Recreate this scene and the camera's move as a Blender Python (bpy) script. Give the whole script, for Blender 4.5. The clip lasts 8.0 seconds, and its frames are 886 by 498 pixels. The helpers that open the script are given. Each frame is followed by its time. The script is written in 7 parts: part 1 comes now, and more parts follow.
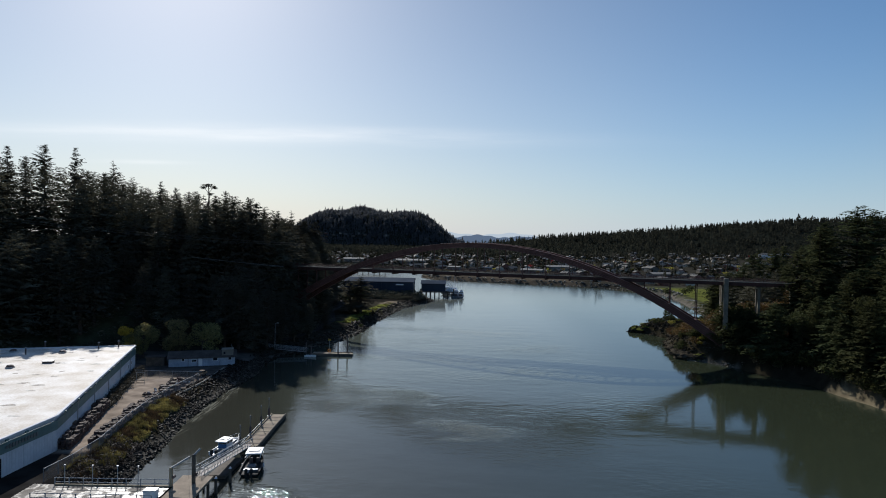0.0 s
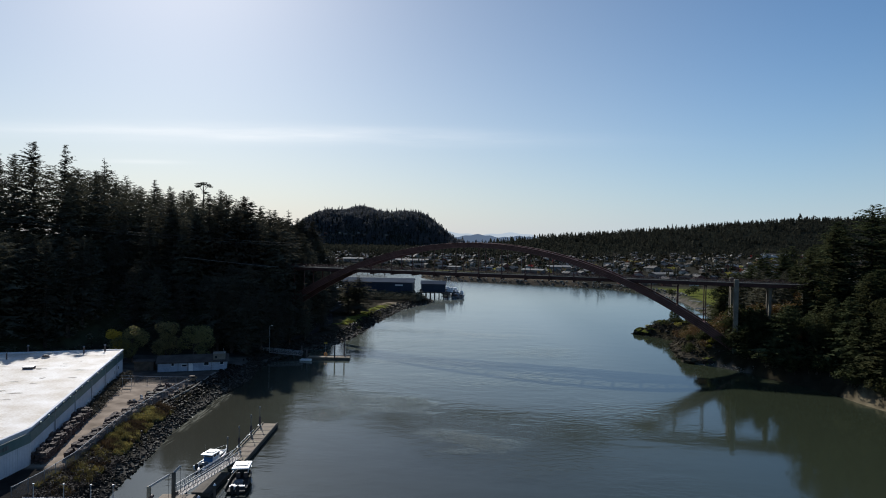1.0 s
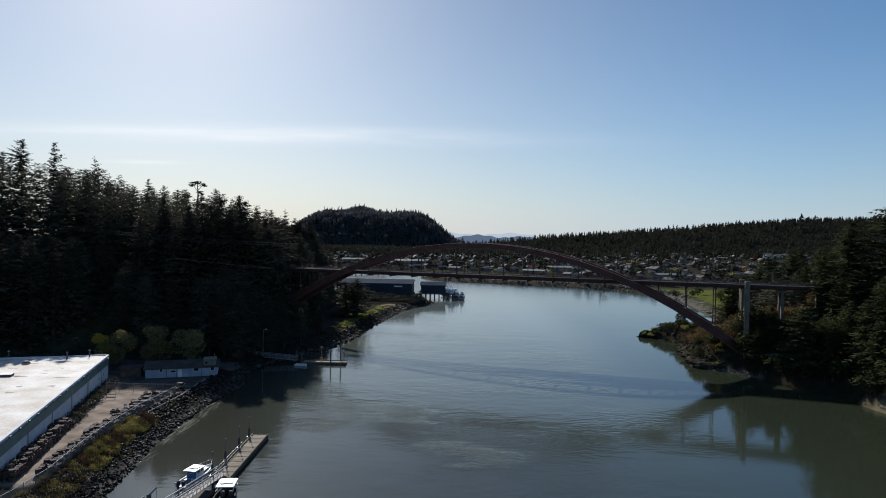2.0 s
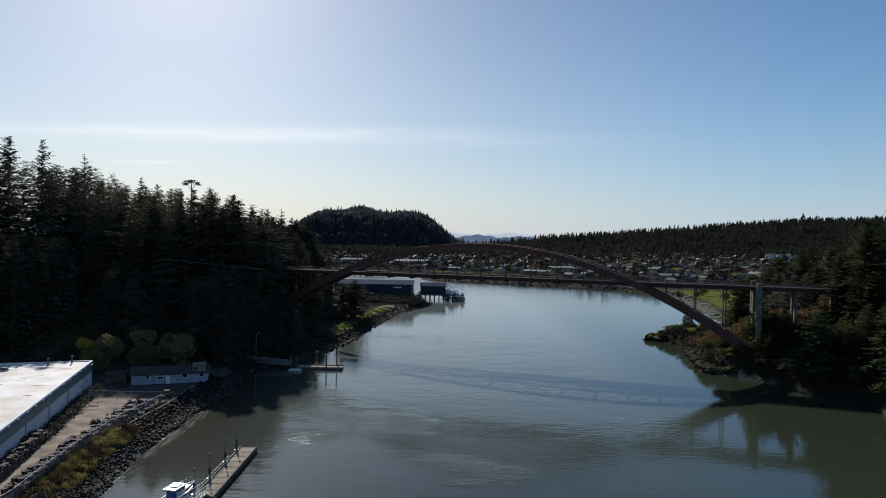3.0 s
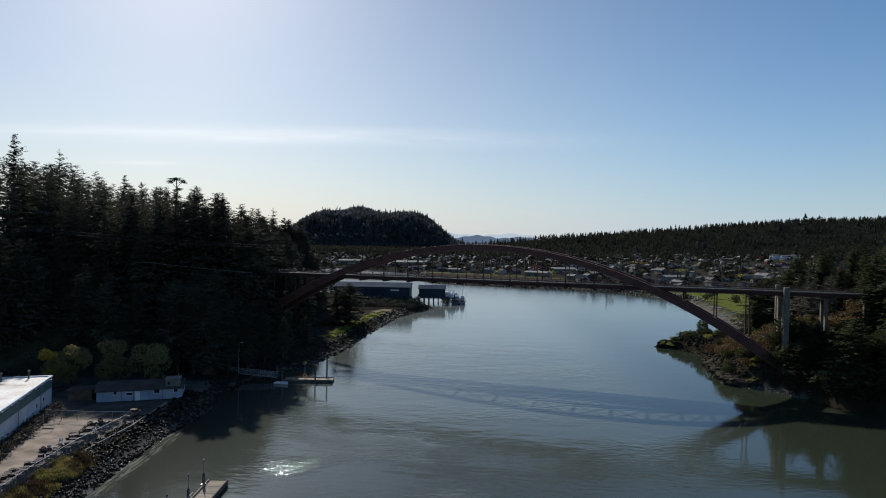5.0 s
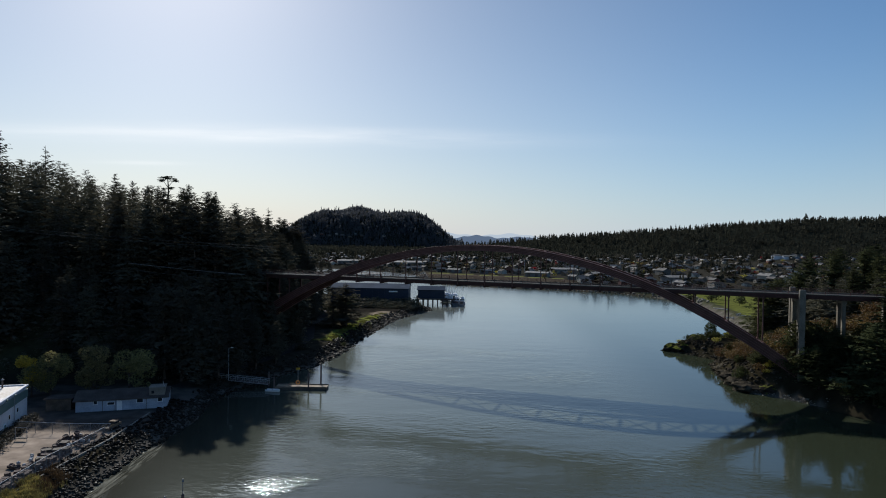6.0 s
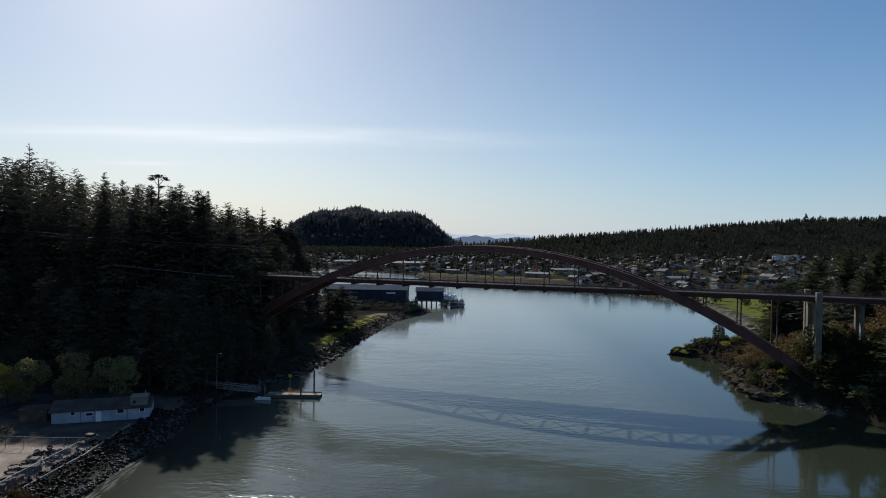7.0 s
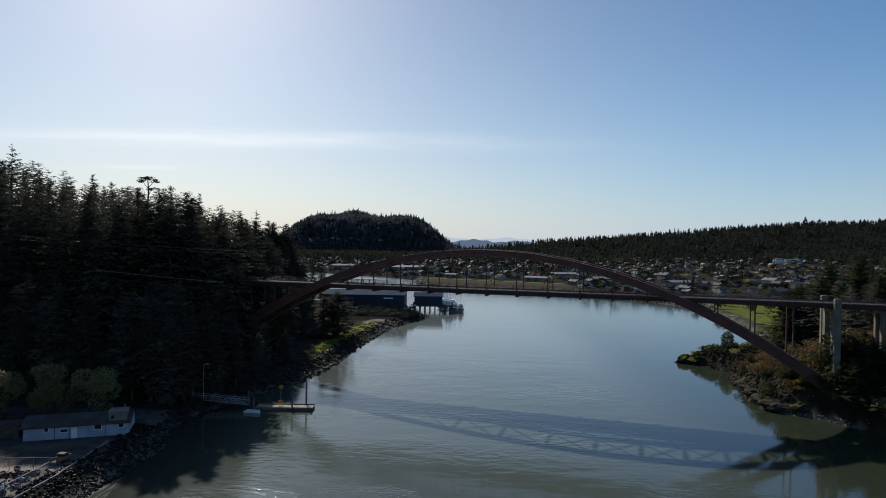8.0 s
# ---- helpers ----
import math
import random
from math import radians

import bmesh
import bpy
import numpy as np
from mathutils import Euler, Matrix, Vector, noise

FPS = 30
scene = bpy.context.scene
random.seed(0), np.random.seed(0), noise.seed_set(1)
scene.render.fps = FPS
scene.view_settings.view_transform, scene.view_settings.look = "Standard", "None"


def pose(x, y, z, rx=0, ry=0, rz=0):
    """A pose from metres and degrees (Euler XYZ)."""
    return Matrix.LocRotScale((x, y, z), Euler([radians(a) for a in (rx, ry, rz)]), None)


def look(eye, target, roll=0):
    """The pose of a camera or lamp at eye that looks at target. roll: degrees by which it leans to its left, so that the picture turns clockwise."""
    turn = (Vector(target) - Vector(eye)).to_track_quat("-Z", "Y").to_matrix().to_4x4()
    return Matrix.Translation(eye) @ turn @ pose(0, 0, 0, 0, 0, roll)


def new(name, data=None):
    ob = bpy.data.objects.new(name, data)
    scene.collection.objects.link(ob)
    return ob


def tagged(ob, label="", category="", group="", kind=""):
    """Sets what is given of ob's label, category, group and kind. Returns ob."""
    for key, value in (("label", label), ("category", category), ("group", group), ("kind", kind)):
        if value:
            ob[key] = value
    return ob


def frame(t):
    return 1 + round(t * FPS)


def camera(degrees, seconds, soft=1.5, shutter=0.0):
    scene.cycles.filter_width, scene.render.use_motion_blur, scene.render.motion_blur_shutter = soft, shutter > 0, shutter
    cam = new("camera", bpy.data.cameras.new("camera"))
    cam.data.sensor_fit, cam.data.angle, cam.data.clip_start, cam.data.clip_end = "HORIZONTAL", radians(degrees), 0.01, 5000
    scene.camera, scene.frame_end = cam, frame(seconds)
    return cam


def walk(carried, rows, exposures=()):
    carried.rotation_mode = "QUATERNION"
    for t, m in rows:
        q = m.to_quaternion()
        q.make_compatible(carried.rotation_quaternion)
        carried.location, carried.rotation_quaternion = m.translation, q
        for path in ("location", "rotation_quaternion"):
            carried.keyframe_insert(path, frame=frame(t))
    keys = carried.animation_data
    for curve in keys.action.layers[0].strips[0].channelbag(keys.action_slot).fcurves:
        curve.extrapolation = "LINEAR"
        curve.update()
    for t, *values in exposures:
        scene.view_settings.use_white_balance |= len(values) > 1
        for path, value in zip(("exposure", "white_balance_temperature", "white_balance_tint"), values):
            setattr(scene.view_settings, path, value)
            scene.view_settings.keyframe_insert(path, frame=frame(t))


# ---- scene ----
# camera and its flight up the channel
cam = camera(70.0, 8.0, soft=1.0)
PATH = [
    (0.0, (-0.184, 4.592, 37.477), (-0.182, 6.592, 37.444), 1.07),
    (0.5, (-0.22, 7.941, 37.475), (-0.218, 9.941, 37.441), 1.07),
    (1.0, (-0.251, 11.315, 37.474), (-0.249, 13.314, 37.44), 1.07),
    (1.5, (-0.273, 14.742, 37.476), (-0.271, 16.741, 37.443), 1.07),
    (3.0, (-0.288, 25.249, 37.516), (-0.286, 27.249, 37.483), 1.07),
    (3.5, (-0.268, 28.825, 37.53), (-0.266, 30.825, 37.497), 1.06),
    (4.0, (-0.243, 32.453, 37.545), (-0.241, 34.453, 37.513), 1.05),
    (4.5, (-0.235, 36.116, 37.561), (-0.232, 38.115, 37.53), 1.04),
    (6.0, (-0.283, 47.246, 37.655), (-0.277, 49.246, 37.624), 1.0),
    (6.5, (-0.318, 50.97, 37.669), (-0.309, 52.97, 37.638), 0.99),
    (7.0, (-0.368, 54.709, 37.679), (-0.358, 56.708, 37.649), 0.98),
    (7.5, (-0.427, 58.457, 37.686), (-0.415, 60.457, 37.657), 0.96),
    (7.8, (-0.467, 60.703, 37.689), (-0.453, 62.703, 37.662), 0.95),
    (7.9, (-0.48, 61.452, 37.69), (-0.465, 63.452, 37.671), 0.94),
    (8.0, (-0.493, 62.2, 37.691), (-0.478, 64.2, 37.673), 0.94),
]
STOPS = -0.05
walk(cam, [(t, look(eye, target, roll)) for t, eye, target, roll in PATH], [(0.0, STOPS, 6100.0, 10.0), (8.0, STOPS, 6100.0, 10.0)])

# daylight: a clear sky with a cirrus streak, and the sun ahead to the left
SUN_UP, SUN_LEFT = 30.5, 23.0
world = bpy.data.worlds.new("sky")
scene.world = world
world.use_nodes = True
wn, wl = world.node_tree.nodes, world.node_tree.links
wn.clear()


def wnode(kind, **inputs):
    nd = wn.new(kind)
    for key, value in inputs.items():
        nd.inputs[key.replace("_", " ")].default_value = value
    return nd


def wmath(op, a, b=None, c=None):
    nd = wn.new("ShaderNodeMath")
    nd.operation = op
    for i, v in enumerate((a, b, c)):
        if v is None:
            continue
        if isinstance(v, (int, float)):
            nd.inputs[i].default_value = v
        else:
            wl.new(v, nd.inputs[i])
    return nd.outputs[0]


sky = wn.new("ShaderNodeTexSky")
sky.sky_type = "NISHITA"
sky.sun_disc = False
sky.sun_elevation, sky.sun_rotation = radians(SUN_UP), radians(-SUN_LEFT)
sky.altitude, sky.air_density, sky.dust_density, sky.ozone_density = 0.0, 1.0, 0.5, 2.4
coord = wn.new("ShaderNodeTexCoord")
split = wn.new("ShaderNodeSeparateXYZ")
wl.new(coord.outputs["Generated"], split.inputs[0])
# thin cirrus streak low over the hills: bearing and height of the ray
bearing = wmath("ARCTAN2", split.outputs[0], split.outputs[1])
height = wmath("ARCSINE", split.outputs[2])
streak = wn.new("ShaderNodeCombineXYZ")
wl.new(wmath("MULTIPLY", bearing, 3.0), streak.inputs[0])
lift = wmath("DIVIDE", split.outputs[2], wmath("MAXIMUM", split.outputs[1], 0.05))
wl.new(wmath("MULTIPLY", lift, 34.0), streak.inputs[1])
wisp = wnode("ShaderNodeTexNoise", Scale=1.6, Detail=6.0, Roughness=0.6)
wl.new(streak.outputs[0], wisp.inputs["Vector"])
rel = wmath("SUBTRACT", lift, 0.159)
band = wmath("POWER", 2.718, wmath("MULTIPLY", wmath("MULTIPLY", rel, rel), -6400.0))
far_b = wmath("ADD", bearing, 0.30)
reach = wmath("POWER", 2.718, wmath("MULTIPLY", wmath("MULTIPLY", far_b, far_b), -9.0))
soft_w = wmath("MULTIPLY_ADD", wisp.outputs["Fac"], 1.3, -0.16)
soft_w.node.use_clamp = True
low_rel = wmath("SUBTRACT", lift, 0.112)
low_b = wmath("ADD", bearing, 0.44)
wispy = wmath("MULTIPLY", wmath("POWER", 2.718, wmath("MULTIPLY", wmath("MULTIPLY", low_rel, low_rel), -90000.0)), wmath("POWER", 2.718, wmath("MULTIPLY", wmath("MULTIPLY", low_b, low_b), -420.0)))
cloud = wmath("ADD", wmath("MULTIPLY", wmath("MULTIPLY", band, reach), soft_w), wmath("MULTIPLY", wispy, 0.32))
white = wnode("ShaderNodeMix")
white.data_type = "RGBA"
white.inputs["B"].default_value = (14.0, 13.6, 13.0, 1)
wl.new(wmath("MULTIPLY", cloud, 0.72), white.inputs["Factor"])
low = wmath("POWER", 2.718, wmath("MULTIPLY", wmath("ABSOLUTE", height), -8.0))
# pale haze low over the horizon
haze = wnode("ShaderNodeMix")
haze.data_type = "RGBA"
haze.inputs["B"].default_value = (8.4, 8.35, 8.6, 1)
wl.new(wmath("MULTIPLY", low, 0.85), haze.inputs["Factor"])
# whiter towards the sun, deeper blue away from it
gap = wn.new("ShaderNodeVectorMath")
gap.operation = "DOT_PRODUCT"
gap.inputs[1].default_value = (-math.sin(radians(SUN_LEFT)) * math.cos(radians(SUN_UP)), math.cos(radians(SUN_LEFT)) * math.cos(radians(SUN_UP)), math.sin(radians(SUN_UP)))
wl.new(coord.outputs["Generated"], gap.inputs[0])
away = wn.new("ShaderNodeMapRange")
away.interpolation_type = "SMOOTHSTEP"
away.inputs["From Min"].default_value, away.inputs["From Max"].default_value = 0.97, 0.55
wl.new(gap.outputs["Value"], away.inputs["Value"])
tone = wnode("ShaderNodeMix")
tone.data_type = "RGBA"
tone.inputs["A"].default_value, tone.inputs["B"].default_value = (0.99, 0.975, 0.94, 1), (0.69, 0.925, 1.09, 1)
wl.new(wmath("MULTIPLY", away.outputs[0], wmath("MULTIPLY_ADD", low, -0.5, 1.0)), tone.inputs["Factor"])
toned = wnode("ShaderNodeMix", Factor=1.0)
toned.data_type, toned.blend_type = "RGBA", "MULTIPLY"
wl.new(tone.outputs["Result"], toned.inputs["B"])
wl.new(sky.outputs[0], haze.inputs["A"])
wl.new(haze.outputs["Result"], toned.inputs["A"])
wl.new(toned.outputs["Result"], white.inputs["A"])
back = wnode("ShaderNodeBackground", Strength=0.082)
wl.new(white.outputs["Result"], back.inputs["Color"])
wout = wn.new("ShaderNodeOutputWorld")
wl.new(back.outputs[0], wout.inputs["Surface"])

sun = new("sun", bpy.data.lights.new("sun", "SUN"))
sun.data.energy, sun.data.angle, sun.data.color = 4.6, radians(0.55), (1.0, 0.94, 0.85)
el, azi = radians(SUN_UP), radians(SUN_LEFT)
sun_way = Vector((-math.sin(azi) * math.cos(el), math.cos(azi) * math.cos(el), math.sin(el)))
sun.matrix_world = look(sun_way * 300, (0, 0, 0))


# ---- materials ----
def surf(name, a, b, scale=1.0, rough=0.8, bump=0.3, fine=12.0, metal=0.0, spec=0.3, vary=0.0, thin=0.0, relief=0.02):
    """Two tones mixed by a coarse and a fine noise, with relief; vary: per-piece change; thin: light let through."""
    m = bpy.data.materials.new(name)
    m.use_nodes = True
    nt = m.node_tree
    N, L = nt.nodes, nt.links
    p = N["Principled BSDF"]
    geo = N.new("ShaderNodeNewGeometry")
    n1 = N.new("ShaderNodeTexNoise")
    n1.inputs["Scale"].default_value, n1.inputs["Detail"].default_value = scale, 4.0
    n2 = N.new("ShaderNodeTexNoise")
    n2.inputs["Scale"].default_value, n2.inputs["Detail"].default_value = scale * fine, 3.0
    L.new(geo.outputs["Position"], n1.inputs["Vector"])
    L.new(geo.outputs["Position"], n2.inputs["Vector"])
    add = N.new("ShaderNodeMath")
    add.operation = "MULTIPLY_ADD"
    L.new(n1.outputs["Fac"], add.inputs[0])
    add.inputs[1].default_value = 0.65
    half = N.new("ShaderNodeMath")
    half.operation = "MULTIPLY"
    half.inputs[1].default_value = 0.35
    L.new(n2.outputs["Fac"], half.inputs[0])
    L.new(half.outputs[0], add.inputs[2])
    ramp = N.new("ShaderNodeValToRGB")
    ramp.color_ramp.elements[0].position, ramp.color_ramp.elements[1].position = 0.36, 0.64
    ramp.color_ramp.elements[0].color, ramp.color_ramp.elements[1].color = (*a, 1), (*b, 1)
    L.new(add.outputs[0], ramp.inputs[0])
    colour = ramp.outputs[0]
    if vary:
        oi = N.new("ShaderNodeObjectInfo")
        rnd = N.new("ShaderNodeMath")
        rnd.operation = "ADD"
        L.new(oi.outputs["Random"], rnd.inputs[0])
        L.new(geo.outputs["Random Per Island"], rnd.inputs[1])
        hsv = N.new("ShaderNodeHueSaturation")
        val = N.new("ShaderNodeMapRange")
        val.inputs["From Max"].default_value = 2.0
        val.inputs["To Min"].default_value, val.inputs["To Max"].default_value = 1 - vary, 1 + vary
        L.new(rnd.outputs[0], val.inputs["Value"])
        L.new(val.outputs[0], hsv.inputs["Value"])
        hue = N.new("ShaderNodeMapRange")
        hue.inputs["To Min"].default_value, hue.inputs["To Max"].default_value = 0.5 - vary * 0.05, 0.5 + vary * 0.05
        L.new(oi.outputs["Random"], hue.inputs["Value"])
        L.new(hue.outputs[0], hsv.inputs["Hue"])
        L.new(colour, hsv.inputs["Color"])
        colour = hsv.outputs[0]
    L.new(colour, p.inputs["Base Color"])
    p.inputs["Roughness"].default_value, p.inputs["Metallic"].default_value = rough, metal
    p.inputs["Specular IOR Level"].default_value = spec
    if bump:
        bm_ = N.new("ShaderNodeBump")
        bm_.inputs["Strength"].default_value, bm_.inputs["Distance"].default_value = bump, relief
        L.new(n2.outputs["Fac"], bm_.inputs["Height"])
        L.new(bm_.outputs[0], p.inputs["Normal"])
    if thin:
        tr = N.new("ShaderNodeBsdfTranslucent")
        L.new(colour, tr.inputs["Color"])
        mx = N.new("ShaderNodeMixShader")
        mx.inputs[0].default_value = thin
        L.new(p.outputs[0], mx.inputs[1])
        L.new(tr.outputs[0], mx.inputs[2])
        L.new(mx.outputs[0], N["Material Output"].inputs["Surface"])
    return m


M = {}
M["needles"] = surf("needles", (0.078, 0.073, 0.054), (0.128, 0.118, 0.084), 0.25, 0.9, 0, 8, vary=0.3, thin=0.2, spec=0.0)
# darker, greener copy of needles; the right bank's weaker light is in its colour
M["needles_dim"] = surf("needles_dim", (0.048, 0.056, 0.028), (0.098, 0.104, 0.048), 0.2, 0.9, 0, 8, vary=0.35, thin=0.25, spec=0.0)
M["needles_far"] = surf("needles_far", (0.030, 0.032, 0.025), (0.060, 0.060, 0.044), 0.02, 0.9, 0, 9, vary=0.25, thin=0.5, spec=0.0)
# paler and bluer: aerial haze over the far hill is put into this colour
M["needles_hazed"] = surf("needles_hazed", (0.090, 0.095, 0.104), (0.122, 0.126, 0.132), 0.02, 0.9, 0, 9, vary=0.2, thin=0.5, spec=0.0)
M["leaves_green"] = surf("leaves_green", (0.036, 0.043, 0.018), (0.082, 0.086, 0.034), 0.6, 0.8, 0, 6, vary=0.4, thin=0.3, spec=0.05)
M["leaves_yellow"] = surf("leaves_yellow", (0.24, 0.23, 0.03), (0.46, 0.41, 0.06), 0.6, 0.6, 0, 6, vary=0.4, thin=0.35)
M["leaves_willow"] = surf("leaves_willow", (0.150, 0.130, 0.056), (0.27, 0.225, 0.096), 0.6, 0.7, 0, 6, vary=0.4, thin=0.45)
M["leaves_gold"] = surf("leaves_gold", (0.46, 0.37, 0.04), (0.72, 0.56, 0.08), 0.6, 0.7, 0, 6, vary=0.3, thin=0.4)
M["leaves_rust"] = surf("leaves_rust", (0.0897, 0.0544, 0.0168), (0.1833, 0.112, 0.0336), 0.6, 0.7, 0, 6, vary=0.4, thin=0.25)
M["leaves_red"] = surf("leaves_red", (0.30, 0.03, 0.03), (0.45, 0.06, 0.05), 0.6, 0.7, 0, 6, vary=0.3, thin=0.25)
M["grass_lawn"] = surf("grass_lawn", (0.11, 0.115, 0.028), (0.21, 0.20, 0.05), 0.3, 0.8, 0, 7, vary=0.3, thin=0.25)
M["grass_dry"] = surf("grass_dry", (0.066, 0.046, 0.022), (0.29, 0.198, 0.075), 0.5, 0.8, 0, 7, vary=0.7, thin=0.25)
M["grass_brown"] = surf("grass_brown", (0.040, 0.028, 0.016), (0.15, 0.096, 0.045), 0.5, 0.8, 0, 7, vary=0.6, thin=0.2)
M["fence_grey"] = surf("fence_grey", (0.15, 0.15, 0.15), (0.26, 0.26, 0.26), 1.2, 0.85, 0.1, 10, spec=0.1)
M["cable_grey"] = surf("cable_grey", (0.085, 0.08, 0.072), (0.13, 0.12, 0.11), 0.15, 0.8, 0.0, 8, spec=0.05)
M["aluminium"] = surf("aluminium", (0.16, 0.16, 0.16), (0.24, 0.24, 0.24), 0.15, 0.7, 0.0, 8, spec=0.15)
M["bark"] = surf("bark", (0.05, 0.035, 0.025), (0.12, 0.09, 0.07), 1.5, 0.9, 0.6, 8)
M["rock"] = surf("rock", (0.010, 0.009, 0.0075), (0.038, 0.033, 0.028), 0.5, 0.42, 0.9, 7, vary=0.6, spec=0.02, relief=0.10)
M["pale_rock"] = surf("pale_rock", (0.09, 0.084, 0.072), (0.21, 0.197, 0.168), 0.6, 0.8, 0.6, 8, vary=0.25)
M["paint_bridge"] = surf("paint_bridge", (0.074, 0.031, 0.025), (0.124, 0.053, 0.042), 0.4, 0.6, 0.15, 14, vary=0.12)
M["steel_dark"] = surf("steel_dark", (0.07, 0.055, 0.05), (0.14, 0.10, 0.09), 0.8, 0.6, 0.2, 10)
M["pier_concrete"] = surf("pier_concrete", (0.125, 0.115, 0.096), (0.225, 0.207, 0.173), 0.35, 0.9, 0.5, 12, vary=0.15, spec=0.1)
# white boards with their blue skylit shade put into the base colour
M["shed_wall_shaded"] = surf("shed_wall_shaded", (0.25, 0.29, 0.36), (0.43, 0.48, 0.56), 0.5, 0.75, 0.3, 9, vary=0.05)
M["ledge_rock"] = surf("ledge_rock", (0.0204, 0.01815, 0.0144), (0.0986, 0.08415, 0.064), 0.9, 0.9, 1.0, 6, vary=0.4, spec=0.0, relief=0.25)
# paler bridge paint: light caught on the flange edges is put into the colour
M["flange_edge_light"] = surf("flange_edge_light", (0.140, 0.062, 0.050), (0.215, 0.104, 0.084), 0.4, 0.6, 0.15, 14, vary=0.12)
M["kerb_concrete"] = surf("kerb_concrete", (0.16, 0.148, 0.128), (0.30, 0.28, 0.245), 0.6, 0.9, 0.4, 10, spec=0.1)
M["rail_galv"] = surf("rail_galv", (0.34, 0.34, 0.34), (0.5, 0.5, 0.5), 1.0, 0.7, 0.1, 10, spec=0.2)
M["pier_column"] = surf("pier_column", (0.1063, 0.095, 0.075), (0.2063, 0.185, 0.15), 0.35, 0.9, 0.5, 12, vary=0.15, spec=0.05)
# darker copy of the bridge paint: shade at the deck edge is in the colour
M["paint_deck_shade"] = surf("paint_deck_shade", (0.046, 0.024, 0.021), (0.080, 0.040, 0.034), 0.4, 0.7, 0.15, 14, vary=0.12, spec=0.1)
M["hedge_dark"] = surf("hedge_dark", (0.026, 0.023, 0.017), (0.085, 0.068, 0.052), 0.6, 0.8, 0, 6, vary=0.5, thin=0.2)
M["leaves_town"] = surf("leaves_town", (0.026, 0.024, 0.014), (0.066, 0.057, 0.032), 0.05, 0.8, 0, 8, vary=0.5, spec=0.0)
M["concrete"] = surf("concrete", (0.12, 0.115, 0.108), (0.21, 0.205, 0.19), 0.5, 0.85, 0.4, 12, vary=0.1)
M["asphalt"] = surf("asphalt", (0.027, 0.027, 0.0288), (0.045, 0.0438, 0.042), 0.3, 0.9, 0.4, 20, spec=0.08)
M["white_wall"] = surf("white_wall", (0.52, 0.53, 0.56), (0.66, 0.67, 0.70), 0.25, 0.7, 0.15, 9, vary=0.04)
M["roof_white"] = surf("roof_white", (0.52, 0.44, 0.35), (0.86, 0.82, 0.77), 0.22, 0.7, 0.3, 14, vary=0.03)
M["green_trim"] = surf("green_trim", (0.10, 0.16, 0.15), (0.15, 0.22, 0.21), 0.4, 0.5, 0.1, 10)
M["roof_dark"] = surf("roof_dark", (0.05, 0.043, 0.038), (0.095, 0.083, 0.075), 0.5, 0.95, 0.5, 14, vary=0.15, spec=0.1)
M["glass_dark"] = surf("glass_dark", (0.02, 0.025, 0.03), (0.03, 0.035, 0.04), 1, 0.08, 0, 4, spec=0.6)
M["wood_dock"] = surf("wood_dock", (0.20, 0.155, 0.105), (0.33, 0.27, 0.195), 0.7, 0.85, 0.4, 10, vary=0.25)
M["wood_dark"] = surf("wood_dark", (0.06, 0.05, 0.04), (0.13, 0.11, 0.09), 0.8, 0.85, 0.5, 10, vary=0.2)
M["galv"] = surf("galv", (0.30, 0.31, 0.32), (0.44, 0.45, 0.46), 1.2, 0.5, 0.1, 10, metal=0.4)
M["white_paint"] = surf("white_paint", (0.72, 0.73, 0.74), (0.82, 0.82, 0.82), 0.8, 0.35, 0.05, 9, vary=0.05)
M["grey_hull"] = surf("grey_hull", (0.10, 0.11, 0.12), (0.17, 0.18, 0.19), 0.8, 0.4, 0.1, 9, vary=0.1)
M["blue_hull"] = surf("blue_hull", (0.05, 0.14, 0.30), (0.08, 0.20, 0.38), 0.8, 0.35, 0.05, 9)
M["blue_wall"] = surf("blue_wall", (0.014, 0.025, 0.045), (0.022, 0.037, 0.066), 0.2, 0.5, 0.1, 9, vary=0.05)
M["blue_roof"] = surf("blue_roof", (0.024, 0.038, 0.060), (0.040, 0.060, 0.092), 0.2, 0.9, 0.1, 9, vary=0.05, spec=0.02)
M["orange"] = surf("orange", (0.60, 0.22, 0.03), (0.72, 0.30, 0.05), 2, 0.5, 0.1, 9)
M["black_rubber"] = surf("black_rubber", (0.02, 0.02, 0.02), (0.04, 0.04, 0.04), 2, 0.8, 0.2, 9)
M["pot_mesh"] = surf("pot_mesh", (0.036, 0.025, 0.022), (0.135, 0.092, 0.078), 1.5, 0.8, 0.4, 6, vary=0.4)
M["lamp_white"] = surf("lamp_white", (0.75, 0.75, 0.72), (0.85, 0.85, 0.82), 2, 0.3, 0, 9)
M["drift"] = surf("drift", (0.40, 0.37, 0.33), (0.60, 0.57, 0.52), 0.8, 0.9, 0.4, 8, vary=0.2)


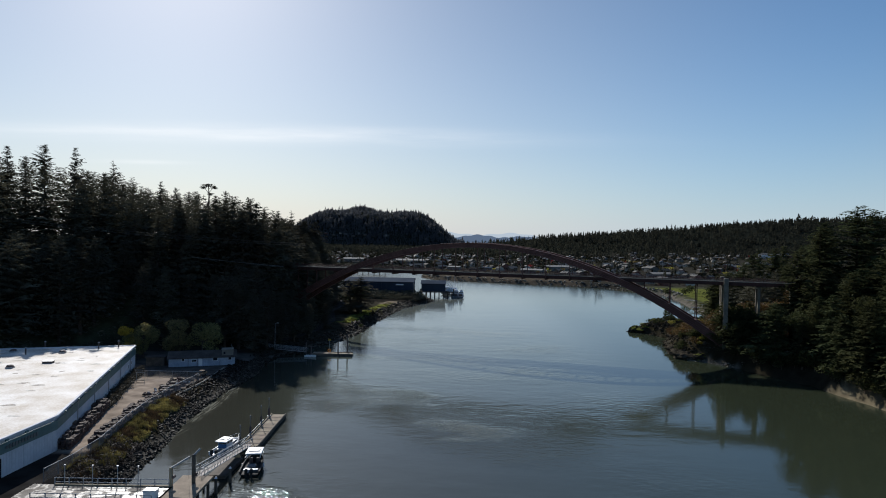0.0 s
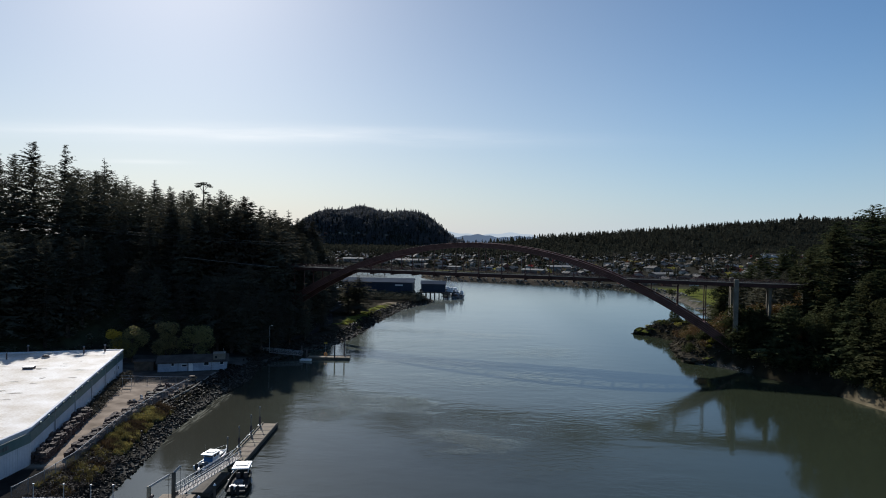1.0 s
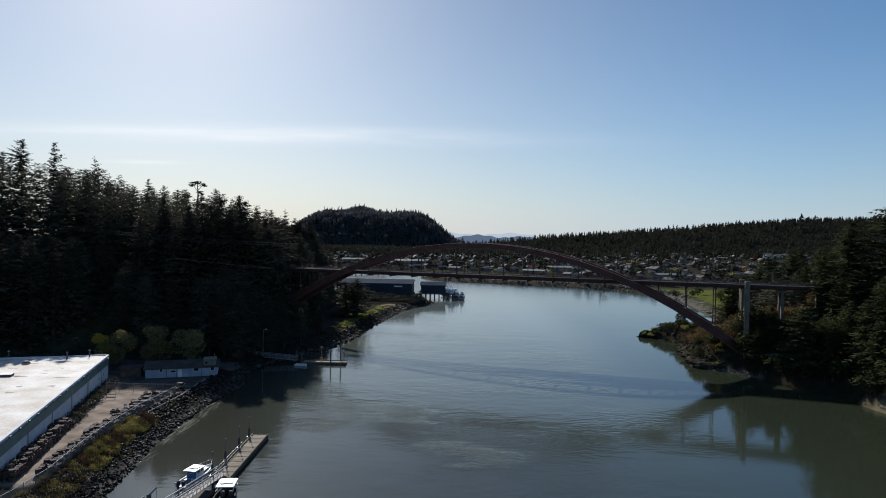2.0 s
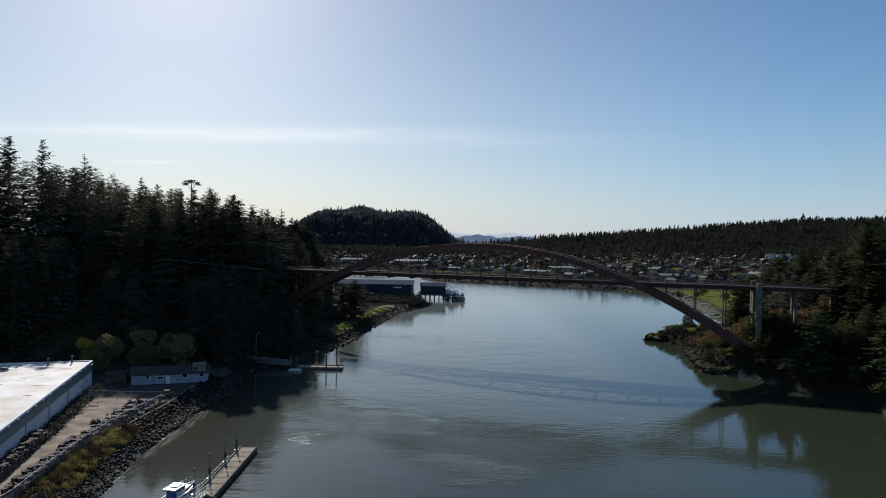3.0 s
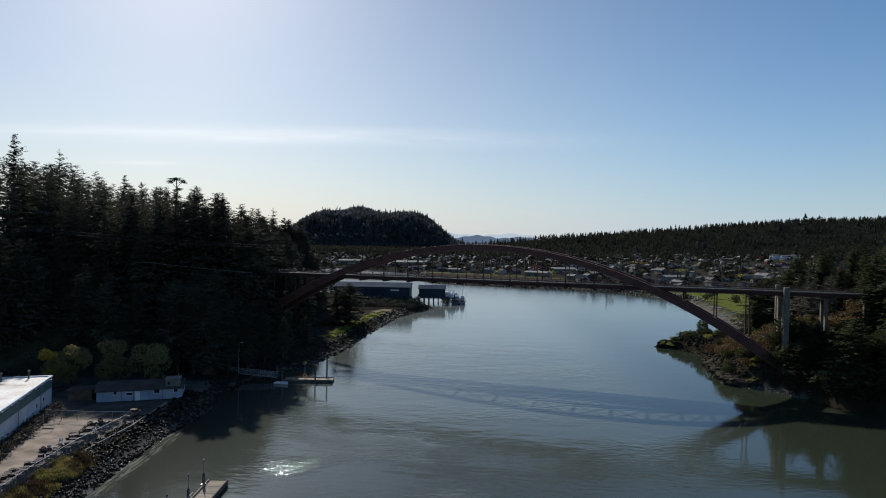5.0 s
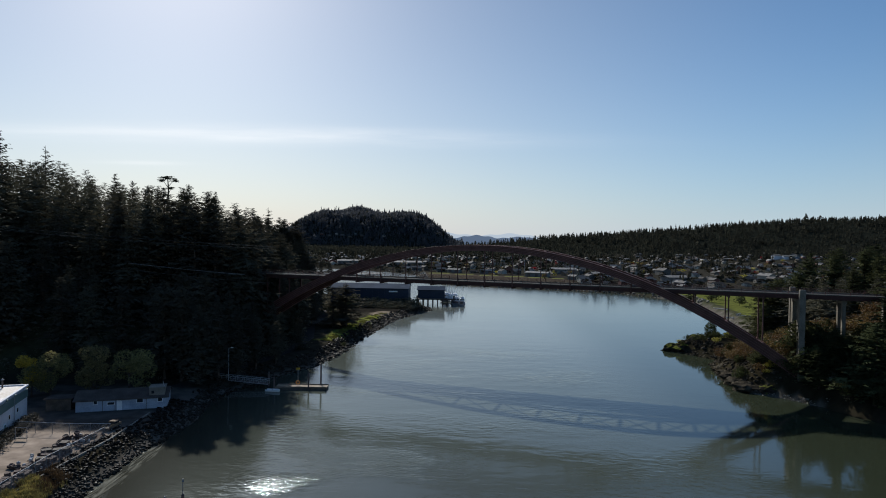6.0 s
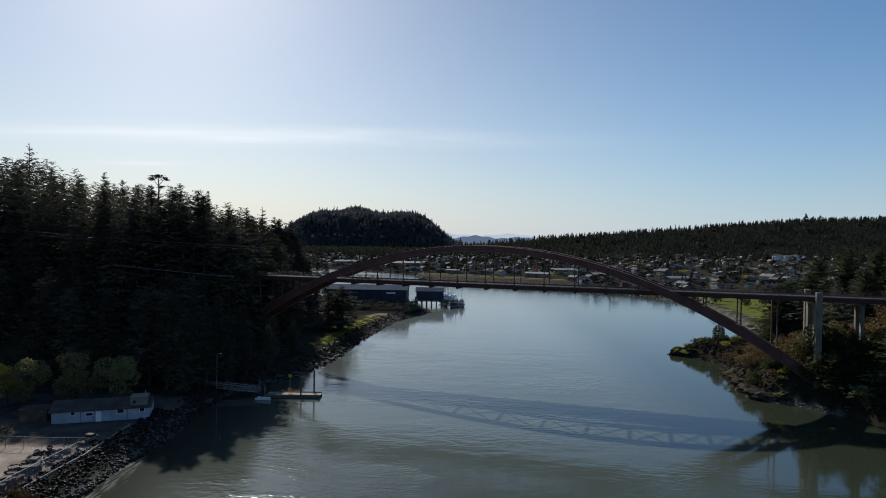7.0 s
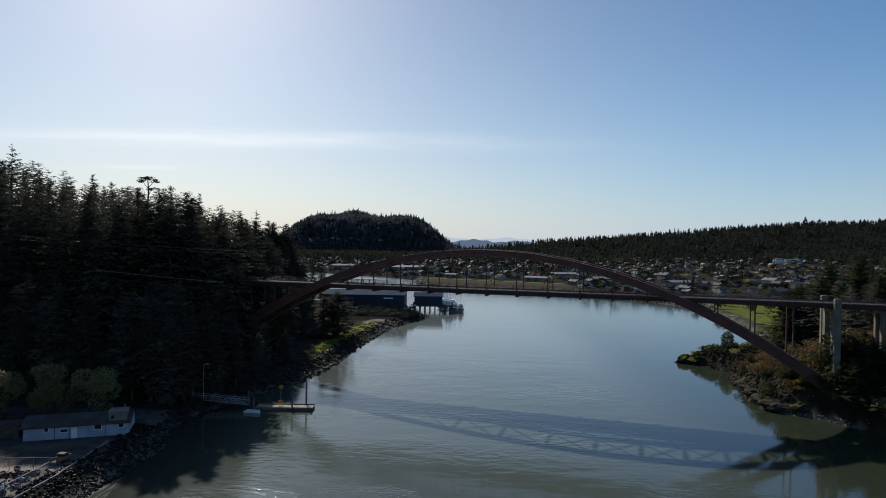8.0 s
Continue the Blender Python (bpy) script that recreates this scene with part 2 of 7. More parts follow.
def ground_material():
    """Soil, gravel, grass and wood floor by height, place and slope of the land; some tones hold tree shade."""
    m = bpy.data.materials.new("ground")
    m.use_nodes = True
    N, L = m.node_tree.nodes, m.node_tree.links
    p = N["Principled BSDF"]
    p.inputs["Roughness"].default_value, p.inputs["Specular IOR Level"].default_value = 0.95, 0.0
    att = N.new("ShaderNodeAttribute")
    att.attribute_name = "cover"
    geo = N.new("ShaderNodeNewGeometry")
    n = N.new("ShaderNodeTexNoise")
    n.inputs["Scale"].default_value, n.inputs["Detail"].default_value = 0.35, 8.0
    L.new(geo.outputs["Position"], n.inputs["Vector"])
    hsv = N.new("ShaderNodeHueSaturation")
    mr = N.new("ShaderNodeMapRange")
    mr.inputs["From Min"].default_value, mr.inputs["From Max"].default_value = 0.3, 0.7
    mr.inputs["To Min"].default_value, mr.inputs["To Max"].default_value = 0.65, 1.35
    L.new(n.outputs["Fac"], mr.inputs["Value"])
    L.new(mr.outputs[0], hsv.inputs["Value"])
    L.new(att.outputs["Color"], hsv.inputs["Color"])
    L.new(hsv.outputs[0], p.inputs["Base Color"])
    b = N.new("ShaderNodeBump")
    b.inputs["Strength"].default_value, b.inputs["Distance"].default_value = 0.6, 0.15
    L.new(n.outputs["Fac"], b.inputs["Height"])
    L.new(b.outputs[0], p.inputs["Normal"])
    return m


def water_material():
    """Silty tidal water: a mirror with ripples over a dull green-brown body; calmer and rougher patches drift over it."""
    m = bpy.data.materials.new("water")
    m.use_nodes = True
    N, L = m.node_tree.nodes, m.node_tree.links
    p = N["Principled BSDF"]
    p.inputs["Roughness"].default_value, p.inputs["IOR"].default_value = 0.05, 1.45
    p.inputs["Specular Tint"].default_value = (0.42, 0.84, 1.0, 1)
    geo = N.new("ShaderNodeNewGeometry")
    big = N.new("ShaderNodeTexNoise")
    big.inputs["Scale"].default_value, big.inputs["Detail"].default_value = 0.018, 5.0
    L.new(geo.outputs["Position"], big.inputs["Vector"])
    ramp = N.new("ShaderNodeValToRGB")
    ramp.color_ramp.elements[0].position, ramp.color_ramp.elements[1].position = 0.35, 0.65
    ramp.color_ramp.elements[0].color, ramp.color_ramp.elements[1].color = (0.026, 0.025, 0.018, 1), (0.040, 0.038, 0.027, 1)
    L.new(big.outputs["Fac"], ramp.inputs[0])
    mapping = N.new("ShaderNodeMapping")
    mapping.inputs["Scale"].default_value = (0.55, 1.0, 1.0)
    mapping.inputs["Rotation"].default_value = (0, 0, 0.25)
    L.new(geo.outputs["Position"], mapping.inputs["Vector"])
    w1 = N.new("ShaderNodeTexNoise")
    w1.inputs["Scale"].default_value, w1.inputs["Detail"].default_value = 0.9, 4.0
    w2 = N.new("ShaderNodeTexNoise")
    w2.inputs["Scale"].default_value, w2.inputs["Detail"].default_value = 0.22, 2.0
    patch = N.new("ShaderNodeTexNoise")
    patch.inputs["Scale"].default_value, patch.inputs["Detail"].default_value = 0.045, 4.0
    for nd in (w1, w2, patch):
        L.new(mapping.outputs[0], nd.inputs["Vector"])
    pr = N.new("ShaderNodeMapRange")
    pr.inputs["From Min"].default_value, pr.inputs["From Max"].default_value = 0.42, 0.68
    pr.inputs["To Min"].default_value, pr.inputs["To Max"].default_value = 0.2, 2.2
    L.new(patch.outputs["Fac"], pr.inputs["Value"])
    # the current roughens mid-channel; the lee of the banks lies smooth
    place = N.new("ShaderNodeSeparateXYZ")
    L.new(geo.outputs["Position"], place.inputs[0])

    def span(socket, a, b, lo, hi):
        r = N.new("ShaderNodeMapRange")
        r.interpolation_type = "SMOOTHSTEP"
        for key, v in zip(("From Min", "From Max", "To Min", "To Max"), (a, b, lo, hi)):
            r.inputs[key].default_value = v
        L.new(socket, r.inputs["Value"])
        return r.outputs[0]

    def times(u, v):
        q = N.new("ShaderNodeMath")
        q.operation = "MULTIPLY"
        L.new(u, q.inputs[0])
        L.new(v, q.inputs[1])
        return q.outputs[0]

    lee = times(span(place.outputs[0], 30.0, 62.0, 1.0, 0.0), span(place.outputs[0], -47.0, -20.0, 0.0, 1.0))
    # silty brown shallows, darkened for the banks' reflections; blue-green water in mid-channel
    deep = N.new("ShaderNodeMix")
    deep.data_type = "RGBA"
    # near water darker: weaker sky reflection at steep views, put into the colour
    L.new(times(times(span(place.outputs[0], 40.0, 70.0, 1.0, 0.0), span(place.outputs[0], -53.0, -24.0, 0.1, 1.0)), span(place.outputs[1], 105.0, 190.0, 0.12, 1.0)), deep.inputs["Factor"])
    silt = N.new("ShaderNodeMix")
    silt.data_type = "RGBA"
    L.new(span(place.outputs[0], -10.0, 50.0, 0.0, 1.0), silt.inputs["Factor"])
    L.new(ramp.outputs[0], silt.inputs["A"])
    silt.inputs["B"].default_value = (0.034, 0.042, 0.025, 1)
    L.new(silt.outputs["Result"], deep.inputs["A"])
    # far water brightened in its colour, standing in for low-sky reflection
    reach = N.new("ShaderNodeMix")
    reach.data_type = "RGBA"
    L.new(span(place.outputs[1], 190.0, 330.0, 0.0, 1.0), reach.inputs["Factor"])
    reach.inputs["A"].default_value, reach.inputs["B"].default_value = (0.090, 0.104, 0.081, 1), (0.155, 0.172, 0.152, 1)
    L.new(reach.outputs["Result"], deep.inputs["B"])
    # foam and wake where the current meets the rocks below the yard
    curl = N.new("ShaderNodeMapping")
    curl.inputs["Rotation"].default_value, curl.inputs["Scale"].default_value = (0, 0, 0.0), (1.5, 0.2, 1.0)
    L.new(geo.outputs["Position"], curl.inputs["Vector"])
    streak = N.new("ShaderNodeTexNoise")
    streak.inputs["Scale"].default_value, streak.inputs["Detail"].default_value, streak.inputs["Distortion"].default_value = 0.9, 6.0, 0.7
    L.new(curl.outputs[0], streak.inputs["Vector"])
    shore = times(times(span(place.outputs[0], -49.8, -46.2, 1.0, 0.0), span(place.outputs[1], 158.0, 163.0, 1.0, 0.0)), span(place.outputs[1], 108.0, 140.0, 0.45, 1.0))
    fleck = N.new("ShaderNodeMath")
    fleck.operation = "MULTIPLY_ADD"
    L.new(shore, fleck.inputs[0])
    fleck.inputs[1].default_value = 0.20
    L.new(streak.outputs["Fac"], fleck.inputs[2])
    foam = N.new("ShaderNodeMix")
    foam.data_type = "RGBA"
    L.new(times(span(fleck.outputs[0], 0.60, 0.84, 0.0, 0.6), shore), foam.inputs["Factor"])
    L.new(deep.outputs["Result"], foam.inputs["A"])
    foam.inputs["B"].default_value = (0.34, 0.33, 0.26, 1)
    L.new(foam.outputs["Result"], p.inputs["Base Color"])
    chop = N.new("ShaderNodeMath")
    chop.operation = "MULTIPLY"
    L.new(lee, chop.inputs[0])
    L.new(span(place.outputs[1], 200.0, 330.0, 1.0, 0.3), chop.inputs[1])
    wide = N.new("ShaderNodeMath")
    wide.operation = "ADD"
    L.new(span(chop.outputs[0], 0.0, 1.0, 0.065, 0.10), wide.inputs[0])
    L.new(span(place.outputs[1], 330.0, 560.0, 0.0, 0.15), wide.inputs[1])
    L.new(wide.outputs[0], p.inputs["Roughness"])
    h1 = N.new("ShaderNodeMath")
    h1.operation = "MULTIPLY"
    L.new(w1.outputs["Fac"], h1.inputs[0])
    L.new(pr.outputs[0], h1.inputs[1])
    h2 = N.new("ShaderNodeMath")
    h2.operation = "MULTIPLY_ADD"
    L.new(w2.outputs["Fac"], h2.inputs[0])
    h2.inputs[1].default_value = 1.2
    L.new(h1.outputs[0], h2.inputs[2])
    # wind ruffles that glitter in the sun
    w3 = N.new("ShaderNodeTexNoise")
    w3.inputs["Scale"].default_value, w3.inputs["Detail"].default_value = 2.6, 2.0
    L.new(mapping.outputs[0], w3.inputs["Vector"])
    ruffle = times(times(span(patch.outputs["Fac"], 0.51, 0.62, 0.0, 1.0), span(place.outputs[0], -34.0, -22.0, 0.0, 1.0)), times(span(place.outputs[1], 120.0, 190.0, 1.0, 0.0), span(place.outputs[0], -4.0, 24.0, 1.0, 0.0)))
    h3 = N.new("ShaderNodeMath")
    h3.operation = "MULTIPLY_ADD"
    L.new(times(w3.outputs["Fac"], ruffle), h3.inputs[0])
    h3.inputs[1].default_value = 4.4
    L.new(h2.outputs[0], h3.inputs[2])
    h2 = h3
    b = N.new("ShaderNodeBump")
    b.inputs["Strength"].default_value, b.inputs["Distance"].default_value = 1.0, 0.028
    L.new(span(chop.outputs[0], 0.0, 1.0, 0.010, 0.055), b.inputs["Distance"])
    L.new(h2.outputs[0], b.inputs["Height"])
    L.new(b.outputs[0], p.inputs["Normal"])
    return m


def moss_rock_material():
    """Brown sea-cliff rock with moss and turf on its level tops."""
    m = surf("moss_rock", (0.014, 0.013, 0.010), (0.060, 0.053, 0.042), 0.9, 0.9, 1.0, 6, vary=0.25, spec=0.0, relief=0.25)
    N, L = m.node_tree.nodes, m.node_tree.links
    p = N["Principled BSDF"]
    stone = p.inputs["Base Color"].links[0].from_socket
    geo = N.new("ShaderNodeNewGeometry")
    up = N.new("ShaderNodeSeparateXYZ")
    L.new(geo.outputs["Normal"], up.inputs[0])
    n = N.new("ShaderNodeTexNoise")
    n.inputs["Scale"].default_value, n.inputs["Detail"].default_value = 0.45, 5.0
    L.new(geo.outputs["Position"], n.inputs["Vector"])
    s = N.new("ShaderNodeMath")
    s.operation = "ADD"
    L.new(up.outputs[2], s.inputs[0])
    L.new(n.outputs["Fac"], s.inputs[1])
    r = N.new("ShaderNodeMapRange")
    r.inputs["From Min"].default_value, r.inputs["From Max"].default_value = 1.22, 1.42
    L.new(s.outputs[0], r.inputs["Value"])
    mx = N.new("ShaderNodeMix")
    mx.data_type = "RGBA"
    L.new(r.outputs[0], mx.inputs["Factor"])
    L.new(stone, mx.inputs["A"])
    mx.inputs["B"].default_value = (0.105, 0.115, 0.026, 1)
    L.new(mx.outputs["Result"], p.inputs["Base Color"])
    return m


def wet_deck_material():
    """Old concrete decking with puddles that catch the sky."""
    m = surf("wet_concrete", (0.085, 0.07, 0.055), (0.20, 0.175, 0.145), 0.55, 0.6, 0.3, 10, spec=0.35)
    N, L = m.node_tree.nodes, m.node_tree.links
    geo = N.new("ShaderNodeNewGeometry")
    n = N.new("ShaderNodeTexNoise")
    n.inputs["Scale"].default_value, n.inputs["Detail"].default_value = 0.6, 5.0
    L.new(geo.outputs["Position"], n.inputs["Vector"])
    r = N.new("ShaderNodeMapRange")
    r.inputs["From Min"].default_value, r.inputs["From Max"].default_value = 0.46, 0.58
    r.inputs["To Min"].default_value, r.inputs["To Max"].default_value = 0.22, 0.8
    L.new(n.outputs["Fac"], r.inputs["Value"])
    L.new(r.outputs[0], N["Principled BSDF"].inputs["Roughness"])
    return m


M["moss_rock"] = moss_rock_material()
M["wet_deck"] = wet_deck_material()
M["ground"] = ground_material()
M["water"] = water_material()


# ---- mesh tools ----
class Geo:
    """Collects vertices and faces for one mesh."""

    def __init__(self):
        self.v, self.f = [], []

    def add(self, verts, faces):
        k = len(self.v)
        self.v.extend(verts)
        self.f.extend([tuple(i + k for i in f) for f in faces])
        return self

    def box(self, cx, cy, cz, sx, sy, sz, rz=0.0, chamfer=0.0):
        """A box by its middle and size; chamfer cuts the upright and top edges."""
        c, s = math.cos(rz), math.sin(rz)
        x, y, z, b = sx / 2, sy / 2, sz / 2, chamfer
        if b:
            ring = [(-x + b, -y), (x - b, -y), (x, -y + b), (x, y - b), (x - b, y), (-x + b, y), (-x, y - b), (-x, -y + b)]
            top = [(px * (x - b) / x, py * (y - b) / y) for px, py in ring]
            vs = [(px, py, -z) for px, py in ring] + [(px, py, z - b) for px, py in ring] + [(px, py, z) for px, py in top]
            fs = [tuple(range(7, -1, -1)), tuple(range(16, 24))]
            for r in (0, 8):
                fs += [(r + i, r + (i + 1) % 8, r + 8 + (i + 1) % 8, r + 8 + i) for i in range(8)]
        else:
            vs = [(i, j, k) for k in (-z, z) for i, j in ((-x, -y), (x, -y), (x, y), (-x, y))]
            fs = [(3, 2, 1, 0), (4, 5, 6, 7), (0, 1, 5, 4), (1, 2, 6, 5), (2, 3, 7, 6), (3, 0, 4, 7)]
        return self.add([(cx + c * i - s * j, cy + s * i + c * j, cz + k) for i, j, k in vs], fs)

    def tube(self, a, b, r0, r1=None, n=8, caps=True):
        a, b = Vector(a), Vector(b)
        r1 = r0 if r1 is None else r1
        d = (b - a).normalized()
        u = d.orthogonal().normalized()
        w = d.cross(u)
        ring = [u * math.cos(2 * math.pi * i / n) + w * math.sin(2 * math.pi * i / n) for i in range(n)]
        vs = [tuple(a + q * r0) for q in ring] + [tuple(b + q * r1) for q in ring]
        fs = [(i, (i + 1) % n, n + (i + 1) % n, n + i) for i in range(n)]
        if caps:
            fs += [tuple(range(n - 1, -1, -1)), tuple(range(n, 2 * n))]
        return self.add(vs, fs)

    def beam(self, a, b, w, h):
        """A square bar from a to b, w wide and h deep, standing upright."""
        a, b = Vector(a), Vector(b)
        d = (b - a).normalized()
        up = Vector((0, 0, 1)) if abs(d.z) < 0.98 else Vector((0, 1, 0))
        side = d.cross(up).normalized()
        top = side.cross(d).normalized()
        vs = [tuple(q + side * i * w / 2 + top * j * h / 2) for q in (a, b) for i, j in ((-1, -1), (1, -1), (1, 1), (-1, 1))]
        return self.add(vs, [(3, 2, 1, 0), (4, 5, 6, 7), (0, 1, 5, 4), (1, 2, 6, 5), (2, 3, 7, 6), (3, 0, 4, 7)])

    def prism(self, ring, z0, z1):
        n = len(ring)
        return self.add([(x, y, z0) for x, y in ring] + [(x, y, z1) for x, y in ring],
                        [tuple(range(n - 1, -1, -1)), tuple(range(n, 2 * n))] + [(i, (i + 1) % n, n + (i + 1) % n, n + i) for i in range(n)])

    def mesh(self, name, material):
        me = bpy.data.meshes.new(name)
        me.from_pydata(self.v, [], self.f)
        me.materials.append(M[material] if isinstance(material, str) else material)
        me.update()
        return me


def thing(name, at, label, category, group="", rz=0.0, kind=""):
    ob = new(name)
    ob.empty_display_size = 0.5
    ob.matrix_world = Matrix.Translation(at) @ Matrix.Rotation(rz, 4, "Z")
    return tagged(ob, label, category, group, kind)


def part(name, geo, material, parent, label="", at=None):
    """Links a Geo (or a ready mesh) as one mesh object under a thing or a part, in its parent's own space."""
    me = geo.mesh(name, material) if isinstance(geo, Geo) else geo
    ob = new(name, me)
    ob.parent = parent
    if at is not None:
        ob.matrix_basis = at
    return tagged(ob, label)


def solid(name, geo, material, label, category, group="", kind=""):
    """A thing of one mesh."""
    me = geo.mesh(name, material) if isinstance(geo, Geo) else geo
    return tagged(new(name, me), label, category, group, kind)


def np_mesh(name, verts, tris, material):
    """A mesh from arrays of points and triangles."""
    me = bpy.data.meshes.new(name)
    me.vertices.add(len(verts))
    me.vertices.foreach_set("co", np.asarray(verts, np.float32).ravel())
    me.loops.add(len(tris) * 3)
    me.loops.foreach_set("vertex_index", np.asarray(tris, np.int32).ravel())
    me.polygons.add(len(tris))
    me.polygons.foreach_set("loop_start", np.arange(0, len(tris) * 3, 3, dtype=np.int32))
    me.materials.append(M[material] if isinstance(material, str) else material)
    me.update(calc_edges=True)
    me.validate()
    return me


# ---- the land ----
LEFT_SHORE = [(-42, -1200), (-42, 40), (-45.5, 80), (-46.8, 101), (-48.3, 115.5), (-50.4, 129), (-50.9, 143), (-51.0, 154), (-49.8, 166), (-49.2, 175), (-51, 187), (-50.5, 199), (-44, 216),
              (-36.5, 230), (-32, 250), (-30, 272), (-27.4, 295), (-20, 341), (-12, 362), (-5, 380), (-6, 392), (-18, 404), (-38, 425), (-70, 448), (-130, 490), (-240, 570), (-420, 690), (-900, 860)]
RIGHT_SHORE = [(108, -1200), (106, 60), (104, 110), (102, 148), (100.8, 160), (99.3, 172), (96.8, 179), (92, 187), (89.5, 194.5), (84.5, 201.5), (79.4, 206.5), (77.6, 211),
               (78.0, 219), (80.6, 232), (84, 243), (90, 250), (84, 262), (78, 268.5), (86, 274), (100, 282), (118, 296), (134, 322), (142, 360), (150, 400),
               (158, 458), (131, 508), (95, 531), (54, 545), (11, 563), (-7, 578), (-19, 604), (-20, 650), (-24, 700), (-48, 738), (-100, 785), (-160, 830), (-300, 950), (-600, 1090), (-1500, 1300)]
LEFT_LAND = np.array(LEFT_SHORE + [(-4800, 1500), (-4800, -1200)], float)
RIGHT_LAND = np.array(RIGHT_SHORE + [(-4800, 1900), (-4800, 4900), (4800, 4900), (4800, -1200)], float)
HILL_FOOT = np.array([(-150, -1200), (-130, 60), (-125, 150), (-112, 192), (-97, 203), (-78, 210), (-67, 224), (-60, 250), (-60, 285), (-57, 318), (-66, 350), (-90, 400), (-160, 470), (-420, 640), (-4800, 900), (-4800, -1200)], float)


def within(poly, x, y):
    """Distance to the edge of a polygon: plus inside, minus outside."""
    best = np.full(x.shape, 1e9)
    inside = np.zeros(x.shape, bool)
    for (x0, y0), (x1, y1) in zip(poly, np.roll(poly, -1, axis=0)):
        dx, dy = x1 - x0, y1 - y0
        t = np.clip(((x - x0) * dx + (y - y0) * dy) / (dx * dx + dy * dy), 0, 1)
        best = np.minimum(best, np.hypot(x - x0 - t * dx, y - y0 - t * dy))
        cross = (y0 > y) != (y1 > y)
        inside ^= cross & (x < (x1 - x0) * (y - y0) / (y1 - y0 + 1e-12) + x0)
    return np.where(inside, best, -best)


def ease(t):
    t = np.clip(t, 0, 1)
    return t * t * (3 - 2 * t)


def bump_at(x, y, cx, cy, rx, ry, h, power=2.0):
    return h * np.exp(-(np.abs((x - cx) / rx) ** power + np.abs((y - cy) / ry) ** power))


def wobble(x, y, size, seed):
    """Smooth unevenness between -1 and 1."""
    a = np.sin(x / size + seed) * np.cos(y / (size * 1.13) - seed * 1.7)
    b = np.sin((x * 0.6 + y * 0.8) / (size * 0.43) + seed * 2.3)
    c = np.sin((x * -0.7 + y * 0.5) / (size * 0.21) + seed * 0.7)
    return 0.5 * a + 0.3 * b + 0.2 * c


def land(x, y):
    """Height of the ground over the water."""
    x, y = np.asarray(x, float), np.asarray(y, float)
    dl, dr, dh = within(LEFT_LAND, x, y), within(RIGHT_LAND, x, y), within(HILL_FOOT, x, y)
    z = np.full(x.shape, -2.5)
    # left: bank, yard, wooded hill
    zl = np.where(dl > 0, (2.6 - 1.0 * ease((y - 85) / 95) + 0.9 * ease((y - 185) / 40)) * ease((dl + 0.3) / 8.0), np.maximum(-2.5, dl * 0.35))
    rise = np.where(dh > 0, 34 * (1 - np.exp(-dh / 42.0)), 0)
    zl = zl + rise + np.where(dh > 0, wobble(x, y, 24, 1.0) * 1.5 * ease(dh / 15), 0)
    # right: rocky point, wooded knoll, lawn, town, ridges
    steep = 3.2 * ease((dr + 0.3) / np.where(y < 192, 2.6, 5.0))
    steep = np.maximum(steep - bump_at(x, y, 87.3, 200, 4, 4, 1.8), np.minimum(steep, 0.5))
    zr = np.where(dr > 0, steep, np.maximum(-2.5, dr * 0.35))
    near = ease(dr / 9.0)
    zr = zr + near * (bump_at(x, y, 100, 214, 16, 13, 6.0) + bump_at(x, y, 178, 172, 62, 70, 24.0, 2.4) + bump_at(x, y, 150, 240, 34, 30, 9.0) + bump_at(x, y, 92, 264, 9, 5, 1.2) + bump_at(x, y, 94, 207, 6, 4, 3.0))
    zr = zr + near * np.where(y < 330, 0.5 * wobble(x, y, 7, 3.0), 0.0)
    far = ease(dr / 120.0)
    zr = zr + far * (bump_at(x, y, -208, 1990, 219, 240, 97, 6.0) + bump_at(x, y, -462, 2020, 112, 240, 38, 2.4) + bump_at(x, y, -246, 1990, 62, 90, 21) + bump_at(x, y, -110, 1990, 50, 90, 7) - bump_at(x, y, -175, 1990, 26, 90, 6) - bump_at(x, y, -395, 1990, 40, 120, 8) + bump_at(x, y, 700, 1760, 430, 300, 50, 2.4) + bump_at(x, y, 1450, 1760, 620, 420, 108, 2.2) + bump_at(x, y, 260, 1900, 240, 200, 20) + bump_at(x, y, 900, 1080, 380, 200, 18) + bump_at(x, y, 525, 1010, 90, 60, 8))
    z = np.maximum(z, np.where(dl > -8, zl, -9))
    z = np.maximum(z, np.where(dr > -8, zr, -9))
    return z


def axis(lo, mid0, mid1, hi, step, grow):
    a = list(np.arange(mid0, mid1 + 0.1, step))
    s, q = step, mid1
    while q < hi:
        s *= grow
        q += s
        a.append(min(q, hi))
    s, q, b = step, mid0, []
    while q > lo:
        s *= grow
        q -= s
        b.append(max(q, lo))
    return np.array(b[::-1] + a)


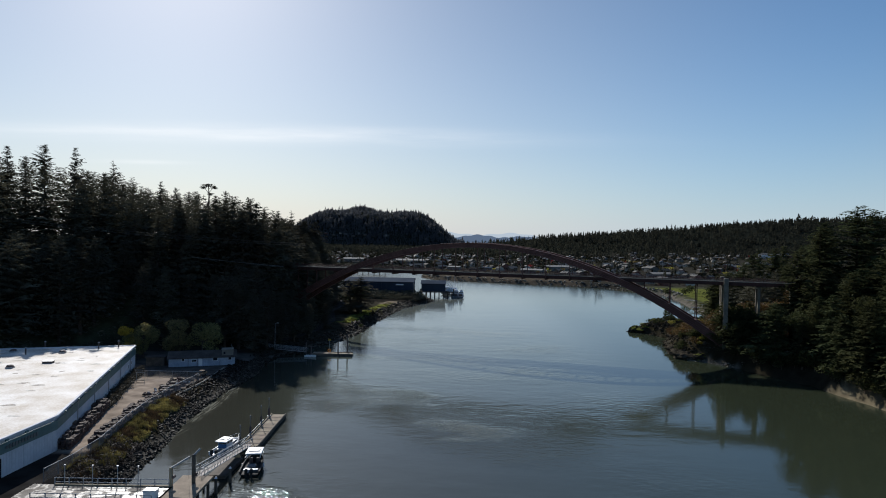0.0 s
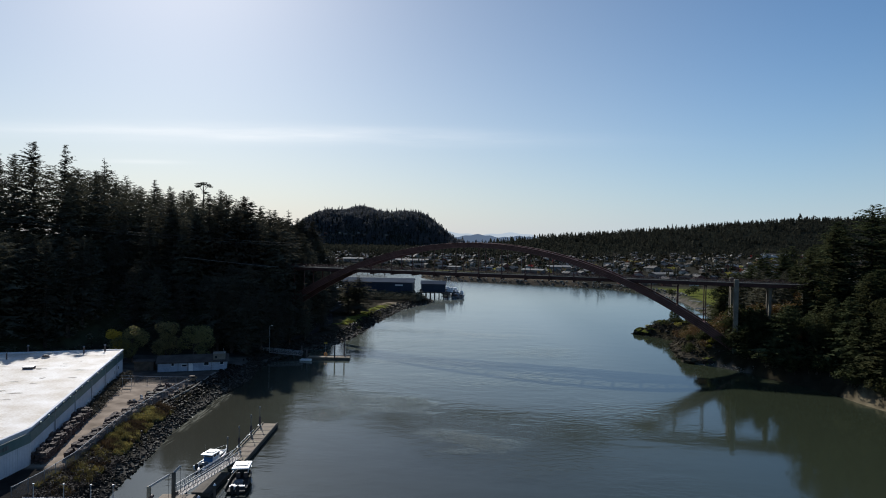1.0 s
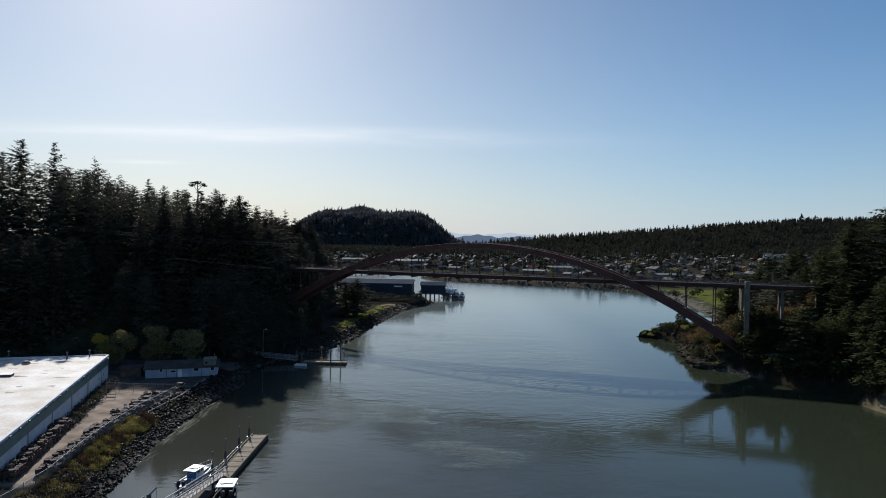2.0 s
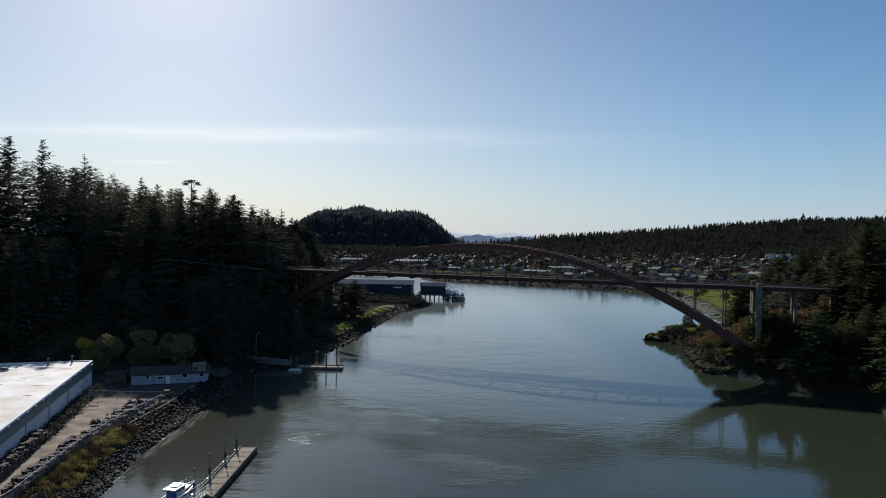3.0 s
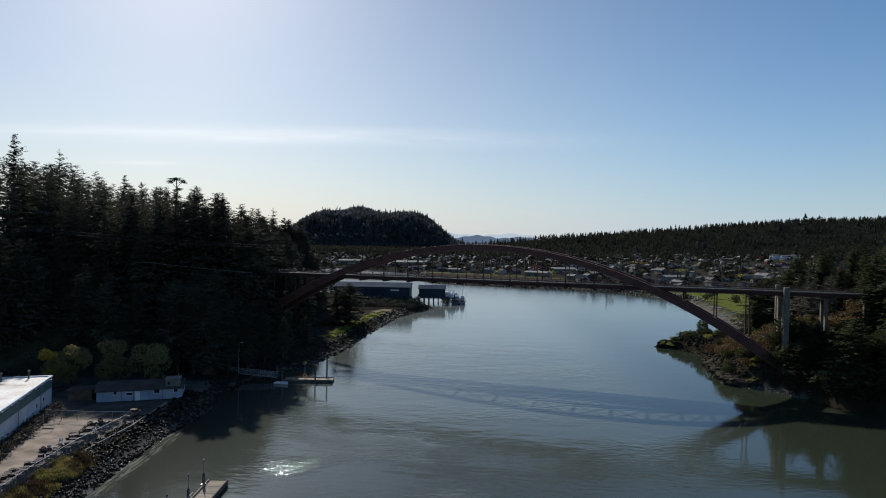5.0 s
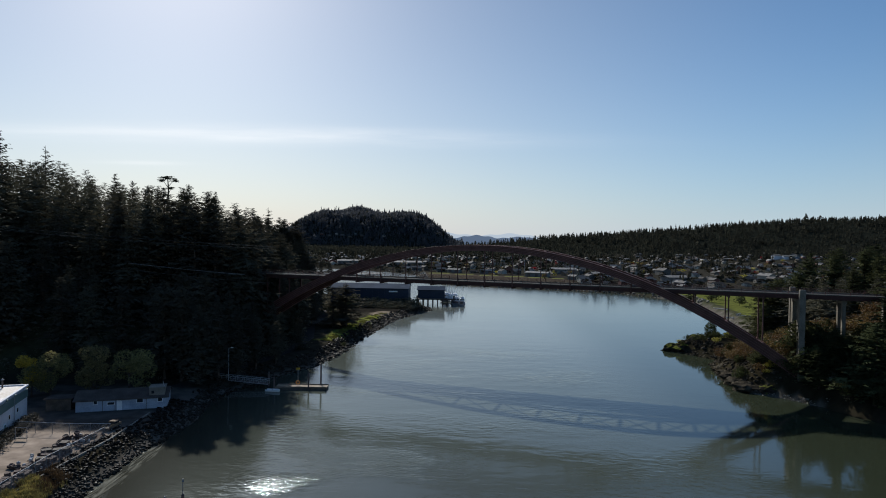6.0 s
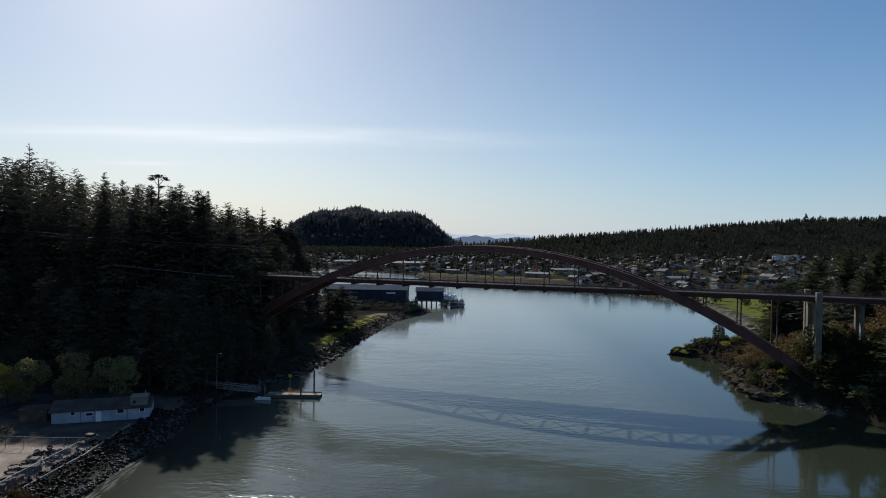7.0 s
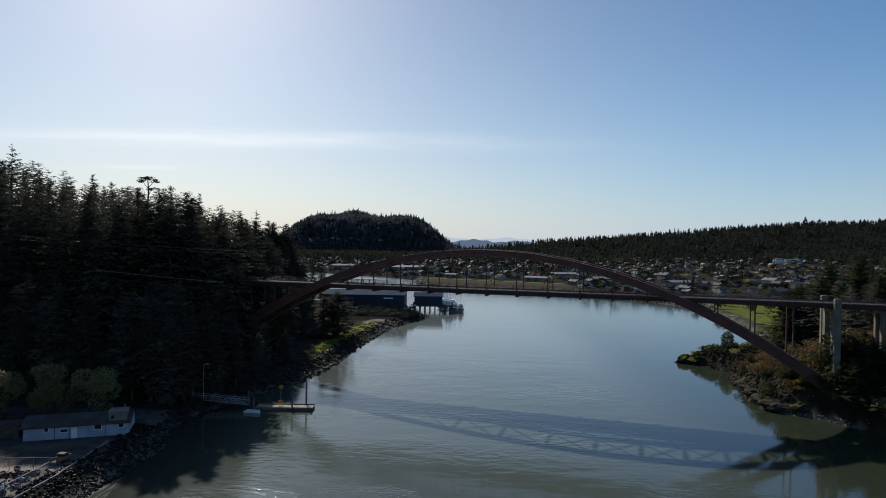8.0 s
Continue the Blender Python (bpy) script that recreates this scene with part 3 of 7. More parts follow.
def build_ground():
    xs, ys = axis(-4800, -130, 190, 4800, 2.6, 1.05), axis(-1200, 85, 470, 4900, 2.6, 1.05)
    X, Y = np.meshgrid(xs, ys)
    Z = land(X, Y)
    nx, ny = len(xs), len(ys)
    i = np.arange(nx * ny).reshape(ny, nx)
    a, b, c, d = i[:-1, :-1].ravel(), i[:-1, 1:].ravel(), i[1:, 1:].ravel(), i[1:, :-1].ravel()
    tris = np.concatenate([np.stack([a, b, c], 1), np.stack([a, c, d], 1)])
    me = np_mesh("ground", np.stack([X, Y, Z], -1).reshape(-1, 3), tris, "ground")
    x, y, z = X.ravel(), Y.ravel(), Z.ravel()
    col = np.empty((len(x), 4), np.float32)
    col[:] = (0.060, 0.062, 0.036, 1)                                     # wood floor
    dl, dr, dh = within(LEFT_LAND, x, y), within(RIGHT_LAND, x, y), within(HILL_FOOT, x, y)
    # dark tone of the left shore stands in for the wood's shade
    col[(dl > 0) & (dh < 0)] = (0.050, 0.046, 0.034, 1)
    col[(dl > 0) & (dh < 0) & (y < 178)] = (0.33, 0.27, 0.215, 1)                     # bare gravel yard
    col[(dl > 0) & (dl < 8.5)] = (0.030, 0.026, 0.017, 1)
    # darker still below the wood, its shade again in the ground colour
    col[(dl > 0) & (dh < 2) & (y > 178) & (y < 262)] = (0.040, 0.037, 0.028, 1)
    col[(z < 0.5)] = (0.05, 0.044, 0.034, 1)
    col[(z < 0.5) & (y < 470)] = (0.11, 0.10, 0.085, 1)                               # tide mud
    lawn = (dr > 7) & (x > 128) & (x < 260) & (y > 300) & (y < 480)
    col[lawn] = (0.12, 0.13, 0.034, 1)
    beach = (dr > -3) & (dr < 2.5) & (x > 120) & (y > 296) & (y < 480)
    col[beach] = (0.12, 0.108, 0.09, 1)
    # shadow of the wood beyond the fence, put into the ground colour
    tree_shade = (dl > 2) & (dh < 0) & (y > 160.5) & (y < 196)
    col[tree_shade] = (0.085, 0.076, 0.066, 1)
    tarmac = (dl > 0) & (dh < 0) & (y < 104)
    col[tarmac] = (0.030, 0.028, 0.026, 1)
    lot = (dl > 5) & (dh < -2) & (y > 345) & (y < 380)
    col[lot] = (0.028, 0.025, 0.020, 1)
    # near-black bank: shade of the overhanging trees is put into the colour
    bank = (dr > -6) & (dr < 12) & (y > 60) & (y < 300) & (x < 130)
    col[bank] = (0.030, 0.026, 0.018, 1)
    shingle = (dr > -2.5) & (dr < 2.6) & (y > 194) & (y < 206)
    col[shingle] = (0.12, 0.112, 0.095, 1)
    spit = (dr > -3) & (dr < 1.2) & (y > 100) & (y < 168)
    col[spit] = (0.17, 0.14, 0.09, 1)
    path = (dl > 3) & (dl < 12) & (dh < -3) & (y > 336) & (y < 352)
    park = (dl > 6) & (dl < 11) & (dh < -3) & (y > 262) & (y < 352)
    col[park] = (0.19, 0.21, 0.045, 1)
    col[path] = (0.26, 0.21, 0.15, 1)
    # ground among the far trees darkened in colour, as if shaded by them
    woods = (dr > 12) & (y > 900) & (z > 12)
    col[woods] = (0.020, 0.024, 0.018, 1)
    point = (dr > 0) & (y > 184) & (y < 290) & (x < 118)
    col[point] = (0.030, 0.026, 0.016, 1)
    town = (dr > -6) & (y > 500) & (z < 45)
    col[town] = (0.042, 0.039, 0.031, 1)
    flat = (dr > -3) & (y > 500) & (y < 636 + (92 - x) * 0.52) & (x < 112)
    col[flat] = (0.085, 0.070, 0.052, 1)                                              # brown tidal flat
    verge = (dr > 3) & (np.abs(y - 640 - (92 - x) * 0.52) < 5) & (x > -16) & (x < 112)
    col[verge] = (0.17, 0.175, 0.06, 1)
    # ridge floor likewise carries the trees' shade in its colour
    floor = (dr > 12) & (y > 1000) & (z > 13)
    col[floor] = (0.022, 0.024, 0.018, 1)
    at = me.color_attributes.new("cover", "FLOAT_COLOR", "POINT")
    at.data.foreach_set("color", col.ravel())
    me.polygons.foreach_set("use_smooth", np.ones(len(me.polygons), bool))
    return tagged(new("ground", me), "uneven wooded banks, bare yard, lawns and far hills", "ground", kind="structure")


build_ground()
wg = Geo()
wg.add([(-4800, -1200, 0), (4800, -1200, 0), (4800, 4900, 0), (-4800, 4900, 0)], [(0, 1, 2, 3)])
solid("water", wg, "water", "calm silty grey-green tidal channel water", "water", kind="structure")


# ---- the arch bridge ----
AX, AY, AN = 12.44, 234.34, -0.3143
PANEL, HANG0 = 8.095, 1.487
RIB_TOP, RIB_K, RIB_D, RIB_O = 36.15, 0.00424, 1.65, 4.9
DECK = 25.35


def rib_deep(s):
    """Depth of an arch rib: more towards the springing."""
    return RIB_D + 1.0 * (s / 85.0) ** 2


def rib_top(s):
    return RIB_TOP - RIB_K * s * s


def build_bridge():
    br = thing("arch_bridge", (AX, AY, 0), "red-painted steel half-through arch bridge over the channel", "bridge", rz=AN)
    stations = [HANG0 + PANEL * (i - 5) for i in range(-6, 16)]
    for o in (-RIB_O, RIB_O):
        g, fl = Geo(), Geo()
        steps = np.linspace(-86.5, 86.5, 87)
        def shapes(D):
            return ([(-0.58, -0.14), (0.58, -0.14), (0.58, 0.0), (0.30, 0.02), (-0.30, 0.02), (-0.58, 0.0)],
                    [(-0.30, -D + 0.12), (0.30, -D + 0.12), (0.30, -0.12), (-0.30, -0.12)],
                    [(-0.58, -D), (0.58, -D), (0.58, -D + 0.14), (-0.58, -D + 0.14)],
                    *[[(-w, -D * h - 0.05), (w, -D * h - 0.05), (w, -D * h + 0.05), (-w, -D * h + 0.05)] for h, w in ((0.28, 0.44), (0.52, 0.50), (0.76, 0.44))])

        for k in range(6):
            n = len(shapes(1.0)[k])
            vs, fs = [], []
            for s in steps:
                slope = -2 * RIB_K * s
                ln = math.hypot(1, slope)
                nx, nz = -slope / ln, 1 / ln
                vs += [(s + nx * h, o + w, rib_top(s) + nz * h) for w, h in shapes(rib_deep(s))[k]]
            for j in range(len(steps) - 1):
                fs += [(j * n + i, j * n + (i + 1) % n, (j + 1) * n + (i + 1) % n, (j + 1) * n + i) for i in range(n)]
            fs += [tuple(range(n - 1, -1, -1)), tuple(range((len(steps) - 1) * n, len(steps) * n))]
            (g if k == 1 else fl).add(vs, fs)
        rib = part("arch_rib", g, "paint_bridge", br, "weathered red steel arch rib")
        part("flange", fl, "flange_edge_light", rib, "flange plates along the rib, paler for light on their edges")
        for s in stations:
            if abs(s) < 85:
                z = rib_top(s) - rib_deep(s) / 2
                st = Geo().box(s, o, z, 0.22, 0.86, rib_deep(s) * 0.8)
                part("stiffener", st, "paint_bridge", rib)
        foot = Geo()
        for sg in (-1, 1):
            foot = Geo().box(sg * 87.0, o, 3.6, 4.6, 2.6, 5.0, 0, 0.25)
            part("arch_foot", foot, "pier_concrete", br, "concrete arch footing")
    # struts and bracing between the ribs
    for i, s in enumerate(stations):
        zt = rib_top(s)
        if abs(s) > 84 or abs(zt - 0.8 - DECK) < 4.2:
            continue
        a = (s, -RIB_O + 0.3, zt - 0.45)
        b = (s, RIB_O - 0.3, zt - 0.45)
        part("cross_strut", Geo().beam(a, b, 0.35, 0.5), "paint_bridge", br)
        s2 = s + PANEL
        if abs(s2) < 84 and abs(rib_top(s2) - 0.8 - DECK) >= 4.2:
            g = Geo().beam((s, -RIB_O + 0.3, zt - 0.5), (s2, RIB_O - 0.3, rib_top(s2) - 0.5), 0.24, 0.28)
            g.beam((s, RIB_O - 0.3, zt - 0.5), (s2, -RIB_O + 0.3, rib_top(s2) - 0.5), 0.24, 0.28)
            part("cross_brace", g, "paint_bridge", br)
    # deck
    A, B = -128.0, 150.0
    mid = (A + B) / 2
    part("deck_slab", Geo().box(mid, 0, DECK - 0.14, B - A, 8.9, 0.28), "asphalt", br, "grey road deck")
    for o in (-4.2, 4.2):
        part("curb", Geo().box(mid, o, DECK + 0.125, B - A, 0.55, 0.25, 0, 0.03), "pier_column", br, "weathered concrete curb")
        part("fascia_girder", Geo().box(mid, o * 1.085, DECK - 0.46, B - A, 0.14, 1.04), "paint_deck_shade", br)
    for o in (-1.6, 1.6):
        part("stringer", Geo().box(mid, o, DECK - 0.6, B - A, 0.25, 0.62), "steel_dark", br)
    for o in (-4.35, 4.35):
        g = Geo()
        for z in (0.55, 0.85, 1.12):
            g.box(mid, o, DECK + z, B - A, 0.07, 0.08)
        rail = part("railing", g, "paint_bridge", br, "three-bar steel railing")
        post = Geo().box(0, 0, 0.68, 0.12, 0.12, 0.88).mesh("railing_post", "paint_bridge")
        for k in range(int((B - A) / 2.7)):
            part("railing_post", post, None, rail, at=pose(A + 2.7 * k, o, DECK))
    for s in stations:
        if abs(s) > 90:
            continue
        g = Geo().box(s, 0, DECK - 1.05, 0.4, 9.6, 0.75)
        part("floor_beam", g, "paint_deck_shade", br)
        zr = rib_top(s)
        for o in (-RIB_O, RIB_O):
            if zr - rib_deep(s) > DECK + 0.3:
                g = Geo().box(s, o, (zr - rib_deep(s) + DECK - 1.0) / 2, 0.22, 0.26, zr - rib_deep(s) - DECK + 1.0)
                hg = part("hanger", g, "paint_bridge", br)
                part("hanger_shoe", Geo().box(s, o, DECK - 1.12, 0.5, 0.42, 0.5), "paint_deck_shade", hg)
            elif zr < DECK - 2.5 and abs(s) < 82:
                o2 = o * 0.72
                g = Geo().box(s, o2, (zr + DECK - 1.4) / 2, 0.3, 0.34, DECK - 1.4 - zr + 0.6)
                g.beam((s, o2, zr + 0.1), (s, o, zr + 0.1), 0.4, 0.4)
                part("spandrel_post", g, "paint_bridge", br)
    # concrete piers
    for s, pylon in ((-82.7, False), (82.7, True), (92.6, False), (102.5, False), (112.4, False), (122.3, False), (-92.6, False), (-102.5, False)):
        for o in (-3.5, 3.5) if pylon or s < 0 else (-2.0, 2.0):
            wx, wy = (1.0, 2.3) if pylon else (0.75, 1.5)
            g = Geo().box(s, o, (DECK - 1.3) / 2, wx, wy, DECK - 1.3, 0, 0.12)
            if pylon:
                g.box(s, o * 1.6, (DECK + 1.3) / 2 + 2, 1.35, 1.5, DECK + 1.3 - 4, 0, 0.12)
            part("pier_column", g, "pier_column", br, "weathered concrete pier column")
        part("pier_cap", Geo().box(s, 0, DECK - 1.6, 1.1, 9.0 if pylon else 5.4, 0.7, 0, 0.1), "pier_concrete", br)
    return br


build_bridge()


# ---- trees ----
def frond_geo(g, root, az, length, droop, lift, rng):
    """One conifer bough: a drooping spine hung with small pointed needle sprays on both sides."""
    ca, sa = math.cos(az), math.sin(az)
    along = Vector((ca, sa, 0))
    n = 3 if length < 1.4 else 5 if length < 4 else 6
    for i in range(n):
        t = (i + rng.uniform(0.25, 0.95)) / n
        r = length * t
        p = Vector((root[0] + ca * r, root[1] + sa * r, root[2] + lift * t - droop * t * t))
        size = (0.34 + 0.15 * length) * rng.uniform(0.7, 1.3) * (1.1 - 0.35 * t)
        for sg in (-1, 1):
            way = (along * rng.uniform(0.25, 0.9) + Vector((-sa * sg, ca * sg, 0)) + Vector((0, 0, rng.uniform(-0.75, 0.12)))).normalized()
            q = along * 0.42 * size + Vector((0, 0, rng.uniform(-0.2, 0.1) * size))
            g.add([tuple(p - q), tuple(p + q * rng.uniform(0.7, 1.4)), tuple(p + way * size * 1.25)], [(0, 1, 2)])
    e = Vector((root[0] + ca * length, root[1] + sa * length, root[2] + lift - droop))
    w = Vector((-sa, ca, 0)) * (0.10 + 0.03 * length)
    g.add([tuple(e - along * 0.5 + w), tuple(e - along * 0.5 - w), tuple(e + along * 0.45)], [(0, 1, 2)])


def conifer_meshes(seed, H=30.0, R=5.0, bare=0.12, gaps=0.15, step=1.0, leaf="needles", full=0.66):
    rng = random.Random(seed)
    lean = (rng.uniform(-0.5, 0.5), rng.uniform(-0.5, 0.5))

    def spine(z):
        t = z / H
        return (lean[0] * t * t, lean[1] * t * t, z)

    tg = Geo()
    zs = [-1.5, 0.4, H * 0.3, H * 0.6, H * 0.99]
    rs = [0.62, 0.46, 0.33, 0.2, 0.03]
    for i in range(4):
        tg.tube(spine(zs[i]), spine(zs[i + 1]), rs[i], rs[i + 1], 7, i in (0, 3))
    g = Geo()
    z = H * bare
    side, bulge = rng.uniform(0, 6.28), rng.uniform(0, 6.28)
    while z < H * 0.985:
        t = (z - H * bare) / (H * (1 - bare))
        r = R * ((1 - t) ** full * 0.96 + 0.04) * (0.55 + 0.45 * min(1, t * 6))
        r *= 1.0 + 0.15 * math.sin(t * 11.0 + bulge) + rng.uniform(-0.16, 0.16)
        n = max(4, round(rng.uniform(6.5, 9.0) - t * 2.0))
        a0 = rng.uniform(0, 6.28)
        for k in range(n):
            if rng.random() < gaps:
                continue
            az = a0 + 6.283 * k / n + rng.uniform(-0.4, 0.4)
            ln = max(0.45, r * rng.uniform(0.5, 1.22) * (1.0 + 0.22 * math.cos(az - side)))
            frond_geo(g, spine(min(H * 0.985, z + rng.uniform(-1.3, 1.3) * (1 - 0.6 * t))), az, ln, ln * rng.uniform(0.22, 0.55) * (1 - 0.6 * t), ln * rng.uniform(0.05, 0.3) + ln * 0.4 * t, rng)
        z += step * (0.019 + 0.008 * rng.random()) * H * (1 - 0.45 * t)
    g.tube(spine(H * 0.95), (lean[0], lean[1], H + 0.1), 0.09, 0.01, 4)
    return tg.mesh("trunk", "bark"), g.mesh("crown", leaf)


def umbrella_fir(seed):
    """An old fir: full below, then a bare stem that carries flat tufts at the top."""
    rng = random.Random(seed)
    tg = Geo()
    pts = [(0, 0, -1.5), (0, 0, 18), (0.3, 0, 25), (0.0, 0.2, 29)]
    for i, (r0, r1) in enumerate(((0.6, 0.34), (0.34, 0.26), (0.26, 0.16))):
        tg.tube(pts[i], pts[i + 1], r0, r1, 7)
    g = Geo()
    z = 3.0
    while z < 22.5:
        r = 4.4 * (1 - (z - 3.0) / 26.0)
        for k in range(7):
            frond_geo(g, (0, 0, z + rng.uniform(-0.6, 0.6)), rng.uniform(0, 6.28), r * rng.uniform(0.5, 1.2), r * 0.3, r * 0.2, rng)
        z += 0.75
    for cx, cy, cz, r in ((0.0, 0.2, 29.2, 3.3), (2.6, 0.3, 28.4, 1.9), (-2.0, 0.0, 28.0, 1.6), (1.4, 0.2, 25.6, 1.7)):
        tg.tube((0.2, 0, cz - 2.4), (cx, cy, cz), 0.13, 0.07, 5)
        for k in range(26):
            frond_geo(g, (cx, cy, cz + rng.uniform(-0.5, 0.35)), rng.uniform(0, 6.28), r * rng.uniform(0.35, 1.1), 0.25, 0.15, rng)
    return tg.mesh("trunk", "bark"), g.mesh("crown", "needles")


FIRS = [conifer_meshes(11, 30, 6.2, 0.05, 0.10), conifer_meshes(12, 30, 6.8, 0.08, 0.14), conifer_meshes(13, 30, 5.6, 0.12, 0.14, full=0.55), conifer_meshes(14, 30, 7.6, 0.04, 0.10), conifer_meshes(15, 30, 6.4, 0.16, 0.2, full=0.75)]
DIM_FIRS = [conifer_meshes(31, 30, 6.4, 0.03, 0.08, leaf="needles_dim", full=0.6), conifer_meshes(32, 30, 7.0, 0.05, 0.1, leaf="needles_dim", full=0.5), conifer_meshes(33, 30, 6.0, 0.05, 0.12, leaf="needles_dim", full=0.7), conifer_meshes(34, 30, 7.6, 0.03, 0.08, leaf="needles_dim", full=0.55), conifer_meshes(35, 30, 6.6, 0.06, 0.14, leaf="needles_dim", full=0.65)]
DEEP_FIRS = [conifer_meshes(21, 30, 7.4, 0.03, 0.1, 2.6), conifer_meshes(22, 30, 8.4, 0.05, 0.1, 2.6), conifer_meshes(23, 30, 6.8, 0.03, 0.1, 2.6)]
SNAG = umbrella_fir(16)
OPEN_FIR = conifer_meshes(17, 30, 6.4, 0.1, 0.42, 1.5)


def conifer(x, y, top=None, tall=28.0, wide=1.0, kit=None, turn=0.0, label="tall dark green fir with drooping boughs", group="firs on the wooded banks"):
    z = float(land(np.array([x]), np.array([y]))[0])
    if top is not None:
        tall = top - z
    trunk, crown = kit
    ob = thing("fir_tree", (x, y, z), label, "tree", group)
    s = tall / 30.0
    ob.matrix_world = Matrix.LocRotScale((x, y, z), Euler((0, 0, turn)), (s * wide, s * wide, s))
    part("trunk", trunk, None, ob)
    part("crown", crown, None, ob)
    return ob


def joined_meshes(name, spots, material):
    """Many copies of ready meshes as one mesh: (mesh, pose) each."""
    kits, vs, fs, k = {}, [], [], 0
    for me, m in spots:
        if me.name not in kits:
            v = np.empty(len(me.vertices) * 3)
            me.vertices.foreach_get("co", v)
            me.calc_loop_triangles()
            t = np.empty(len(me.loop_triangles) * 3, np.int32)
            me.loop_triangles.foreach_get("vertices", t)
            kits[me.name] = (v.reshape(-1, 3), t.reshape(-1, 3))
        v, f = kits[me.name]
        a = np.array(m)
        vs.append(v @ a[:3, :3].T + a[:3, 3])
        fs.append(f + k)
        k += len(v)
    return np_mesh(name, np.concatenate(vs), np.concatenate(fs), material)


DEEP = []


def deep_conifer(x, y, tall, wide, kit, turn):
    z = float(land(np.array([x]), np.array([y]))[0])
    s = tall / 30.0
    DEEP.append((kit[1], Matrix.LocRotScale((x, y, z), Euler((0, 0, turn)), (s * wide, s * wide, s))))


def leaf_cloud(seed, blobs, count, size, base=None):
    """Leaves scattered through overlapping lumps: (x, y, z, radius) each."""
    rng = random.Random(seed)
    g = Geo()
    total = sum(b[3] ** 2 for b in blobs)
    for bx, by, bz, br in blobs:
        for _ in range(max(6, int(count * br * br / total))):
            v = Vector((rng.gauss(0, 1), rng.gauss(0, 1), rng.gauss(0, 1))).normalized() * br * rng.uniform(0.55, 1.08) ** 0.6
            v.z *= 0.85
            c = Vector((bx, by, bz)) + v
            u = Vector((rng.uniform(-1, 1), rng.uniform(-1, 1), rng.uniform(-0.6, 0.6))).normalized()
            w = u.orthogonal().normalized()
            w.rotate(Euler((rng.uniform(0, 3), rng.uniform(0, 3), rng.uniform(0, 3))))
            s = size * rng.uniform(0.6, 1.4)
            g.add([tuple(c - u * s), tuple(c + w * s * 0.55), tuple(c + u * s), tuple(c - w * s * 0.55)], [(0, 1, 2), (0, 2, 3)])
    return g


def broadleaf_meshes(seed, H, R, leaf, leaves, count=1500, size=0.35, low=0.42):
    rng = random.Random(seed)
    blobs = []
    for k in range(11):
        a, rr = rng.uniform(0, 6.28), R * math.sqrt(rng.random()) * 0.75
        blobs.append((rr * math.cos(a), rr * math.sin(a), H * rng.uniform(low, 0.82), R * rng.uniform(0.32, 0.52)))
    tg = Geo().tube((0, 0, -0.6), (0, 0, H * 0.4), 0.05 * H * 0.4, 0.03 * H * 0.4, 7)
    for bx, by, bz, br in blobs[:7]:
        tg.tube((0, 0, H * rng.uniform(0.2, 0.4)), (bx, by, bz), 0.016 * H * 0.5, 0.02, 5)
    return tg.mesh("trunk", "bark"), leaf_cloud(seed, blobs, count, size).mesh("crown", leaves)


def broadleaf(name, x, y, kit, scale, turn, label, group="", z=None, category="tree"):
    z = float(land(np.array([x]), np.array([y]))[0]) if z is None else z
    ob = thing(name, (x, y, z), label, category, group)
    ob.matrix_world = Matrix.LocRotScale((x, y, z), Euler((0, 0, turn)), (scale, scale, scale))
    part("trunk", kit[0], None, ob)
    part("crown", kit[1], None, ob)
    return ob


# skyline firs on the left hill: place and height of the top over the water
SKYLINE = [(-176, 236, 74, 0), (-167, 247, 70, 1), (-156.5, 253, 71.7, 3), (-145.8, 255, 70.8, 1), (-139, 264, 62, 2), (-133, 259.5, 66.7, 6), (-139, 288, 58, 0), (-140, 318, 63.3, 1),
           (-133, 320, 60.5, 3), (-126, 318, 58.5, 2), (-119, 312, 57, 0), (-110.2, 301.4, 61.5, 5), (-104, 308, 58.5, 3), (-96.2, 316, 56.2, 1),
           (-92, 330, 51, 2), (-87, 338, 50.5, 0), (-81.6, 343.3, 51.3, 6), (-75, 345, 46, 3), (-70, 340, 40, 1), (-66, 335, 36, 0), (-88, 352, 47.5, 3), (-83, 349, 46, 1), (-79, 352, 47, 4), (-75.2, 349, 45, 0), (-70, 348, 45.5, 3), (-72.5, 341, 42, 2), (-67.2, 347, 38.5, 1), (-64.2, 345, 33, 4), (-68, 352, 36, 0), (-60.2, 346, 27.5, 3), (-62, 340, 29, 1), (-57, 349, 23, 4), (-150, 300, 60, 3), (-170, 262, 68, 2), (-184, 250, 70, 1), (-195, 262, 72, 0)]
KITS = FIRS + [SNAG, OPEN_FIR]


def canopy(x, y):
    """Height of tree tops over the water, fitted to the skyline from the camera."""
    return 37.5 + (y - 5) * float(np.interp(x / (y - 5), (-0.75, -0.52, -0.46, -0.37, -0.3, -0.24, -0.213, -0.19, -0.17), (0.145, 0.115, 0.080, 0.074, 0.060, 0.038, 0.012, -0.02, -0.05)))


def sun_gap(x, y):
    """Highest tree top that still lets the sun over to the yard."""
    lane = x + (y - 158) * math.tan(azi)
    edge, base = (161, 1.5) if lane > -80 else (141, 8.0)
    return base + (y - edge) / math.cos(azi) * math.tan(el) if -103 < lane < -47 else 99.0


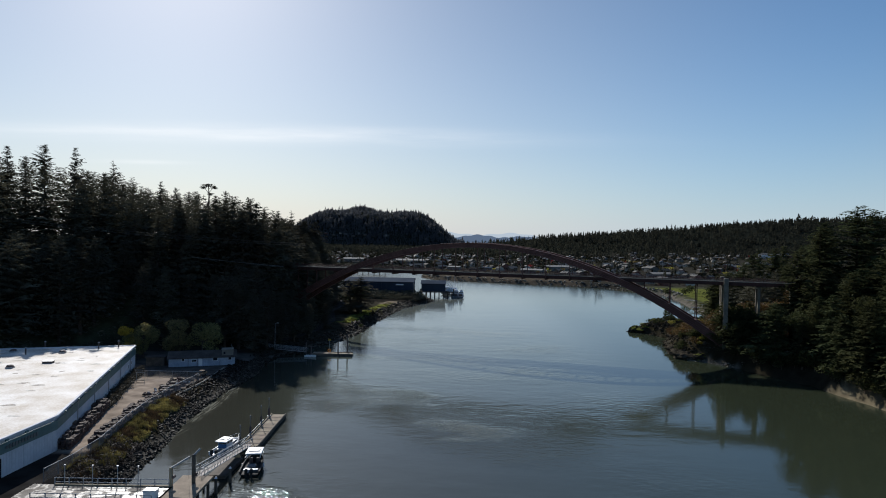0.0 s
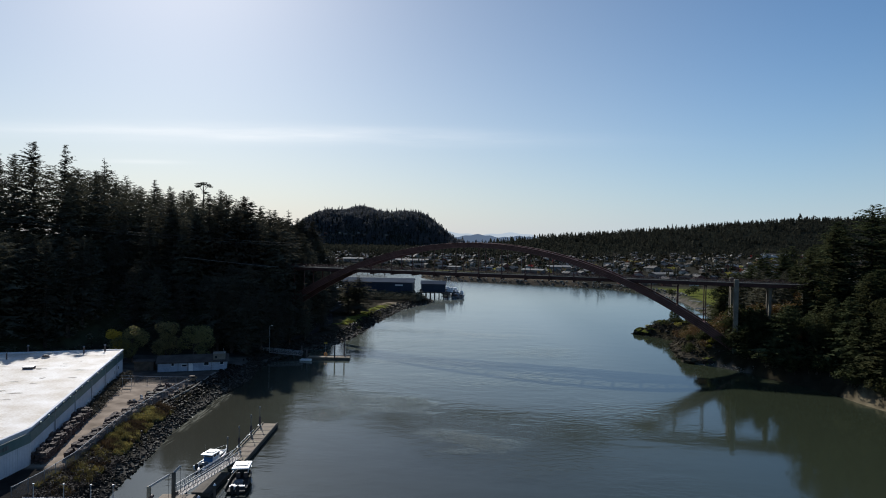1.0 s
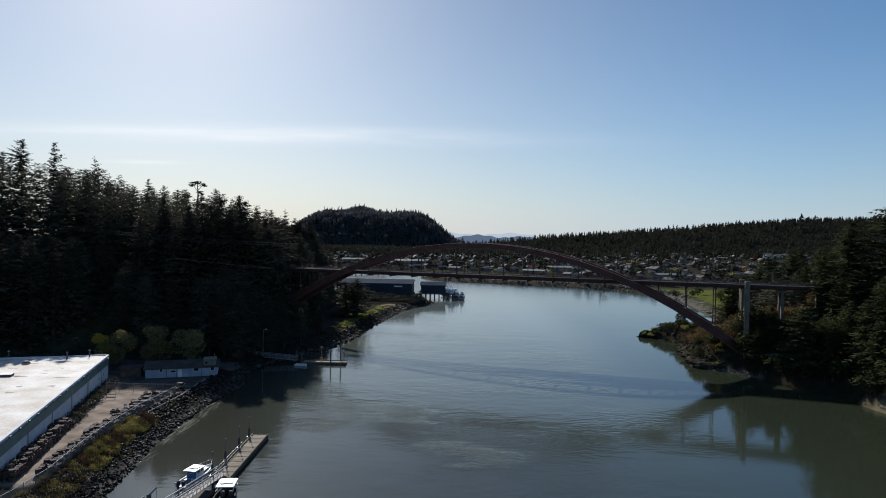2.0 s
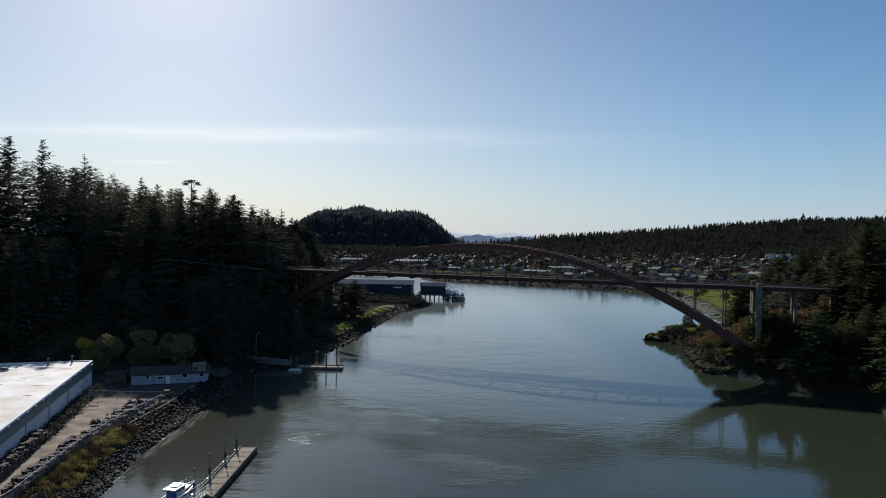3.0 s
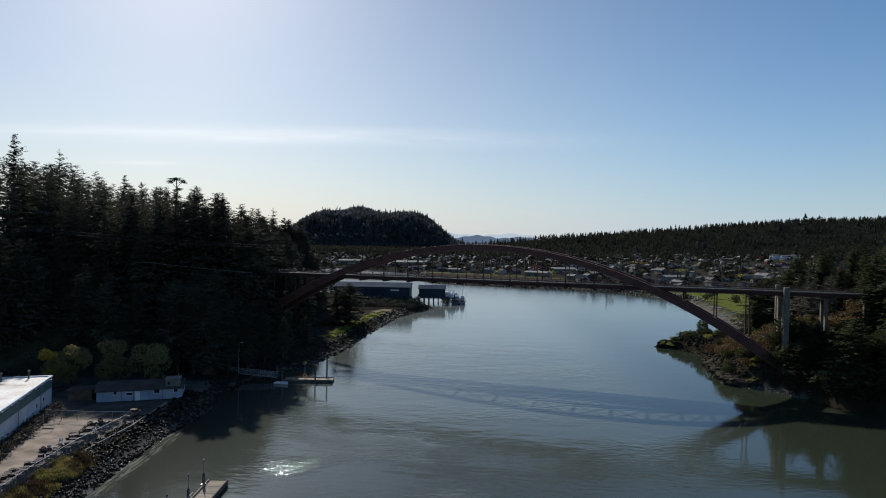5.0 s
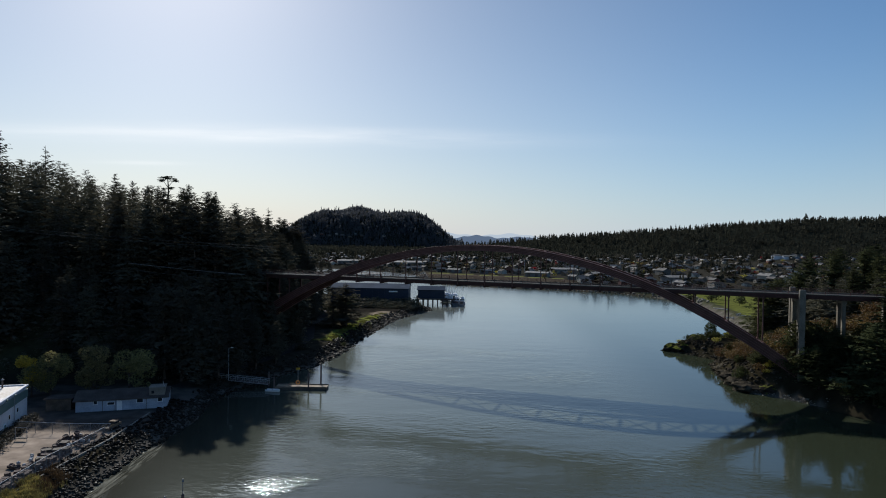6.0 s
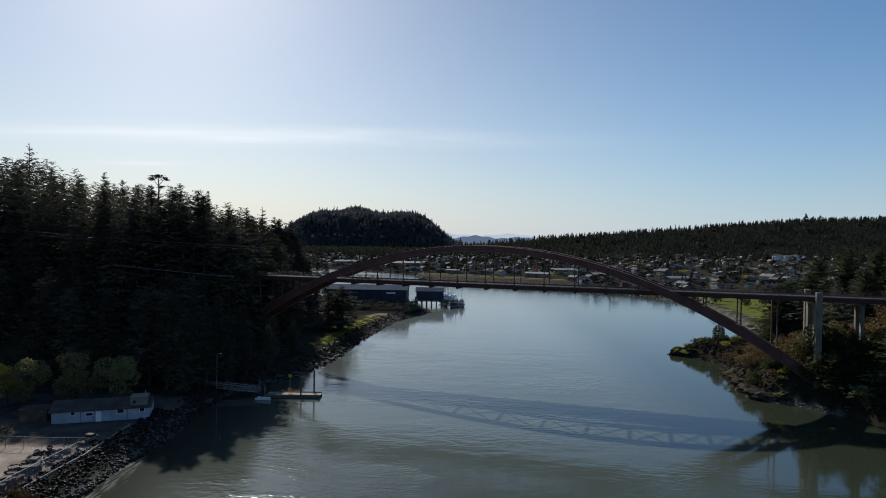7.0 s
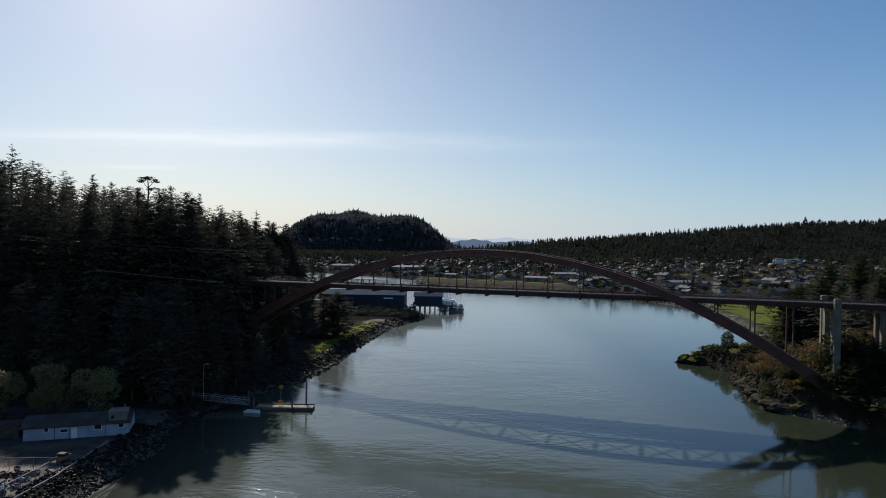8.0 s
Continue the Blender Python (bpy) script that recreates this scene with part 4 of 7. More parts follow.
def plant_left():
    rng = random.Random(5)
    spots = []
    for x, y, top, k in SKYLINE:
        conifer(x, y, top, kit=KITS[k], wide=rng.uniform(0.75, 0.95) if x < -89 or y < 340 else rng.uniform(1.1, 1.35), turn=rng.uniform(0, 6.28),
                label="flat-topped old fir with bare upper trunk" if k == 5 else "tall dark green fir on the wooded hill")
        spots.append((x, y))
    tries = 0
    for x, y, tall in ((-63, 243, 41), (-69, 238, 43), (-66, 231, 39), (-74, 247, 41), (-71, 229, 40), (-60, 249, 36), (-77, 236, 41), (-84, 240, 40), (-63, 236, 38), (-62, 268, 32), (-60, 276, 28), (-61, 287, 25), (-60, 300, 22), (-58, 312, 20), (-53, 270, 27), (-50, 276, 20), (-55, 282, 25), (-53, 292, 21), (-52, 302, 17), (-57, 306, 22), (-55, 317, 18), (-56, 264, 28), (-64, 217, 21), (-59, 223, 20), (-69, 216, 21.5), (-75, 212, 22), (-81, 208, 22.5), (-88, 205, 22.5), (-95, 206, 23), (-100, 227, 31), (-93, 230, 37), (-86, 232, 38), (-79, 233, 38), (-73, 234, 37), (-108, 226, 26), (-97, 237, 33), (-58, 199, 19), (-63, 201, 23), (-55, 204, 20), (-68, 203, 24), (-60, 207, 26), (-52, 209, 17), (-66, 209, 26), (-49.5, 217, 14), (-46, 224, 12), (-52, 222, 17), (-47, 233, 13), (-51, 240, 15), (-44, 244, 10), (-66, 418, 21), (-72, 425, 23), (-78, 416, 22), (-84, 429, 24), (-90, 420, 23), (-97, 432, 25), (-63, 411, 18), (-103, 424, 24), (-109, 437, 25), (-117, 430, 26), (-81, 407, 22), (-93, 409, 24)):
        tall = min(tall, max(9.0, sun_gap(x, y) - float(land(np.array([x]), np.array([y]))[0])))
        conifer(x, y, None, tall, 1.15, FIRS[rng.randrange(5)], rng.uniform(0, 6.28), "tall dark fir beside the bridge end")
        spots.append((x, y))
    while len(spots) < 372 and tries < 14000:
        tries += 1
        x, y = rng.uniform(-240, -52), rng.uniform(120, 372)
        d = float(within(HILL_FOOT, np.array([x]), np.array([y]))[0])
        if d < 1.5 or d > (85 if x > -125 else 112):
            continue
        if min((x - a) ** 2 + (y - b) ** 2 for a, b in spots) < (4.0 + d * 0.034) ** 2:
            continue
        # the road deck passes through a gap in the wood
        s = (x - AX) * math.cos(AN) + (y - AY) * math.sin(AN)
        o = -(x - AX) * math.sin(AN) + (y - AY) * math.cos(AN)
        if abs(o) < 8 and s > -125 and not (s < -82 and -8 < o < -3):
            continue
        z = float(land(np.array([x]), np.array([y]))[0])
        tall = min(rng.uniform(29, 41), canopy(x, y) - rng.uniform(2.5, 10.5) - z, sun_gap(x, y) - z)
        if y < 226 + (x + 48) * 0.1:
            tall = min(tall, float(np.interp(x, (-150, -105, -95, -48), (39, 35.5, 27, 23.5))) - z)
        if tall < 9:
            continue
        spots.append((x, y))
        if d > 20 or y < 190:
            deep_conifer(x, y, tall, rng.uniform(1.05, 1.4), DEEP_FIRS[rng.randrange(3)], rng.uniform(0, 6.28))
        else:
            conifer(x, y, None, tall, rng.uniform(1.0, 1.35), FIRS[rng.randrange(5)], rng.uniform(0, 6.28), "dark green fir on the wooded hill")


def plant_right():
    rng = random.Random(8)
    spots = []
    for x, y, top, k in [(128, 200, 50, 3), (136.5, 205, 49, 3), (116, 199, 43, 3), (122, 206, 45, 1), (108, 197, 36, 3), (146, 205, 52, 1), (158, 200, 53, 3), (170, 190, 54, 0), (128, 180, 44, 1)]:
        conifer(x, y, top, kit=DIM_FIRS[k], wide=1.45, turn=rng.uniform(0, 6.28), label="broad dark fir on the rocky shore")
        spots.append((x, y))
    # a row leaning out over the shore
    line = [(106, 85), (104, 110), (102, 148), (100.8, 160), (99.3, 172), (96.8, 179), (93, 186), (91.5, 193)]
    for (xa, ya), (xb, yb) in zip(line, line[1:]):
        n = max(1, int(math.hypot(xb - xa, yb - ya) / 4.2))
        for i in range(n):
            x, y = xa + (xb - xa) * i / n + rng.uniform(3.0, 6.0), ya + (yb - ya) * i / n + rng.uniform(-1, 1)
            x -= 1.6 if y > 165 else 0.0
            spots.append((x, y))
            conifer(x, y, None, rng.uniform(13, 19), rng.uniform(1.2, 1.6), DIM_FIRS[rng.choice((0, 1, 3))], rng.uniform(0, 6.28), "bushy dark fir leaning over the shore")
    tries = 0
    while len(spots) < 165 and tries < 9000:
        tries += 1
        x, y = rng.uniform(92, 200), rng.uniform(105, 285)
        d = float(within(RIGHT_LAND, np.array([x]), np.array([y]))[0])
        s = (x - AX) * math.cos(AN) + (y - AY) * math.sin(AN)
        o = -(x - AX) * math.sin(AN) + (y - AY) * math.cos(AN)
        if d < 1.2 or (abs(o) < 8.5 and s < 150):
            continue
        if o > 0 and (s < 92 or s > 175 or o < 36) or o < 0 and s < 106 and y > 198:
            continue
        if min((x - a) ** 2 + (y - b) ** 2 for a, b in spots) < 4.6 ** 2:
            continue
        spots.append((x, y))
        tall = min(rng.uniform(17, 27), 10 + d * 0.9) if o < 0 else rng.uniform(12, 19)
        if d > 24:
            deep_conifer(x, y, tall, rng.uniform(1.3, 1.7), DEEP_FIRS[rng.randrange(3)], rng.uniform(0, 6.28))
        else:
            conifer(x, y, None, tall, rng.uniform(1.25, 1.7), DIM_FIRS[rng.randrange(5)], rng.uniform(0, 6.28), "dark green fir on the rocky shore")


plant_left()
plant_right()
tagged(new("fir_wood", joined_meshes("fir_wood", DEEP, "needles")), "dense dark firs deep in the woods", "woods", kind="stuff")


# far woods on the ridges, one mass a ridge
def far_tree_kit(seed):
    """A far conifer about one unit high: ragged overlapping sprays round a leaning stem."""
    rng = random.Random(seed)
    vs, fs = [], []
    slim, top = rng.uniform(0.13, 0.22), rng.uniform(-0.03, 0.03)
    for i in range(15):
        z = (i + rng.uniform(0.1, 0.9)) / 15 * 0.92
        a, r = rng.uniform(0, 6.283), slim * ((1 - z) ** 0.7 + 0.08) * rng.uniform(0.7, 1.3)
        k = len(vs)
        vs += [(top * z, 0, min(1.0, z + rng.uniform(0.12, 0.3))), (r * math.cos(a - 0.7), r * math.sin(a - 0.7), z - rng.uniform(0, 0.09)), (r * math.cos(a + 0.7), r * math.sin(a + 0.7), z - rng.uniform(0, 0.09))]
        fs.append((k, k + 1, k + 2))
    return np.array(vs), np.array(fs)


def far_round_kit(seed, leaves=26, size=0.15):
    """A low clump of leaves about one unit high."""
    rng = random.Random(seed)
    blobs = [(rng.uniform(-0.22, 0.22), rng.uniform(-0.22, 0.22), rng.uniform(0.3, 0.72), rng.uniform(0.2, 0.34)) for _ in range(4)]
    g = leaf_cloud(seed, blobs, leaves, size)
    return np.array(g.v), np.array(g.f)


FAR_KITS = [far_tree_kit(s) for s in range(14)]
ROUND_KITS = [far_round_kit(s) for s in range(4)]
BRUSH_KITS = [far_round_kit(s, 62, 0.085) for s in range(20, 25)]


def far_woods(name, x, y, tall, kits, material, label, seed, wide=1.0):
    rng = np.random.RandomState(seed)
    z = land(x, y)
    vs, fs, k = [], [], 0
    pick, turn = rng.randint(0, len(kits), len(x)), rng.uniform(0, 6.28, len(x))
    for i in range(len(x)):
        v, f = kits[pick[i]]
        c, s = math.cos(turn[i]), math.sin(turn[i])
        w = tall[i] * wide * (0.8 + 0.5 * rng.rand())
        vs.append(np.stack([x[i] + w * (v[:, 0] * c - v[:, 1] * s), y[i] + w * (v[:, 0] * s + v[:, 1] * c), z[i] - 0.3 + tall[i] * v[:, 2]], 1))
        fs.append(f + k)
        k += len(v)
    me = np_mesh(name, np.concatenate(vs), np.concatenate(fs), material)
    return tagged(new(name, me), label, "woods", kind="stuff")


def scatter(seed, n, x0, x1, y0, y1):
    rng = np.random.RandomState(seed)
    return rng.uniform(x0, x1, n), rng.uniform(y0, y1, n), rng


def plant_far():
    x, y, rng = scatter(1, 16000, -640, 60, 1640, 2000)
    z = land(x, y)
    ok = (z > 14) & (y < 2000)
    x, y = x[ok], y[ok]
    far_woods("woods_round_hill", x, y, (5 + 8 * rng.rand(len(x)) + 7 * (rng.rand(len(x)) > 0.96)) * (1 + 0.5 * wobble(x, y, 22, 4.0)), FAR_KITS, "needles_hazed", "dark conifer woods on a rounded hill", 2, 1.4)
    x, y, rng = scatter(3, 18500, 60, 2300, 1000, 1790)
    z = land(x, y)
    crest = 1780
    ok = (z > 12) & (y < crest)
    x, y = x[ok], y[ok]
    far_woods("woods_long_ridge", x, y, (6 + 9 * rng.rand(len(x)) ** 1.6 + 6 * (rng.rand(len(x)) > 0.97)) * (1 + 0.3 * wobble(x, y, 34, 2.0)), FAR_KITS, "needles_far", "dark conifer woods along a low ridge", 4, 1.5)
    x, y, rng = scatter(5, 2600, -700, 520, 1250, 1900)
    far_woods("woods_valley", x, y, rng.uniform(7, 16, len(x)), FAR_KITS, "needles_far", "dark trees behind the town", 6, 1.6)
    x, y, rng = scatter(7, 2600, -560, 90, 1330, 1680)
    far_woods("woods_hill_foot", x, y, rng.uniform(9, 17, len(x)), FAR_KITS, "needles_far", "dark woods at the foot of the rounded hill", 8, 1.5)


plant_far()

# shrubs and young growth under the firs
def undergrowth():
    x, y, rng = scatter(21, 9000, -190, -48, 130, 400)
    d = within(HILL_FOOT, x, y)
    dl = within(LEFT_LAND, x, y)
    ok = (d > -3) & (d < 45) | (d > -16) & (dl > 5) & (y > 200) & (y < 262)
    x, y = x[ok][:760], y[ok][:760]
    far_woods("undergrowth_left_bank", x, y, rng.uniform(2.0, 5.5, len(x)), BRUSH_KITS, "needles", "dark tangled shrubs under the firs", 22, 1.25)
    x, y, rng = scatter(23, 6000, 84, 200, 100, 300)
    d = within(RIGHT_LAND, x, y)
    s = (x - AX) * math.cos(AN) + (y - AY) * math.sin(AN)
    ok = (d > 0.8) & (s > 84)
    x, y = x[ok][:760], y[ok][:760]
    far_woods("undergrowth_right_bank", x, y, rng.uniform(1.6, 4.0, len(x)), BRUSH_KITS, "needles", "dark tangled shrubs on the rocky bank", 24, 1.25)


undergrowth()


# ---- left shore: warehouse and yard ----
def ground_z(x, y):
    return float(land(np.array([x]), np.array([y]))[0])


def build_warehouse():
    ring = [(-79.9, 169.4), (-140, 152), (-128, 62), (-62.6, 78), (-61.2, 105)]
    base, top = 1.2, 8.0
    wh = thing("warehouse", (-90, 120, 0), "long white flat-roofed warehouse with a green band", "warehouse")
    off = lambda x, y: (x + 90, y - 120)

    def inset(k):
        cx, cy = sum(p[0] for p in ring) / 5, sum(p[1] for p in ring) / 5
        out = []
        for x, y in ring:
            d = math.hypot(x - cx, y - cy)
            out.append(off(x + (cx - x) * k / d, y + (cy - y) * k / d))
        return out

    part("core", Geo().prism(inset(0.25), base - 1.0, top - 0.3), "white_wall", wh)
    part("roof", Geo().prism(inset(0.5), top - 0.28, top - 0.02), "roof_white", wh, "pale worn roof membrane")
    walls = [(ring[4], ring[0], True), (ring[3], ring[4], True), (ring[0], ring[1], False)]
    panel_w = 2.4
    for (x0, y0), (x1, y1), full in walls:
        ln = math.hypot(x1 - x0, y1 - y0)
        ux, uy = (x1 - x0) / ln, (y1 - y0) / ln
        rz = math.atan2(uy, ux)
        n = int(ln / panel_w)
        w = ln / n
        me = Geo()
        me.box(0, 0, 3.2, w - 0.04, 0.12, 6.4)
        for r in range(4):
            me.box(-w / 2 + w * (r + 0.5) / 4, -0.065, 3.2, 0.05, 0.02, 6.4)
        me = me.mesh("wall_panel", "white_wall")
        for i in range(n if full else 0):
            cx, cy = off(x0 + ux * w * (i + 0.5), y0 + uy * w * (i + 0.5))
            part("wall_panel", me, None, wh, at=pose(cx, cy, base - 0.4, 0, 0, math.degrees(rz)))
        cx, cy = off((x0 + x1) / 2, (y0 + y1) / 2)
        nx, ny = uy, -ux
        part("green_band", Geo().box(cx + nx * 0.10, cy + ny * 0.10, top - 1.35, ln, 0.16, 1.5, rz), "green_trim", wh, "dull green metal fascia band")
        part("coping", Geo().box(cx, cy, top + 0.02, ln + 0.3, 0.5, 0.34, rz, 0.05), "white_wall", wh, "pale roof coping")
        if full:
            for i in range(1, int(ln / 4.0)):
                dx, dy = off(x0 + ux * 4.0 * i, y0 + uy * 4.0 * i)
                part("scupper", Geo().box(dx + nx * 0.3, dy + ny * 0.3, top - 0.25, 0.5, 0.25, 0.3, rz), "green_trim", wh)
                if i % 3 == 0:
                    part("downspout", Geo().box(dx + nx * 0.16, dy + ny * 0.16, base + 3.0, 0.16, 0.14, 6.6, rz), "galv", wh)
    (x0, y0), (x1, y1) = ring[4], ring[0]
    ln = math.hypot(x1 - x0, y1 - y0)
    ux, uy = (x1 - x0) / ln, (y1 - y0) / ln
    rz = math.atan2(uy, ux)
    nx, ny = uy, -ux
    for d, z, w, h, name in ((61.5, 4.7, 1.0, 0.9, "window"), (55.5, 2.6, 1.0, 2.1, "door"), (57.5, 4.4, 0.9, 0.9, "window"), (52.0, 2.6, 1.0, 2.1, "door"), (33.0, 2.7, 1.0, 2.1, "door"), (40.5, 2.7, 1.0, 2.1, "door"), (26.0, 2.7, 1.0, 2.1, "door")):
        px, py = off(x0 + ux * d + nx * 0.1, y0 + uy * d + ny * 0.1)
        fr = part(name, Geo().box(px, py, z, w, 0.16, h, rz), "glass_dark" if name == "window" else "green_trim", wh)
        g = Geo()
        for sg in (-1, 1):
            g.box(px + ux * sg * w / 2, py + uy * sg * w / 2, z, 0.1, 0.22, h + 0.2, rz)
            g.box(px, py, z + sg * h / 2, w, 0.22, 0.1, rz)
        part("frame", g, "white_paint", fr)
    for i in range(11):
        x, y = off(-61.28 - 0.052 * (100.6 - 94.0 - 0.62 * i), 94.0 + 0.62 * i)
        part("sign_bar", Geo().box(x + 0.17, y, top - 1.3, 0.05, 0.4, 0.62 if i % 4 else 0.42), "concrete", wh, "faded sign lettering")
    # dark slab for the unlit inside of a doorway on the short front
    part("roller_door", Geo().box(*off(-61.72, 90.5), base + 2.0, 0.3, 5.0, 4.4), "glass_dark", wh, "dark slab for the shade inside the open loading door")
    return wh


def roof_fittings():
    spots = [(-104, 158, 0), (-99, 155, 1), (-92, 158, 0), (-86.5, 164, 1), (-88, 146, 2), (-92.5, 140, 0), (-91.5, 134, 1), (-89.5, 123, 0), (-110, 150, 2), (-100, 164, 1), (-83, 167, 1)]
    for x, y, k in spots:
        if k == 0:
            t = thing("roof_vent", (x, y, 7.98), "low grey domed vent on the warehouse roof", "vent", "vents on the warehouse roof")
            part("kerb", Geo().box(0, 0, 0.15, 1.3, 1.3, 0.3, 0, 0.03), "galv", t)
            g = Geo()
            for i, (r, z) in enumerate(((0.75, 0.3), (0.7, 0.5), (0.45, 0.68))):
                if i:
                    g.tube((0, 0, pz), (0, 0, z), pr, r, 10)
                pr, pz = r, z
            part("hood", g, "steel_dark", t)
        elif k == 1:
            t = thing("roof_pipe", (x, y, 7.98), "upright rusty flue pipe on the warehouse roof", "pipe", "pipes on the warehouse roof")
            part("flue", Geo().tube((0, 0, 0), (0, 0, 1.5), 0.16, 0.16, 8), "steel_dark", t)
            part("cap", Geo().tube((0, 0, 1.55), (0, 0, 1.8), 0.32, 0.05, 8), "galv", t)
        else:
            t = thing("roof_hatch", (x, y, 7.98), "square dark hatch on the warehouse roof", "hatch")
            part("frame", Geo().box(0, 0, 0.2, 2.0, 1.6, 0.4, 0.2, 0.04), "steel_dark", t)
            part("lid", Geo().box(0, 0, 0.45, 2.1, 1.7, 0.1, 0.2), "galv", t)
    rng = random.Random(3)
    stain = surf("roof_stain", (0.17, 0.145, 0.115), (0.46, 0.40, 0.33), 0.9, 0.75, 0.3, 8)
    for i in range(70):
        x, y = rng.uniform(-108, -66), rng.uniform(98, 163)
        n = 14
        ring = []
        rx, ry = rng.uniform(0.3, 1.9), rng.uniform(0.2, 0.8)
        for k in range(n):
            a = 6.283 * k / n
            q = rng.uniform(0.4, 1.25)
            ring.append((x + rx * q * math.cos(a), y + ry * q * math.sin(a)))
        if within(np.array([(-79.9, 169.4), (-140, 152), (-128, 62), (-62.6, 78), (-61.2, 105)]), np.array([x]), np.array([y]))[0] > 3:
            solid("roof_patch", Geo().prism(ring, 7.97, 7.995), stain, "tan worn patch on the pale roof", "roof patch", "worn patches on the warehouse roof")


build_warehouse()
roof_fittings()

FENCE = [(-55.0, 92), (-54.5, 98), (-54.8, 106), (-57.2, 119.5), (-58.6, 131), (-59.3, 142.5), (-58.8, 158)]


def chain_fence(line, label, tall=1.9):
    x0, y0 = line[0]
    fn = thing("chain_link_fence", (x0, y0, ground_z(x0, y0)), label, "fence")
    z0 = ground_z(x0, y0)
    wires, k = Geo(), 0
    post = Geo().tube((0, 0, -0.3), (0, 0, tall + 0.1), 0.05, 0.05, 6).mesh("post", "fence_grey")
    for (xa, ya), (xb, yb) in zip(line, line[1:]):
        ln = math.hypot(xb - xa, yb - ya)
        n = max(1, round(ln / 3.0))
        for i in range(n):
            pa = (xa + (xb - xa) * i / n, ya + (yb - ya) * i / n)
            pb = (xa + (xb - xa) * (i + 1) / n, ya + (yb - ya) * (i + 1) / n)
            za, zb = ground_z(*pa), ground_z(*pb)
            A, B = Vector((pa[0] - x0, pa[1] - y0, za - z0)), Vector((pb[0] - x0, pb[1] - y0, zb - z0))
            part("post", post, None, fn, at=Matrix.Translation(A))
            up = Vector((0, 0, tall))
            rl = Geo().tube(A + up, B + up, 0.05, 0.05, 6)
            part("top_rail", rl, "rail_galv", fn)
            m = 14
            for j in range(m):
                t = j / m
                p = A + (B - A) * t
                q = A + (B - A) * min(1, t + 2.2 / m * 1.0)
                wires.tube(p + Vector((0, 0, 0.05)), q + up, 0.012, 0.012, 3, False)
                wires.tube(p + up, q + Vector((0, 0, 0.05)), 0.012, 0.012, 3, False)
    w = part("wire_mesh", wires, "fence_grey", fn)
    w["kind"] = "stuff"
    return fn


chain_fence(FENCE, "galvanized chain-link fence along the yard edge")
chain_fence([(-75.5, 160.5), (-66, 159.8), (-58.9, 160.2)], "galvanized chain-link fence across the yard", 1.9)
# low concrete kerb wall along the top of the bank
KERB = [(-53.8, 108), (-55.9, 118), (-57.6, 129), (-58.0, 140), (-57.8, 148), (-57.4, 157), (-58.1, 170), (-58.2, 174)]
kw = thing("kerb_wall", (-57, 140, 1.8), "low weathered concrete kerb along the bank", "kerb")
for (xa, ya), (xb, yb) in zip(KERB, KERB[1:]):
    za, zb = ground_z(xa, ya), ground_z(xb, yb)
    part("kerb_piece", Geo().beam((xa + 57, ya - 140, za - 1.7), (xb + 57, yb - 140, zb - 1.7), 0.24, 0.36), "kerb_concrete", kw)


def crab_pot_mesh():
    """A round netted pot: drum with a thick hoop at top and foot."""
    g, n = Geo(), 8
    prof = ((0.40, 0.0), (0.46, 0.03), (0.46, 0.07), (0.435, 0.09), (0.435, 0.26), (0.46, 0.28), (0.46, 0.32), (0.40, 0.33), (0.22, 0.27))
    vs = [(r * math.cos(6.283 * i / n), r * math.sin(6.283 * i / n), z) for r, z in prof for i in range(n)]
    fs = [(k * n + i, k * n + (i + 1) % n, (k + 1) * n + (i + 1) % n, (k + 1) * n + i) for k in range(len(prof) - 1) for i in range(n)]
    fs.append(tuple(range((len(prof) - 1) * n, len(prof) * n)))
    return g.add(vs, fs).mesh("crab_pot", "pot_mesh")


POT = crab_pot_mesh()


def pot_stack(x, y, n, rng, tip=3):
    z = ground_z(x, y)
    st = thing("crab_pot_stack", (x, y, z), "stack of round rusty crab pots in the yard", "crab pots", "stacks of crab pots in the yard")
    for k in range(n):
        part("crab_pot", POT, None, st, at=pose(rng.uniform(-0.09, 0.09), rng.uniform(-0.09, 0.09), 0.345 * k + 0.004 * tip, rng.uniform(-tip, tip), rng.uniform(-tip, tip), rng.uniform(0, 360)))


def pot_rows():
    rng = random.Random(9)
    rows = [((-55.8, 108.5), (-59.8, 132), 3, 3, 4), ((-59.9, 132.5), (-60.4, 147), 3, 1, 3), ((-59.7, 106.0), (-67.3, 132.5), 3, 4, 6)]
    for i in range(70):
        x, y = rng.uniform(-64.6, -60.0), rng.uniform(141, 158.8)
        pot_stack(x + 0.4 * math.sin(y), y, rng.choice((1, 1, 1, 2)), rng, 40)
    for (xa, ya), (xb, yb), wide, lo, hi in rows:
        n = int(math.hypot(xb - xa, yb - ya) / 0.9)
        for i in range(n):
            for j in range(wide):
                if rng.random() < 0.06:
                    continue
                t = i / n
                pot_stack(xa + (xb - xa) * t - 0.9 * j + rng.uniform(-0.12, 0.12), ya + (yb - ya) * t + rng.uniform(-0.12, 0.12), rng.randint(lo, hi), rng)


pot_rows()


def bramble_strip():
    """Dark brambles between the pots and the warehouse wall."""
    r = np.random.RandomState(91)
    t = r.uniform(0.38, 0.97, 300)
    x = -61.2 + (-79.9 + 61.2) * t + 0.96 * r.uniform(0.2, 2.3, 300)
    y = 105 + (169.4 - 105) * t + 0.28 * r.uniform(0.2, 2.3, 300)
    far_woods("bramble_hedge", x, y, r.uniform(0.8, 2.2, 300), BRUSH_KITS, "hedge_dark", "dark brambles along the warehouse wall", 92, 1.3)


